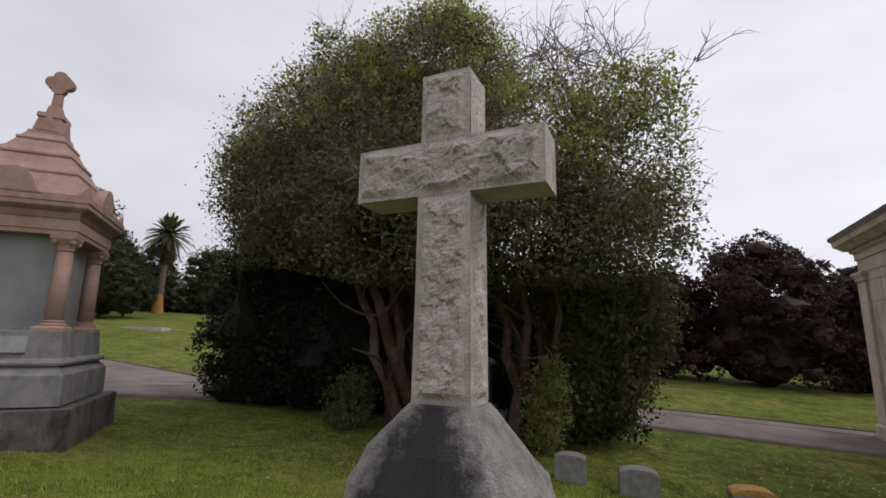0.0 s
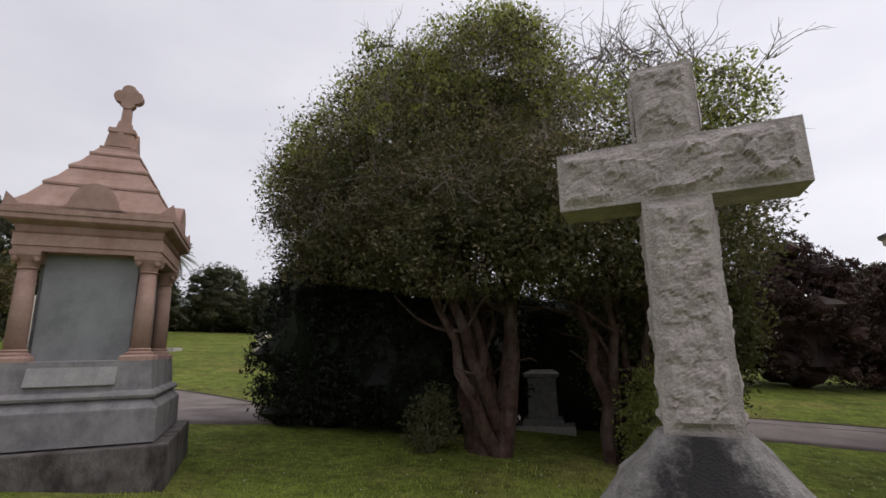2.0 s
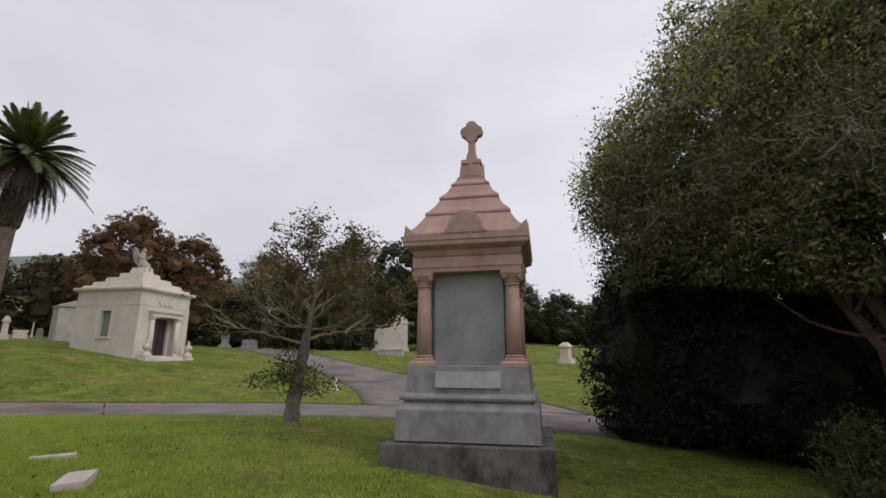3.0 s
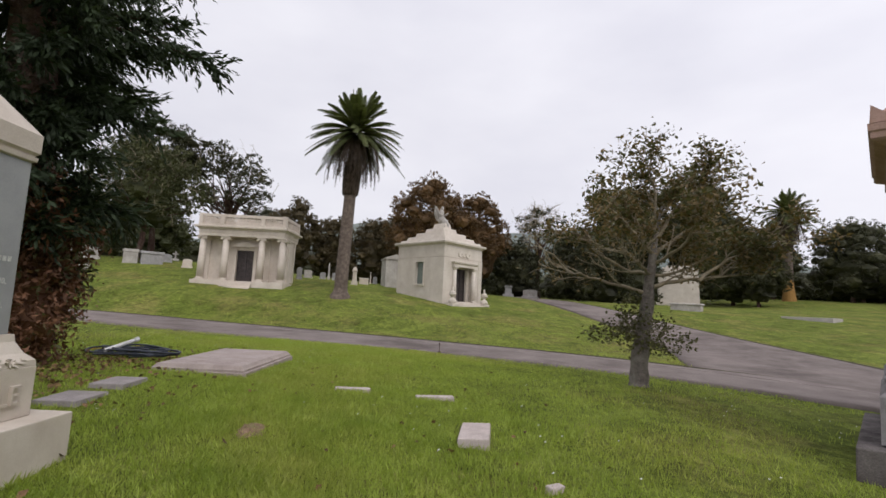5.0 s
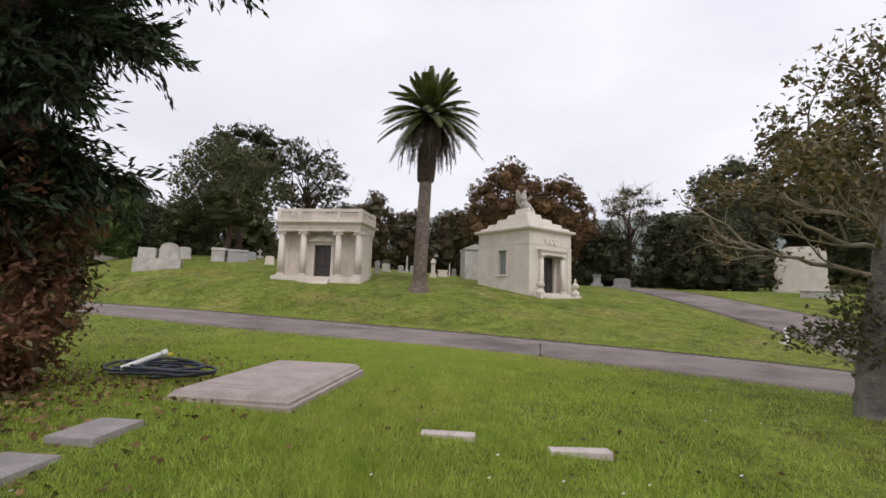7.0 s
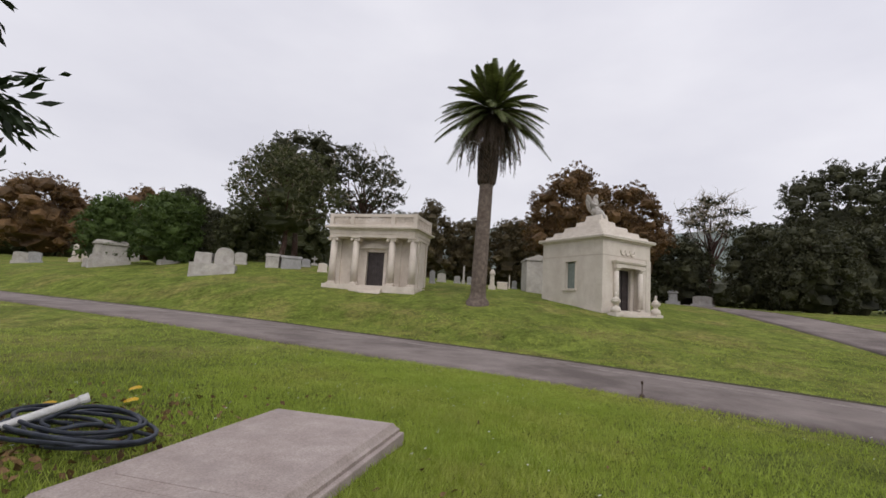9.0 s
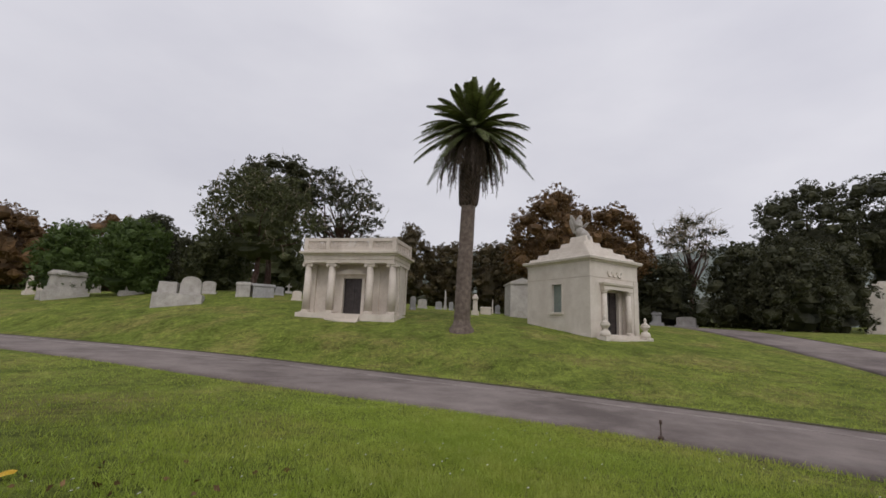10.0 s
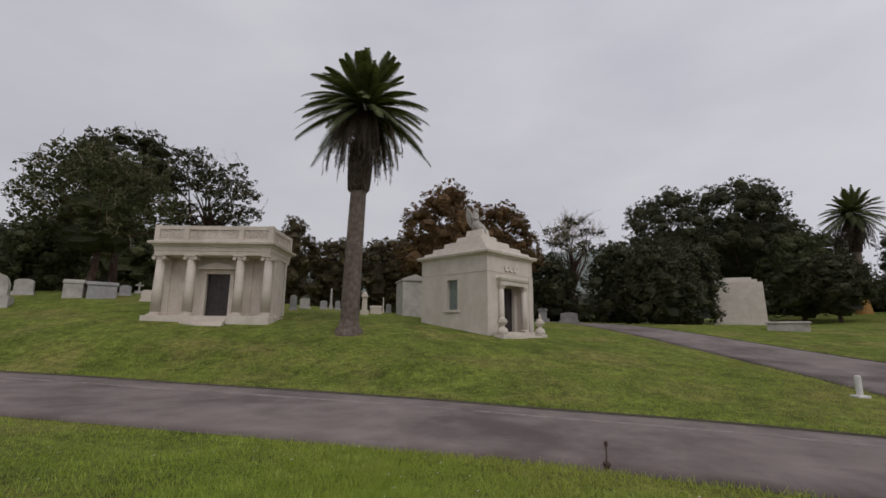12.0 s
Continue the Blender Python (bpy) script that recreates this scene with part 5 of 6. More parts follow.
def build_small_tree():
    rng = np.random.default_rng(51)
    x, y = -14.95, 2.52
    t = thing("small_tree", pose(x, y, gz(x, y)) @ Matrix.Diagonal((1.0, 1.06, 0.87, 1)), "small half-bare tree with twisted limbs, brown-olive leaves and trunk sprouts", "tree")
    trunk = [Vector(q) for q in ((0, 0, -0.15), (0, 0, 0.08), (0.01, 0.02, 0.6), (-0.02, 0.08, 1.2), (-0.01, 0.16, 1.8), (0.0, 0.22, 2.4), (0.02, 0.27, 3.0), (0.0, 0.36, 3.6), (0.05, 0.46, 4.3))]
    bm = bmesh.new()
    fine = [trunk[0].lerp(trunk[1], 0.5)]
    for a, b in zip(trunk, trunk[1:]):
        fine += [a.lerp(b, k / 3) for k in (1, 2, 3)]
    wide = [0.25, 0.215, 0.19, 0.18] + [np.interp(k, (0, 3, 6, 9, 12, 15, 18, 21), (0.18, 0.165, 0.15, 0.13, 0.105, 0.075, 0.045, 0.02)) * (1 + 0.07 * math.sin(k * 2.1)) for k in range(1, len(fine) - 3)]
    tube(bm, fine, wide, 12)
    for v in bm.verts:
        v.co += Vector((v.co.x, v.co.y, 0)) * 0.10 * noise.noise(v.co * Vector((5, 5, 3)))
    part("trunk", bm, M_BARK_G, t, "grey knotty trunk", True)
    tips, low_tips = [], []
    limbs = (((0, 0.2, 2.3), (0.25, 2.3, 2.75), 0.062), ((0, 0.2, 2.15), (0.2, -1.45, 2.55), 0.05), ((0, 0.25, 2.6), (0.0, -1.15, 3.5), 0.05), ((0, 0.28, 3.0), (-0.2, 1.9, 3.9), 0.06), ((0, 0.3, 3.1), (0.4, -0.8, 4.3), 0.045),
             ((0, 0.36, 3.6), (0.1, 0.2, 5.1), 0.04), ((0, 0.3, 3.3), (0.3, 1.2, 4.8), 0.05), ((0, 0.3, 2.9), (-1.2, 0.5, 3.9), 0.05), ((0, 0.3, 2.9), (1.2, 0.6, 3.8), 0.05), ((0, 0.25, 2.6), (-0.9, 1.4, 3.2), 0.045), ((0, 0.25, 2.6), (0.8, -0.7, 3.1), 0.04), ((0, 0.4, 3.7), (-0.4, 1.3, 5.0), 0.04), ((0.2, 1.1, 2.5), (0.5, 2.6, 3.5), 0.045), ((0, 0.3, 3.2), (-0.5, -0.3, 4.7), 0.04))
    for a, b, r in limbs:
        br = bmesh.new()
        line = limb(br, Vector(a), Vector(b), r, r * 0.35, rng, 0.14, 8, 7)
        d0 = (Vector(b) - Vector(a)).normalized()
        for _ in range(8):
            q = line[rng.integers(2, 9)]
            d = (d0 + 1.0 * Vector(rand_dirs(rng, 1)[0]) + Vector((0, 0, 0.35))).normalized()
            l2 = limb(br, q, q + d * rng.uniform(0.45, 1.0), r * 0.38, 0.010, rng, 0.18, 5, 5)
            for _ in range(4):
                q2 = l2[rng.integers(2, 6)]
                d2 = (d + 0.9 * Vector(rand_dirs(rng, 1)[0]) + Vector((0, 0, 0.25))).normalized()
                l3 = limb(br, q2, q2 + d2 * rng.uniform(0.2, 0.5), 0.010, 0.004, rng, 0.15, 4, 4)
                (tips if l3[-1].z > 3.5 or (l3[-1].y > 1.0 and l3[-1].z > 2.9) else low_tips).extend(l3[1:])
        part("branch", br, M_LIMB, t, "", True)
    e = np.array([tuple(q) for q in tips])
    lo = np.array([tuple(q) for q in low_tips])

    def spray(name, src, n, per, mat, size, seed_shift=0.10):
        c = np.repeat(src[rng.integers(0, len(src), n)], per, axis=0)
        c = c + rng.normal(size=c.shape) * seed_shift
        quads(name, leaf_quads(rng, c, size, size * 0.5), mat, t)
    spray("leaves", e, 820, 7, M_LEAF, 0.115, 0.12)
    spray("dry_leaves", e, 820, 7, M_LEAF_RB, 0.11, 0.12)
    spray("sparse_leaves", lo, 130, 4, M_LEAF_RB, 0.08, 0.10)
    low = [(0.0, 0.1, 1.25, 0.45, 0.5, 0.5), (0.1, -0.55, 1.2, 0.3, 0.5, 0.18), (0, 0.65, 1.0, 0.3, 0.45, 0.22), (0.1, -0.2, 1.7, 0.25, 0.3, 0.45)]
    for k in range(26):
        sp = bmesh.new()
        s = Vector((0, 0.1, rng.uniform(0.8, 1.5)))
        limb(sp, s, s + Vector((rng.uniform(-0.6, 0.6), rng.uniform(-0.95, 0.95), rng.uniform(-0.25, 0.35))), 0.012, 0.004, rng, 0.12, 4, 4)
        part("sprout", sp, M_LIMB, t)
    quads("sprout_leaves", leaf_quads(rng, lobe_points(rng, low, 1500, 0.2, 0.5, 8), 0.085, 0.05), M_LEAF, t)


build_small_tree()


def build_palm(x, y, z, h, lean, crown, seed, label, trunk_r=0.40, low=None, skirt=95):
    """h: to the middle of the crown. A ringed trunk, a thicker collar of old leaf bases, arching feather fronds and a hanging dry skirt."""
    rng = np.random.default_rng(seed)
    t = thing("palm_tree", pose(x, y, z), label, "palm tree")
    top = Vector((lean[0], lean[1], h))

    def along(s):
        return Vector((lean[0] * s ** 1.3, lean[1] * s ** 1.3, h * s))
    rings = np.linspace(0.06, 0.97, 150)
    pts = [Vector((0, 0, -0.4)), Vector((0, 0, 0.16)), Vector((0, 0, 0.36))] + [along(s) for s in rings]
    radii = [trunk_r * 1.65, trunk_r * 1.5, trunk_r * 1.12] + [trunk_r * (1.04 - 0.24 * s + (0.022 if i % 2 else -0.022)) for i, s in enumerate(rings)]
    bm = bmesh.new()
    tube(bm, pts, radii, 20)
    part("trunk", bm, M_PALMTRUNK, t, "ringed grey-brown palm trunk", True)
    bm = bmesh.new()
    for k in range(330):
        s = k / 330
        a = k * 2.39996
        c = along(0.605 + 0.21 * s)
        r = trunk_r * (0.86 + 0.16 * math.sin(math.pi * s))
        p = c + Vector((math.cos(a) * r, math.sin(a) * r, 0))
        tube(bm, [p, p + Vector((math.cos(a) * 0.10, math.sin(a) * 0.10, 0.12)), p + Vector((math.cos(a) * 0.15, math.sin(a) * 0.15, 0.22))], [0.095, 0.075, 0.03], 5)
    part("leaf_base_collar", bm, M_PALM_DRY, t, "dark old leaf bases")["kind"] = "stuff"
    if low:
        bm = lathe(bmesh.new(), [(trunk_r * 1.7, -0.2), (trunk_r * 1.5, 0.4), (trunk_r * 1.2, 1.6), (trunk_r * 1.02, 2.9)], 14)
        part("base_growth", bm, low, t, "orange-stained base")

    def feather(line, length, store, dry):
        n = 44
        for i in range(n):
            s = 0.10 + 0.90 * i / (n - 1)
            j = min(len(line) - 2, int(s * (len(line) - 1)))
            p = line[j].lerp(line[j + 1], s * (len(line) - 1) - j)
            f = (line[j + 1] - line[j]).normalized()
            side = f.cross(Vector((0, 0, 1)))
            if side.length < 0.08:
                side = f.cross(Vector((math.cos(seed + i), 1, 0)))
            side.normalize()
            up = side.cross(f)
            ln = length * 0.135 * (0.30 + math.sin(math.pi * min(1.0, s * 0.80 + 0.16))) * rng.uniform(0.85, 1.1)
            for sg in (-1, 1):
                if dry:
                    q = p + side * sg * ln * 0.28 + f * ln * 0.95 + Vector(rng.normal(size=3)) * 0.03
                else:
                    q = p + side * sg * ln * 0.66 + f * ln * 0.62 + up * ln * 0.10 - Vector((0, 0, 0.34 * ln))
                w = f * 0.040
                store.append((p - w, p + w, q + w * 0.3, q - w * 0.3))
    green, dry = [], []
    ribs = bmesh.new()
    n = 84
    for k in range(n):
        u = k / n
        el = radians(84 - 98 * u ** 0.85 + rng.uniform(-9, 9))
        a = k * 2.39996 + rng.uniform(-0.25, 0.25)
        L = crown * rng.uniform(0.84, 1.08)
        d = Vector((math.cos(a) * math.cos(el), math.sin(a) * math.cos(el), math.sin(el)))
        sag = (0.16 + 0.36 * max(0.0, math.cos(el)) ** 1.3) * L
        start = top + Vector((math.cos(a) * 0.2, math.sin(a) * 0.2, 0.25 - 0.5 * u))
        line = [start + d * L * i / 9 - Vector((0, 0, sag * (i / 9) ** 2.0)) for i in range(10)]
        tube(ribs, line, [0.034 - 0.003 * i for i in range(10)], 4)
        feather(line, L, green, False)
    for k in range(skirt):
        a = rng.uniform(0, 2 * math.pi)
        out = rng.uniform(0.2, 1.0) * crown * 0.56
        drop = rng.uniform(0.55, 1.0) * crown * 1.02
        start = top + Vector((math.cos(a) * 0.28, math.sin(a) * 0.28, rng.uniform(-0.7, 0.0)))
        line = []
        for i in range(9):
            s = i / 8
            line.append(start + Vector((math.cos(a) * out * (1 - (1 - s) ** 2), math.sin(a) * out * (1 - (1 - s) ** 2), -drop * s ** 1.35 + 0.10 * math.sin(math.pi * s))))
        tube(ribs, line, [0.03 - 0.003 * i for i in range(9)], 4)
        feather(line, drop * 0.9, dry, True)
    quads("fronds", np.array([[tuple(v) for v in b] for b in green]), M_PALM, t)
    quads("dead_fronds", np.array([[tuple(v) for v in b] for b in dry]), M_PALM_DRY, t)
    part("frond_ribs", ribs, M_PALM_DRY, t)


build_palm(-35.9, -7.78, gz(-35.9, -7.78), 11.1, (0.2, 0.36), 3.15, 61, "tall date palm with a ringed trunk and drooping dry fronds", 0.42)
build_palm(-70, 48, gz(-70, 48), 12.4, (0.1, 0.2), 4.0, 62, "tall date palm with orange-stained base beyond the road", 0.55, M_IVORY)


def far_tree(x, y, h, w, mat, seed, label, bare=0.12, lumps=34, leaf=0.26, flat=0.8, lean=0.0, n=12000, twig=0, airy=0.0, lump=0.30):
    """A crown of many billows set over a rough dome; airy thins the crown and spreads its billows into separate plates."""
    rng = np.random.default_rng(seed)
    t = thing("tree", pose(x, y, gz(x, y)), label, "tree")
    h0 = h * bare
    cz, rz = h0 + (h - h0) * 0.40, (h - h0) * 0.60
    grow = 1.12
    bm = bmesh.new()
    pts = limb(bm, Vector((0, 0, -0.6)), Vector((lean * 0.4, 0, h * 0.62)), 0.028 * h + 0.05, 0.08, rng, 0.03, 6, 9)
    lobes = []
    for k in range(lumps):
        u = 1 - 1.42 * (k + 0.5) / lumps
        a = k * 2.39996 + rng.uniform(-0.35, 0.35)
        ring = math.sqrt(max(0.0, 1 - u * u))
        r = w * 0.5 * lump * rng.uniform(0.75, 1.25)
        fr = (1 - lump * 0.8) * rng.uniform(0.82 - 0.3 * airy, 1.06)
        if u < 0 and bare < 0.1:
            ring = 1 - 0.12 * abs(u)
            zc = cz + (cz - h0 - r * 0.4) * u / 0.42 * 0.95
        else:
            zc = cz + (rz if u > 0 else cz - h0 * 0.8) * u * fr
        c = (math.cos(a) * ring * w * 0.5 * fr + lean * max(0.0, u), math.sin(a) * ring * w * 0.5 * fr, zc)
        lobes.append((c[0], c[1], c[2] * grow, r, r, r * flat))
        if k % 3 == 0 or airy > 0.3:
            limb(bm, pts[rng.integers(3, 6)], Vector(c), 0.010 * h + 0.02, 0.03, rng, 0.10, 4, 5)
    part("trunk", bm, M_BARK, t, "", True)
    if airy < 0.6:
        heart = [(lean * 0.3, 0, cz, w * 0.36, w * 0.36, rz * 0.62), (0, 0, (h0 + cz) * 0.5, w * 0.34, w * 0.34, (cz - h0) * 0.62)] + [l for l in lobes if airy < 0.3]
        part("crown_heart", core(core(bmesh.new(), heart[:2], 0.80 - 0.5 * airy), heart[2:], 0.55, 2), mat, t)
    p = lobe_points(rng, lobes, n, leaf * 0.9, 0.16 + 0.3 * airy, 10)
    p = p[p[:, 2] > 0.1]
    quads("crown", leaf_quads(rng, p, leaf, leaf * 0.5), mat, t)
    if twig:
        tw = bmesh.new()
        twigs(tw, rng, p[::40], twig, h * 0.10, 0.03, 0.3, 2)
        part("twig_haze", tw, M_LIMB, t)["kind"] = "stuff"


G, Dk, R = "dense dark green tree on the far lawn", "dark spreading cypress on the far lawn", "rusty brown tree on the far lawn"
far_tree(-47.5, -28.4, 10.6, 11.2, M_FAR_G, 71, "large dark grey-green tree with open crown beside the graves", 0.22, lumps=30, n=17000, twig=160, airy=0.42)
far_tree(-53.5, -31.0, 12.9, 9.4, M_FAR_D, 110, "tall flat-topped pine rising behind the graves", 0.52, lumps=22, n=11000, flat=0.6, airy=0.15, twig=30)
far_tree(-56.7, -24.6, 13.4, 9.2, M_FAR_D, 72, "windswept dark pine with ragged crown", 0.22, lumps=34, leaf=0.28, flat=0.45, lean=2.4, n=9000, twig=120, airy=0.9, lump=0.26)
far_tree(-44.4, -38.2, 6.6, 6.4, M_FAR_Y, 73, "rounded bright green bush", 0.0, leaf=0.22, n=15000)
far_tree(-44.5, -45.2, 6.6, 5.6, M_FAR_Y, 74, "rounded dark green bush", 0.0, leaf=0.22)
far_tree(-50, -42, 7.5, 6.0, M_FAR_D, 75, G, 0.0)
far_tree(-52, -36, 6.0, 6.5, M_FAR_G, 76, G, 0.0)
far_tree(-55.1, -69.8, 10.5, 12.5, M_FAR_R, 77, R, 0.05)
far_tree(-64, -62, 10.0, 12.5, M_FAR_R, 78, R, 0.05)
far_tree(-60, -48, 7.0, 9.0, M_FAR_D, 79, G, 0.0)
far_tree(-66, -38, 8.0, 10.0, M_FAR_G, 80, G, 0.0)
far_tree(-71.4, -21.8, 10.5, 8.5, M_FAR_RD, 81, R, 0.08)
far_tree(-74, -27, 9.0, 9.0, M_FAR_D, 82, G, 0.05)
far_tree(-76.7, -17.4, 9.6, 8.0, M_FAR_RD, 83, R, 0.06)
far_tree(-75.7, -11.1, 9.8, 8.0, M_FAR_RD, 84, R, 0.06)
far_tree(-74, -6.5, 10.0, 7.5, M_FAR_RD, 85, R, 0.06)
far_tree(-62.1, -2.6, 12.9, 11.0, M_FAR_R, 86, "large rusty brown crowned tree behind the mausoleum", 0.12, lumps=44, n=20000, lump=0.27)
far_tree(-63.5, 3.4, 12.6, 8.0, M_FAR_R, 111, "rusty brown tree with a rounded lumpy crown", 0.12, lumps=30, n=13000, lump=0.28)
far_tree(-72, 3.5, 8.0, 8.0, M_FAR_D, 87, G, 0.05)
far_tree(-67.6, 12.2, 12.2, 7.6, M_FAR_D, 88, "thin windswept tree with bare flat-topped limbs", 0.42, lumps=24, flat=0.3, n=3000, twig=420, airy=0.9, lump=0.24)
far_tree(-65.5, 8.8, 7.2, 7.2, M_FAR_D, 89, Dk, 0.0)
far_tree(-60.2, 15.2, 8.2, 8.4, M_FAR_D, 90, Dk, 0.04, n=14000)
far_tree(-71.0, 25.5, 16.2, 12.5, M_FAR_D, 91, Dk, 0.05, lumps=48, n=27000, lump=0.25)
far_tree(-73.0, 36.0, 17.2, 13.5, M_FAR_D, 92, Dk, 0.24, lumps=52, n=29000, lump=0.25)
far_tree(-57, 17.0, 7.5, 7.0, M_FAR_D, 93, Dk, 0.0, n=14000)
far_tree(-63.5, 23.0, 9.0, 7.5, M_FAR_D, 112, Dk, 0.0, n=14000)
far_tree(-66.2, 37.5, 9.6, 8.0, M_FAR_G, 94, G, 0.05)
far_tree(-62, 38, 7.0, 7.0, M_FAR_D, 95, G, 0.1)
far_tree(-74, 43, 12.0, 9.0, M_FAR_G, 108, G, 0.1)
far_tree(-70, 57, 11.0, 11.0, M_FAR_D, 109, G, 0.05)
far_tree(-84, 56, 12.0, 10.0, M_FAR_D, 96, G, 0.05)
far_tree(-78, 66, 12.0, 11.0, M_FAR_G, 97, G, 0.05)
far_tree(-62, 62, 9.0, 10.0, M_FAR_D, 98, G, 0.05)
far_tree(-58, 70, 10.0, 11.0, M_FAR_G, 99, G, 0.05)
far_tree(-46, 66, 8.0, 10.0, M_FAR_D, 100, G, 0.05)
far_tree(5.5, 33.5, 8.3, 8.4, M_FAR_P, 101, "dense dark purple-red leaved tree behind the road", 0.0, n=30000, leaf=0.20, lumps=40)
far_tree(0.2, 33, 6.8, 6.5, M_FAR_P, 102, "dark red-brown dense shrub tree behind the road", 0.0, n=20000, leaf=0.20)
far_tree(10.6, 35.5, 7.2, 6.5, M_FAR_P, 113, "dark red-brown dense shrub tree behind the road", 0.0, n=18000, leaf=0.20)
far_tree(13.4, 60, 12.4, 5.2, M_FAR_D, 103, "distant thin flat-topped pine", 0.6, lumps=9, flat=0.35, n=1800, twig=40, airy=0.8)
far_tree(15, 48, 8.5, 5.0, M_FAR_G, 104, G, 0.25)
far_tree(22, 50, 9.5, 8.0, M_FAR_G, 105, G, 0.2)
far_tree(-10, 62, 9.0, 12.0, M_FAR_D, 106, G, 0.05)
far_tree(-24, 66, 9.0, 12.0, M_FAR_G, 107, G, 0.05)


def build_far_woods():
    """A belt of trees that closes the horizon."""
    rng = np.random.default_rng(131)
    lobes = []
    for k in range(150):
        a = radians(40 + 275 * (k + rng.random()) / 150)
        r = rng.uniform(92, 120)
        x, y = -16 + r * math.cos(a), r * math.sin(a)
        h = rng.uniform(4.5, 9.0)
        w = rng.uniform(4, 7)
        lobes.append((x, y, gz(x, y) + h * 0.45, w, w, h * 0.55))
    bm = core(bmesh.new(), lobes, 0.85)
    t = tagged(new("far_woods", mesh_of("far_woods", bm, M_FAR_D)), "distant belt of dark trees closing the horizon", "woods", kind="stuff")
    quads("foliage", leaf_quads(rng, lobe_points(rng, lobes, 70000, 0.8, 0.2, 10), 0.75, 0.4), M_FAR_G, t)


build_far_woods()

# ---- far hill ----


def build_hill(name, x0, y0, x1, y1, depth, h, seed, label):
    bm = bmesh.new()
    n = 60
    rows = []
    d = Vector((x1 - x0, y1 - y0, 0))
    nrm = Vector((-d.y, d.x, 0)).normalized() * depth
    for j in range(7):
        row = []
        for i in range(n + 1):
            s, q = i / n, j / 6
            prof = math.sin(math.pi * s) ** 0.6 * (0.8 + 0.3 * noise.noise((s * 5, seed, 0))) + 0.03 * noise.noise((s * 60, seed, q * 5))
            row.append(bm.verts.new(Vector((x0, y0, -5)) + d * s + nrm * (q - 0.5) + Vector((0, 0, h * prof * math.sin(math.pi * q)))))
        rows.append(row)
    for a, b in zip(rows, rows[1:]):
        for i in range(n):
            bm.faces.new((a[i], a[i + 1], b[i + 1], b[i]))
    bmesh.ops.recalc_face_normals(bm, faces=bm.faces)
    tagged(new(name, mesh_of(name, bm, M_HILL, True)), label, "hill", kind="structure")


build_hill("backdrop_hill", -420, -420, -330, 420, 220, 88, 3, "hazy wooded hill on the horizon")

# ---- markers and slabs ----


def flat_marker(name, x, y, w, d, h, rz, mat, label, category="grave marker", group="", tilt=0.0, sink=0.15, bevel=0.012):
    t = new(name, mesh_of(name, block(-w / 2, w / 2, -d / 2, d / 2, -sink, h, 0.008, bevel), mat))
    t.matrix_basis = pose(x, y, gz(x, y), tilt, 0, rz)
    return tagged(t, label, category, group)


flat_marker("flat_marker", -10.36, -5.42, 0.54, 0.43, 0.05, 4, M_FLAT, "flat blue-grey granite grave marker in the grass", group="flat markers")
flat_marker("flat_marker", -11.12, -5.44, 0.54, 0.40, 0.06, 4, M_FLAT, "flat blue-grey granite grave marker near the slab", group="flat markers")
flat_marker("low_marker", -12.2, -2.82, 0.16, 0.52, 0.045, 3, M_PLAQUE, "low pinkish stone marker edge in the grass", group="low markers")
flat_marker("low_marker", -12.2, -1.64, 0.16, 0.56, 0.045, 8, M_PLAQUE, "low pinkish stone marker edge with chipped rim", group="low markers")
flat_marker("tilted_marker", -10.4, -1.22, 0.70, 0.33, 0.085, -8, M_PLAQUE, "small pale pinkish pillow marker", tilt=3)
flat_marker("chip_stone", -9.17, -0.69, 0.10, 0.16, 0.05, 30, M_PLAQUE, "small pale stone fragment in the grass", "stone")


def build_slab():
    t = thing("grave_slab", pose(-13.45, -5.06, 0.33, 0, 0, 1), "large pinkish-grey concrete grave slab with moulded border", "grave slab")
    part("base", block(-1.10, 1.30, -0.69, 0.69, -0.3, 0.10, 0, 0.015), M_SLAB, t)
    bm = moulded(bmesh.new(), -1.04, 1.24, -0.62, 0.62, [(0.03, 0.10), (0.03, 0.13), (0.01, 0.145), (-0.02, 0.185), (-0.04, 0.19)])
    part("cover", bm, M_SLAB, t)
    bm = bmesh.new()
    box(bm, 0.84, 0.865, -0.45, 0.45, 0.18, 0.194)
    box(bm, 0.96, 1.00, -0.42, 0.42, 0.18, 0.193)
    part("worn_border", bm, M_SLAB, t)


build_slab()


def headstone(x, y, w, h, d, rz, mat, label, seed, cap=None, group="small headstones"):
    z = gz(x, y)
    t = thing("headstone", pose(x, y, z, 0, 0, rz), label, "headstone", group)
    k = 14
    arc = [(-w / 2, -0.2), (w / 2, -0.2)] + [(w / 2 * math.cos(a), h * 0.82 + h * 0.18 * math.sin(a)) for a in np.linspace(0, math.pi, k)]
    bm = extrude_outline(bmesh.new(), arc, -d / 2, d / 2)
    bmesh.ops.bevel(bm, geom=bm.edges[:], offset=0.012, segments=1, affect="EDGES")
    bmesh.ops.triangulate(bm, faces=[f for f in bm.faces if len(f.verts) > 4])
    for v in bm.verts:
        v.co += Vector((noise.noise(v.co * 7), noise.noise(v.co * 7 + Vector((5, 0, 0))), 0)) * 0.012
    part("stone", bm, mat, t)
    if cap:
        arc = [(w / 2 * 1.03 * math.cos(a), h * 0.80 + (h * 0.18 + 0.012) * math.sin(a)) for a in np.linspace(0, math.pi, k)]
        bm = extrude_outline(bmesh.new(), arc, -d / 2 - 0.006, d / 2 + 0.006)
        bmesh.ops.triangulate(bm, faces=[f for f in bm.faces if len(f.verts) > 4])
        part("lichen", bm, cap, t, "orange lichen over the top")


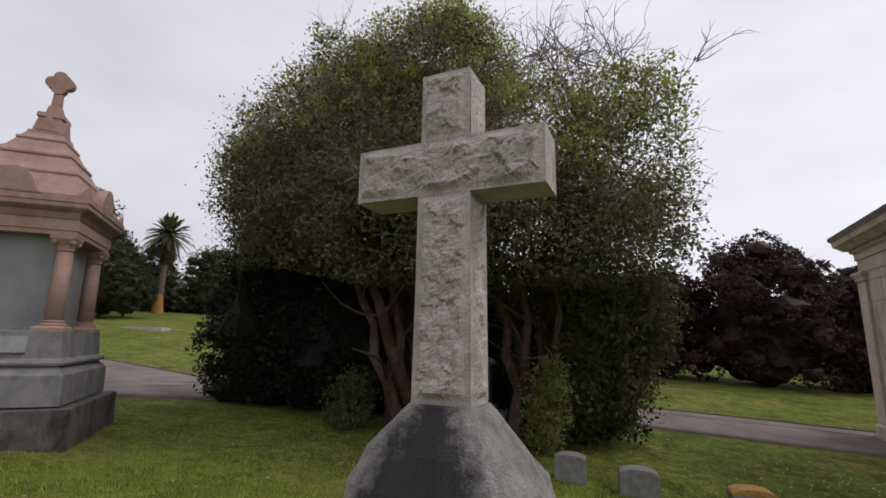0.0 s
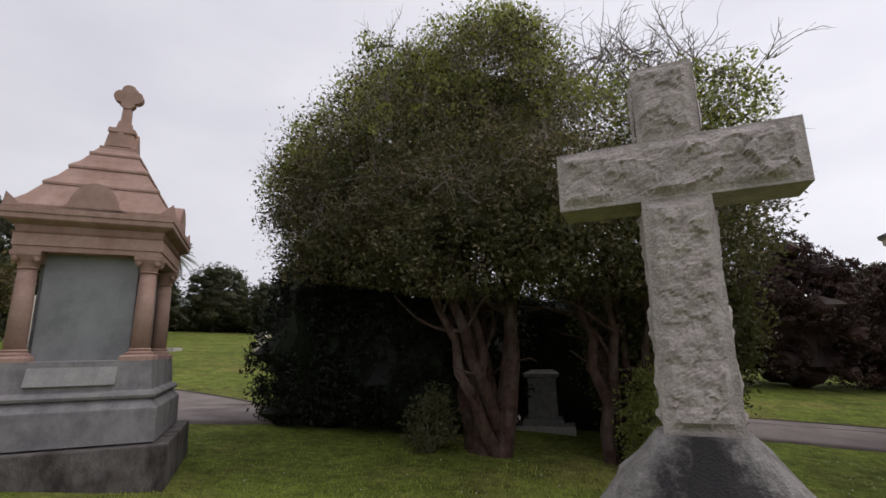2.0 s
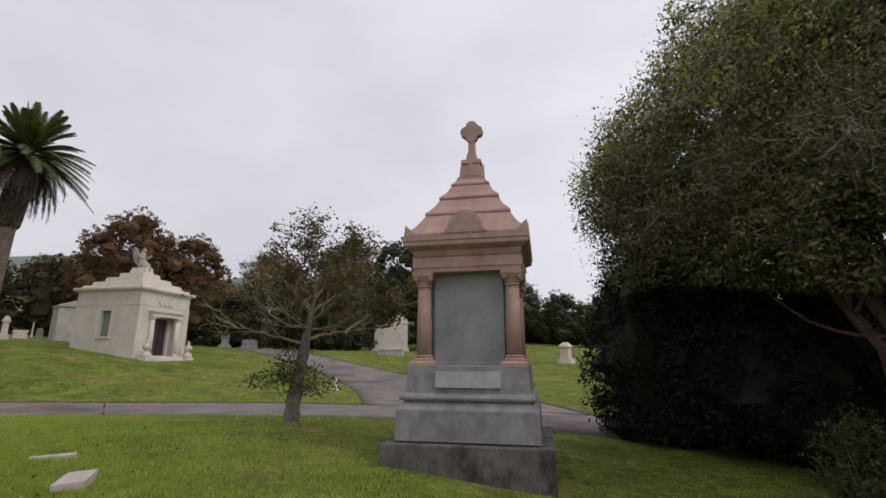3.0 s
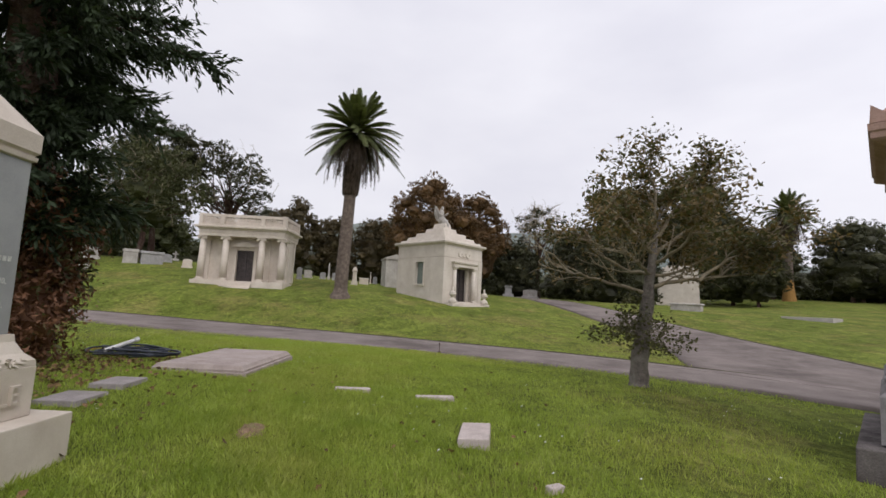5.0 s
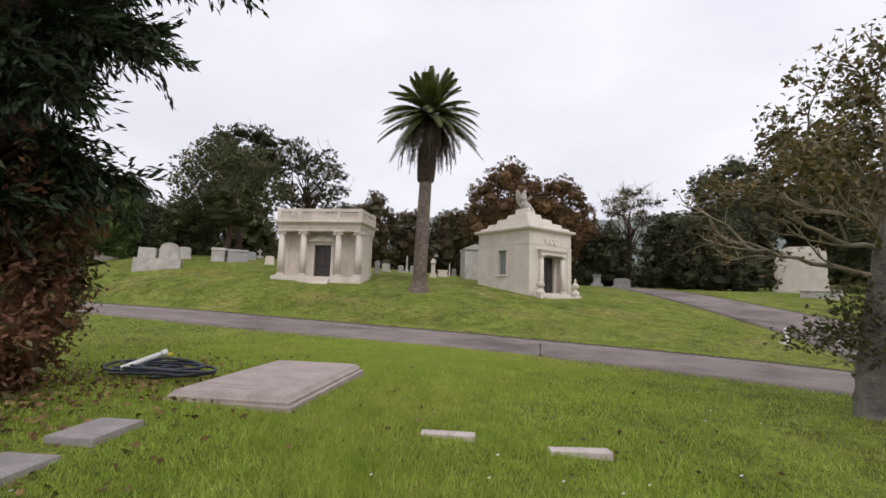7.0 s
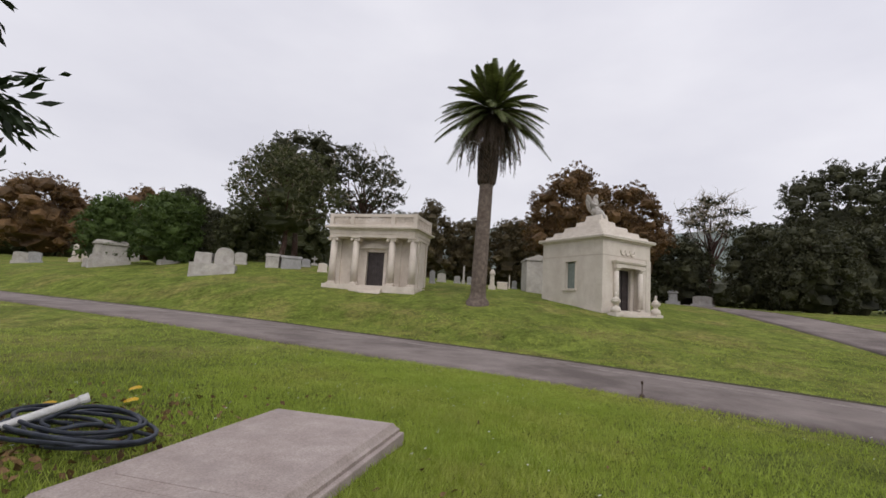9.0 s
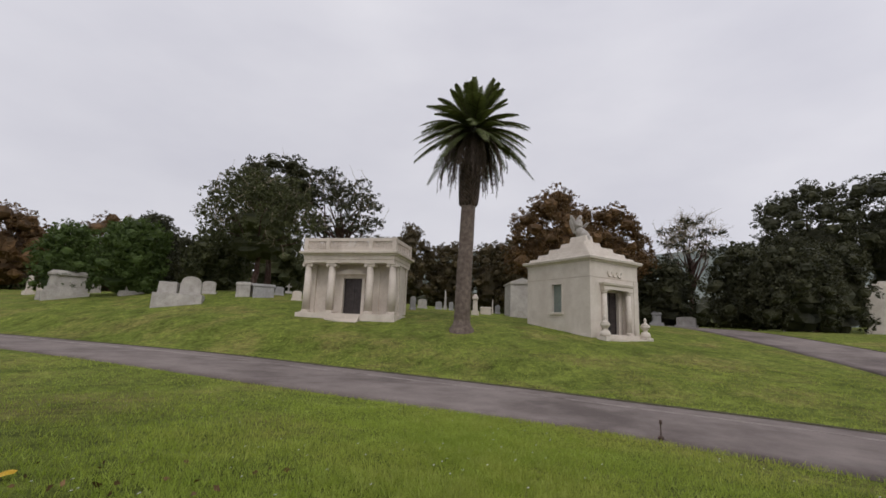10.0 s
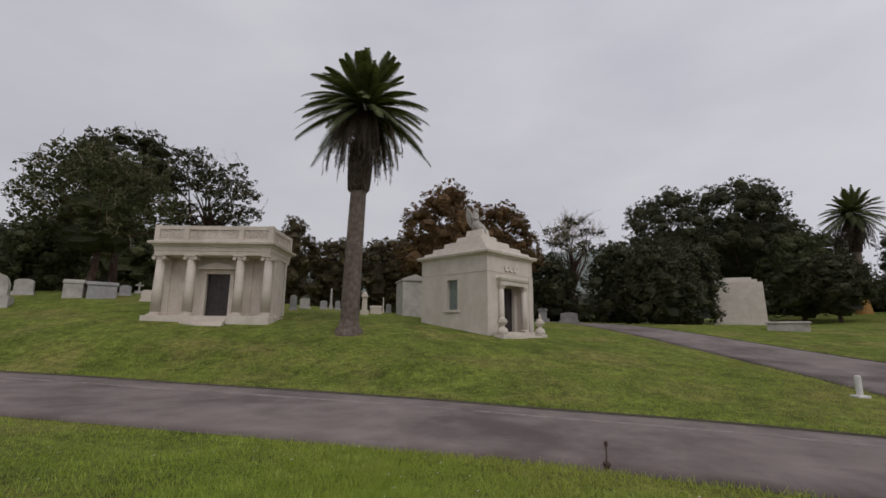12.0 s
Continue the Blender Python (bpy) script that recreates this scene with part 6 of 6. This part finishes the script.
headstone(-0.32, 8.3, 0.56, 0.42, 0.30, 8, M_GRAVE_D, "small rounded dark grey headstone", 1)
headstone(1.18, 8.45, 0.56, 0.42, 0.30, 8, M_GRAVE_D, "small rounded headstone topped with orange lichen", 2, M_LICHEN)
headstone(-1.35, 8.35, 0.50, 0.42, 0.30, 8, M_GRAVE_D, "small low rounded grey headstone by the cross", 3)


def build_under_tree():
    x, y = -4.75, 13.3
    t = thing("pedestal_monument", pose(x, y, gz(x, y), 0, 0, 10), "dark stone pedestal monument beneath the tree", "monument")
    part("base", block(-0.75, 0.85, -0.55, 0.55, -0.3, 0.16, 0.02, 0.015), M_GRAVE, t, "pale stepped base")
    part("step", block(-0.55, 0.55, -0.46, 0.46, 0.16, 0.34, 0.02, 0.015), M_GRAVE_D, t)
    part("die", block(-0.40, 0.40, -0.34, 0.34, 0.34, 1.40, 0.02, 0.015), M_GRAVE_D, t)
    part("cap", moulded(bmesh.new(), -0.40, 0.40, -0.34, 0.34, [(0.0, 1.40), (0.08, 1.45), (0.08, 1.53), (-0.1, 1.62)]), M_GRAVE_D, t)


build_under_tree()

# ---- hose and pipe ----


def build_hose():
    rng = np.random.default_rng(8)
    x, y = -13.1, -6.55
    t = thing("garden_hose", pose(x, y, gz(x, y)), "coiled dark blue garden hose lying on the grass", "hose")
    bm = bmesh.new()
    line = []
    for k in range(190):
        a = 2 * math.pi * k / 27
        r = 0.46 + 0.13 * math.sin(k * 0.097) + 0.06 * math.sin(k * 0.37)
        line.append(Vector((r * 0.62 * math.cos(a) + 0.09 * math.sin(k * 0.061), r * 1.05 * math.sin(a) + 0.16 * math.sin(k * 0.043 + 1), 0.04 + 0.014 * k / 27 + 0.05 * max(0.0, math.sin(k * 0.29)))))
    tube(bm, line, [0.016] * 190, 6)
    part("coil", bm, M_HOSE, t, "", True)
    p = new("white_pipe", None)
    p.matrix_basis = pose(x, y, gz(x, y))
    tagged(p, "white plastic pipe resting across the coiled hose", "pipe")
    bm = bmesh.new()
    tube(bm, [Vector((0.31, -0.24, 0.13)), Vector((-0.06, -0.02, 0.27))], [0.03, 0.03], 10)
    part("tube", bm, M_WHITE, p, "", True)
    bm = bmesh.new()
    tube(bm, [Vector((-0.06, -0.02, 0.27)), Vector((-0.11, 0.01, 0.289))], [0.038, 0.038], 10)
    part("collar", bm, M_WHITE, p)


build_hose()

# ---- water standpipe and post ----


def build_tap(x, y):
    t = thing("standpipe", pose(x, y, gz(x, y)), "thin rusty water standpipe at the road edge", "standpipe")
    part("pipe", lathe(bmesh.new(), [(0.011, -0.2), (0.011, 0.29)], 8), M_BARK, t)
    part("valve", block(-0.02, 0.02, -0.025, 0.025, 0.24, 0.31, 0.005, 0.006), M_BARK, t)
    part("foot", lathe(bmesh.new(), [(0.05, -0.05), (0.05, 0.03), (0.02, 0.05)], 10), M_BARK, t)


build_tap(-20.8, -1.45)


def build_post(x, y):
    t = thing("kerb_post", pose(x, y, gz(x, y)), "short white marker post on a square foot", "post")
    part("shaft", lathe(bmesh.new(), [(0.08, -0.2), (0.08, 0.55), (0.06, 0.6)], 12), M_WHITE, t)
    part("foot", block(-0.17, 0.17, -0.17, 0.17, -0.2, 0.06, 0, 0.02), M_WHITE, t)


build_post(-27.4, 8.1)

# ---- graves on the far lawns ----
SPIN = random.Random(12)


def grave(kind, x, y, w, h):
    z = gz(x, y) - 0.04
    face = math.degrees(math.atan2(y + 4, x + 12)) + 90 + SPIN.uniform(-14, 14)
    m = pose(x, y, z, 0, 0, face)
    mat = SPIN.choice((M_SILL, M_GRAVE, M_GRAVE, M_LIME))
    b = w / 2
    d = min(0.7, max(0.22, w * 0.3))
    if kind == "stele":
        t = thing("headstone", m, "weathered upright headstone on a low base on the far lawn", "headstone", "far headstones")
        part("base", block(-b, b, -d * 0.8, d * 0.8, -0.3, h * 0.22, 0.01, 0.015), mat, t)
        arc = [(-b * 0.84, h * 0.22), (b * 0.84, h * 0.22)] + [(b * 0.84 * math.cos(a), h * 0.84 + h * 0.16 * math.sin(a)) for a in np.linspace(0, math.pi, 9)]
        part("stone", extrude_outline(bmesh.new(), arc, -d * 0.5, d * 0.5), mat, t)
    elif kind == "cross":
        t = thing("stone_cross", m, "small weathered stone cross on the far lawn", "grave cross")
        part("base", block(-b, b, -b, b, -0.3, h * 0.25, 0.05, 0.015), mat, t)
        e = h * 0.07
        part("cross", extrude_outline(bmesh.new(), [(-e, h * 0.25), (e, h * 0.25), (e, h * 0.66), (b * 0.8, h * 0.66), (b * 0.8, h * 0.8), (e, h * 0.8), (e, h), (-e, h), (-e, h * 0.8), (-b * 0.8, h * 0.8), (-b * 0.8, h * 0.66), (-e, h * 0.66)], -e, e), mat, t)
    elif kind == "column":
        t = thing("obelisk", m, "slender pale stone obelisk among distant graves", "obelisk")
        part("base", block(-b, b, -b, b, -0.3, h * 0.2, 0.01, 0.015), mat, t)
        part("shaft", moulded(bmesh.new(), -b * 0.6, b * 0.6, -b * 0.6, b * 0.6, [(0.0, h * 0.2), (-b * 0.2, h * 0.93), (-b * 0.59, h)]), mat, t)
    elif kind == "sarcophagus":
        t = thing("sarcophagus", m, "large pale stone sarcophagus on stepped base on the slope", "sarcophagus")
        part("base", block(-b, b, -d * 1.3, d * 1.3, -0.5, h * 0.24, 0.02, 0.02), mat, t)
        part("step", block(-b * 0.9, b * 0.9, -d * 1.1, d * 1.1, h * 0.24, h * 0.40, 0.03, 0.02), mat, t)
        part("chest", block(-b * 0.78, b * 0.78, -d * 0.95, d * 0.95, h * 0.40, h * 0.80, 0.02, 0.02), mat, t)
        part("lid", moulded(bmesh.new(), -b * 0.78, b * 0.78, -d * 0.95, d * 0.95, [(0.0, h * 0.80), (0.12, h * 0.83), (0.12, h * 0.90), (-0.15, h)]), mat, t)
        part("front_block", block(b * 0.3, b * 1.15, -d * 2.1, -d * 1.31, -0.4, h * 0.26, 0.02, 0.02), mat, t)
    elif kind == "tomb":
        t = thing("family_plot_tomb", m, "pale stepped family tomb with scrolled headpiece", "tomb")
        part("base", block(-b, b, -0.8, 0.8, -0.6, h * 0.36, 0.02, 0.02), mat, t)
        arc = [(-b * 0.88, h * 0.36), (-b * 0.02, h * 0.36), (-b * 0.02, h * 0.72)] + [(-b * 0.45 + b * 0.38 * math.cos(a), h * 0.80 + h * 0.2 * math.sin(a)) for a in np.linspace(0, math.pi, 10)] + [(-b * 0.88, h * 0.72)]
        part("headpiece", extrude_outline(bmesh.new(), arc, -0.35, 0.35), mat, t)
        part("side_block", block(b * 0.08, b * 0.85, -0.45, 0.45, h * 0.36, h * 0.76, 0.04, 0.03), mat, t)
    elif kind == "pedestal":
        t = thing("pedestal_monument", m, "weathered pedestal monument with moulded cap", "monument")
        part("base", block(-b, b, -b * 0.8, b * 0.8, -0.4, h * 0.22, 0.02, 0.02), mat, t)
        part("die", block(-b * 0.62, b * 0.62, -b * 0.5, b * 0.5, h * 0.22, h * 0.72, 0.03, 0.015), mat, t)
        part("cap", moulded(bmesh.new(), -b * 0.6, b * 0.6, -b * 0.5, b * 0.5, [(0.0, h * 0.72), (b * 0.14, h * 0.76), (b * 0.14, h * 0.82), (-b * 0.3, h)]), mat, t)
    elif kind == "chest":
        t = thing("chest_tomb", m, "low pale chest tomb with overhanging lid", "tomb")
        part("body", block(-b * 0.92, b * 0.92, -d, d, -0.3, h * 0.8, 0.02, 0.015), mat, t)
        part("lid", block(-b, b, -d * 1.1, d * 1.1, h * 0.8, h, 0.04, 0.02), mat, t)
    elif kind == "vault":
        t = thing("vault", m, "small pale gabled burial vault behind the mausoleum", "vault")
        part("wall", block(-b, b, -1.2, 1.2, -0.5, h * 0.84, 0, 0.02), mat, t)
        part("roof", extrude_outline(bmesh.new(), [(-b * 1.1, h * 0.84), (b * 1.1, h * 0.84), (b * 1.1, h * 0.88), (0, h), (-b * 1.1, h * 0.88)], -1.3, 1.3), mat, t)
    else:
        t = new("ledger_stone", mesh_of("ledger_stone", block(-b, b, -0.9, 0.9, -0.2, 0.22, 0.03, 0.02), M_GRAVE))
        t.matrix_basis = m
        tagged(t, "low pale ledger stone lying in the lawn", "grave slab")


grave("stele", -44.1, -55.5, 1.38, 1.16)
grave("stele", -45.0, -54.9, 1.35, 1.12)
grave("column", -47.6, -53.1, 0.88, 1.94)
grave("stele", -48.3, -52.6, 0.77, 1.25)
grave("sarcophagus", -43.6, -43.6, 3.2, 2.35)
grave("stele", -50.9, -48.9, 0.98, 1.35)
grave("pedestal", -44.3, -37.6, 1.65, 1.55)
grave("tomb", -39.7, -28.7, 3.1, 2.0)
grave("stele", -44.2, -30.0, 1.14, 1.04)
grave("chest", -43.9, -26.6, 1.15, 1.15)
grave("chest", -44.5, -25.3, 1.71, 1.02)
grave("stele", -46.8, -25.3, 0.79, 0.74)
grave("cross", -50.2, -26.5, 0.64, 0.91)
grave("stele", -44.1, -22.1, 0.81, 0.76)
grave("stele", -44.2, -12.9, 0.47, 1.02)
grave("stele", -46.5, -12.8, 0.79, 0.75)
grave("column", -47.9, -11.3, 0.29, 1.56)
grave("stele", -47.3, -11.7, 0.56, 0.64)
grave("stele", -47.8, -10.8, 0.41, 0.69)
grave("pedestal", -44.6, -8.4, 0.56, 1.52)
grave("chest", -46.5, -7.9, 0.87, 0.59)
grave("column", -49.3, -7.7, 0.17, 1.20)
grave("stele", -50.3, -7.4, 0.48, 0.75)
grave("vault", -48.7, -5.6, 1.77, 2.95)
grave("chest", -46.3, 20.6, 2.60, 0.63)
grave("stele", -67.0, 20.8, 0.65, 1.10)
grave("pedestal", -63.9, 7.6, 1.39, 1.55)
grave("stele", -63.4, 10.3, 2.07, 1.09)
grave("stele", -73.2, 24.8, 1.58, 1.26)
grave("pedestal", -34.1, 32.4, 1.34, 1.92)
grave("ledger", -40.9, 27.3, 3.38, 0.45)


# ---- litter, flowers and grass ----


def near_path(rng, n, spread):
    """Places scattered beside the walked strip."""
    s = rng.random(n)
    x = np.interp(s, [0, 0.12, 0.4, 0.75, 1], [2.5, -0.5, -6, -13, -21])
    y = np.interp(s, [0, 0.12, 0.4, 0.75, 1], [4.5, 3.0, -1.5, -4.0, -4.5])
    a = rng.uniform(0, 2 * math.pi, n)
    r = np.abs(rng.normal(size=n)) * spread
    return x + np.cos(a) * r, y + np.sin(a) * r


BOXES = [(-13.35, -5.06, 1.22, 0.71), (-8.4, -4.98, 0.58, 0.58), (-10.4, -5.42, 0.34, 0.23), (-11.12, -5.42, 0.33, 0.22), (-10.4, -1.22, 0.37, 0.19), (-12.2, -2.82, 0.1, 0.27), (-12.2, -1.64, 0.1, 0.3), (-1.47, 3.62, 0.75, 0.65), (-10.02, 4.38, 1.5, 1.5)]


def open_lawn(x, y):
    ok = road_gap(x, y) > 0.04
    for cx, cy, a, b in BOXES:
        ok &= (np.abs(x - cx) > a) | (np.abs(y - cy) > b)
    return ok


def build_grass():
    rng = np.random.default_rng(7)
    x, y = near_path(rng, 420000, 3.4)
    ok = open_lawn(x, y)
    x, y = x[ok], y[ok]
    n = len(x)
    z = heights(x, y) - 0.02
    tuft = np.array([noise.noise((a * 2.2, b * 2.2, 3.0)) for a, b in zip(x[::6], y[::6])])
    tuft = np.repeat(tuft, 6)[:n]
    h = rng.uniform(0.035, 0.075, n) * (1 + 0.5 * np.resize(tuft, n))
    a = rng.uniform(0, 2 * math.pi, n)
    w = rng.uniform(0.004, 0.008, n)
    lean = rng.uniform(0.2, 1.0, n) * h
    b = rng.uniform(0, 2 * math.pi, n)
    p0 = np.stack([x - np.cos(a) * w, y - np.sin(a) * w, z], 1)
    p1 = np.stack([x + np.cos(a) * w, y + np.sin(a) * w, z], 1)
    p2 = np.stack([x + np.cos(b) * lean, y + np.sin(b) * lean, z + 0.02 + h], 1)
    # longer blades in clumps along the walk
    m = 260000
    x, y = near_path(rng, m, 2.6)
    lump = np.array([noise.noise((a * 1.1, b * 1.1, 8.0)) + 0.6 * noise.noise((a * 4.5, b * 4.5, 2.0)) for a, b in zip(x, y)])
    ok = open_lawn(x, y) & (lump > 0.02)
    x, y, lump = x[ok], y[ok], lump[ok]
    m = len(x)
    z, h, w = heights(x, y) - 0.02, rng.uniform(0.05, 0.10, m) * (0.8 + 0.8 * np.clip(lump, 0, 0.6)), rng.uniform(0.005, 0.0100, m)
    a = rng.uniform(0, 2 * math.pi, m)
    b = a + math.pi / 2 + rng.normal(size=m) * 0.4
    p0 = np.concatenate([p0, np.stack([x - np.cos(a) * w, y - np.sin(a) * w, z], 1)])
    p1 = np.concatenate([p1, np.stack([x + np.cos(a) * w, y + np.sin(a) * w, z], 1)])
    p2 = np.concatenate([p2, np.stack([x + np.cos(b) * h * 0.9, y + np.sin(b) * h * 0.9, z + 0.02 + h * 0.75], 1)])
    # coarser, sparser tufts on the bank and by the road
    m = 60000
    x, y = rng.uniform(-34, -14, m), rng.uniform(-20, 10, m)
    ok = open_lawn(x, y)
    x, y = x[ok], y[ok]
    m = len(x)
    z, h, w = heights(x, y) - 0.02, rng.uniform(0.03, 0.075, m), rng.uniform(0.005, 0.011, m)
    a, b = rng.uniform(0, 2 * math.pi, m), rng.uniform(0, 2 * math.pi, m)
    p0 = np.concatenate([p0, np.stack([x - np.cos(a) * w, y - np.sin(a) * w, z], 1)])
    p1 = np.concatenate([p1, np.stack([x + np.cos(a) * w, y + np.sin(a) * w, z], 1)])
    p2 = np.concatenate([p2, np.stack([x + np.cos(b) * h * 0.8, y + np.sin(b) * h * 0.8, z + 0.02 + h], 1)])
    g = quads("grass", np.stack([p0, p1, p2], 1), M_BLADE, None, 3)
    tagged(g, "short green mown grass blades", "grass", kind="stuff")


build_grass()


def build_daisies():
    rng = np.random.default_rng(17)
    x = np.concatenate([rng.uniform(-22, 6, 700), rng.normal(4.5, 2.2, 240), rng.normal(-15, 4, 260)])
    y = np.concatenate([rng.uniform(-10, 13, 700), rng.normal(12.5, 1.8, 240), rng.normal(-6, 3, 260)])
    patch = np.array([noise.noise((a * 0.35, b * 0.35, 9.0)) for a, b in zip(x, y)])
    ok = open_lawn(x, y) & (patch > -0.05)
    x, y = x[ok], y[ok]
    z = heights(x, y) + 0.05
    c = np.stack([x, y, z], 1)
    out = []
    for k in range(3):
        a = k * math.pi / 3 + rng.random(len(x))
        r = 0.016
        u = np.stack([np.cos(a) * r, np.sin(a) * r, np.full(len(x), 0.004)], 1)
        v = np.stack([-np.sin(a) * r * 0.5, np.cos(a) * r * 0.5, np.zeros(len(x))], 1)
        out.append(np.stack([c - u, c - v, c + u, c + v], 1))
    tagged(quads("daisies", np.concatenate(out), M_PETAL), "tiny white daisies scattered over the lawn", "flowers", kind="stuff")


build_daisies()


def build_litter():
    rng = np.random.default_rng(27)
    x = np.concatenate([rng.normal(-12.2, 1.1, 900), rng.uniform(-16, -6, 160), rng.normal(-10.5, 1.3, 260)])
    y = np.concatenate([rng.normal(-6.7, 0.7, 900), rng.uniform(-8, 0, 160), rng.normal(-5.7, 0.7, 260)])
    ok = open_lawn(x, y)
    x, y = x[ok], y[ok]
    c = np.stack([x, y, heights(x, y) + 0.045], 1)
    d = rand_dirs(rng, len(x)) * np.array([1, 1, 0.3])
    q = leaf_quads(rng, c, 0.070, 0.042, 0.0, d)
    tagged(quads("fallen_leaves", q, M_DEADLEAF), "brown fallen leaves scattered under the conifer", "leaves", kind="stuff")
    for px, py in ((-14.1, -7.1), (-14.6, -7.6), (-13.6, -7.5)):
        bm = bmesh.new()
        vs = [bm.verts.new((0.06 * math.cos(a) * (1 + 0.3 * math.cos(3 * a)), 0.06 * math.sin(a) * (1 + 0.3 * math.cos(3 * a)), 0.012 * math.cos(2 * a))) for a in np.linspace(0, 2 * math.pi, 12, endpoint=False)]
        mid = bm.verts.new((0, 0, 0.015))
        for i in range(12):
            bm.faces.new((vs[i], vs[(i + 1) % 12], mid))
        o = new("yellow_leaf", mesh_of("yellow_leaf", bm, M_YELLOW))
        o.matrix_basis = pose(px, py, gz(px, py) + 0.055, 12, 8, 40)
        tagged(o, "bright yellow fallen leaf on the grass", "leaf", "yellow leaves")


build_litter()


def build_soil_patch(x, y, r):
    """A low ragged mound of bare earth."""
    rng = random.Random(5)
    bm = bmesh.new()
    rings = []
    for j, (q, h) in enumerate(((1.0, -0.01), (0.8, 0.018), (0.55, 0.032), (0.28, 0.04))):
        ring = []
        for i in range(26):
            a = 2 * math.pi * i / 26
            k = r * q * (1 + 0.35 * noise.noise((math.cos(a) * 1.6, math.sin(a) * 1.6, 4.0)) + 0.12 * rng.random())
            px, py = x + k * math.cos(a), y + 0.7 * k * math.sin(a)
            ring.append(bm.verts.new((px, py, gz(px, py) + h + 0.014 * rng.random() + 0.012)))
        rings.append(ring)
    for a, b in zip(rings, rings[1:]):
        for i in range(26):
            bm.faces.new((a[i], a[(i + 1) % 26], b[(i + 1) % 26], b[i]))
    bm.faces.new(rings[-1])
    tagged(new("soil_patch", mesh_of("soil_patch", bm, M_SOIL, True)), "small bare brown patch of scuffed earth in the grass", "soil")


build_soil_patch(-9.95, -3.4, 0.19)
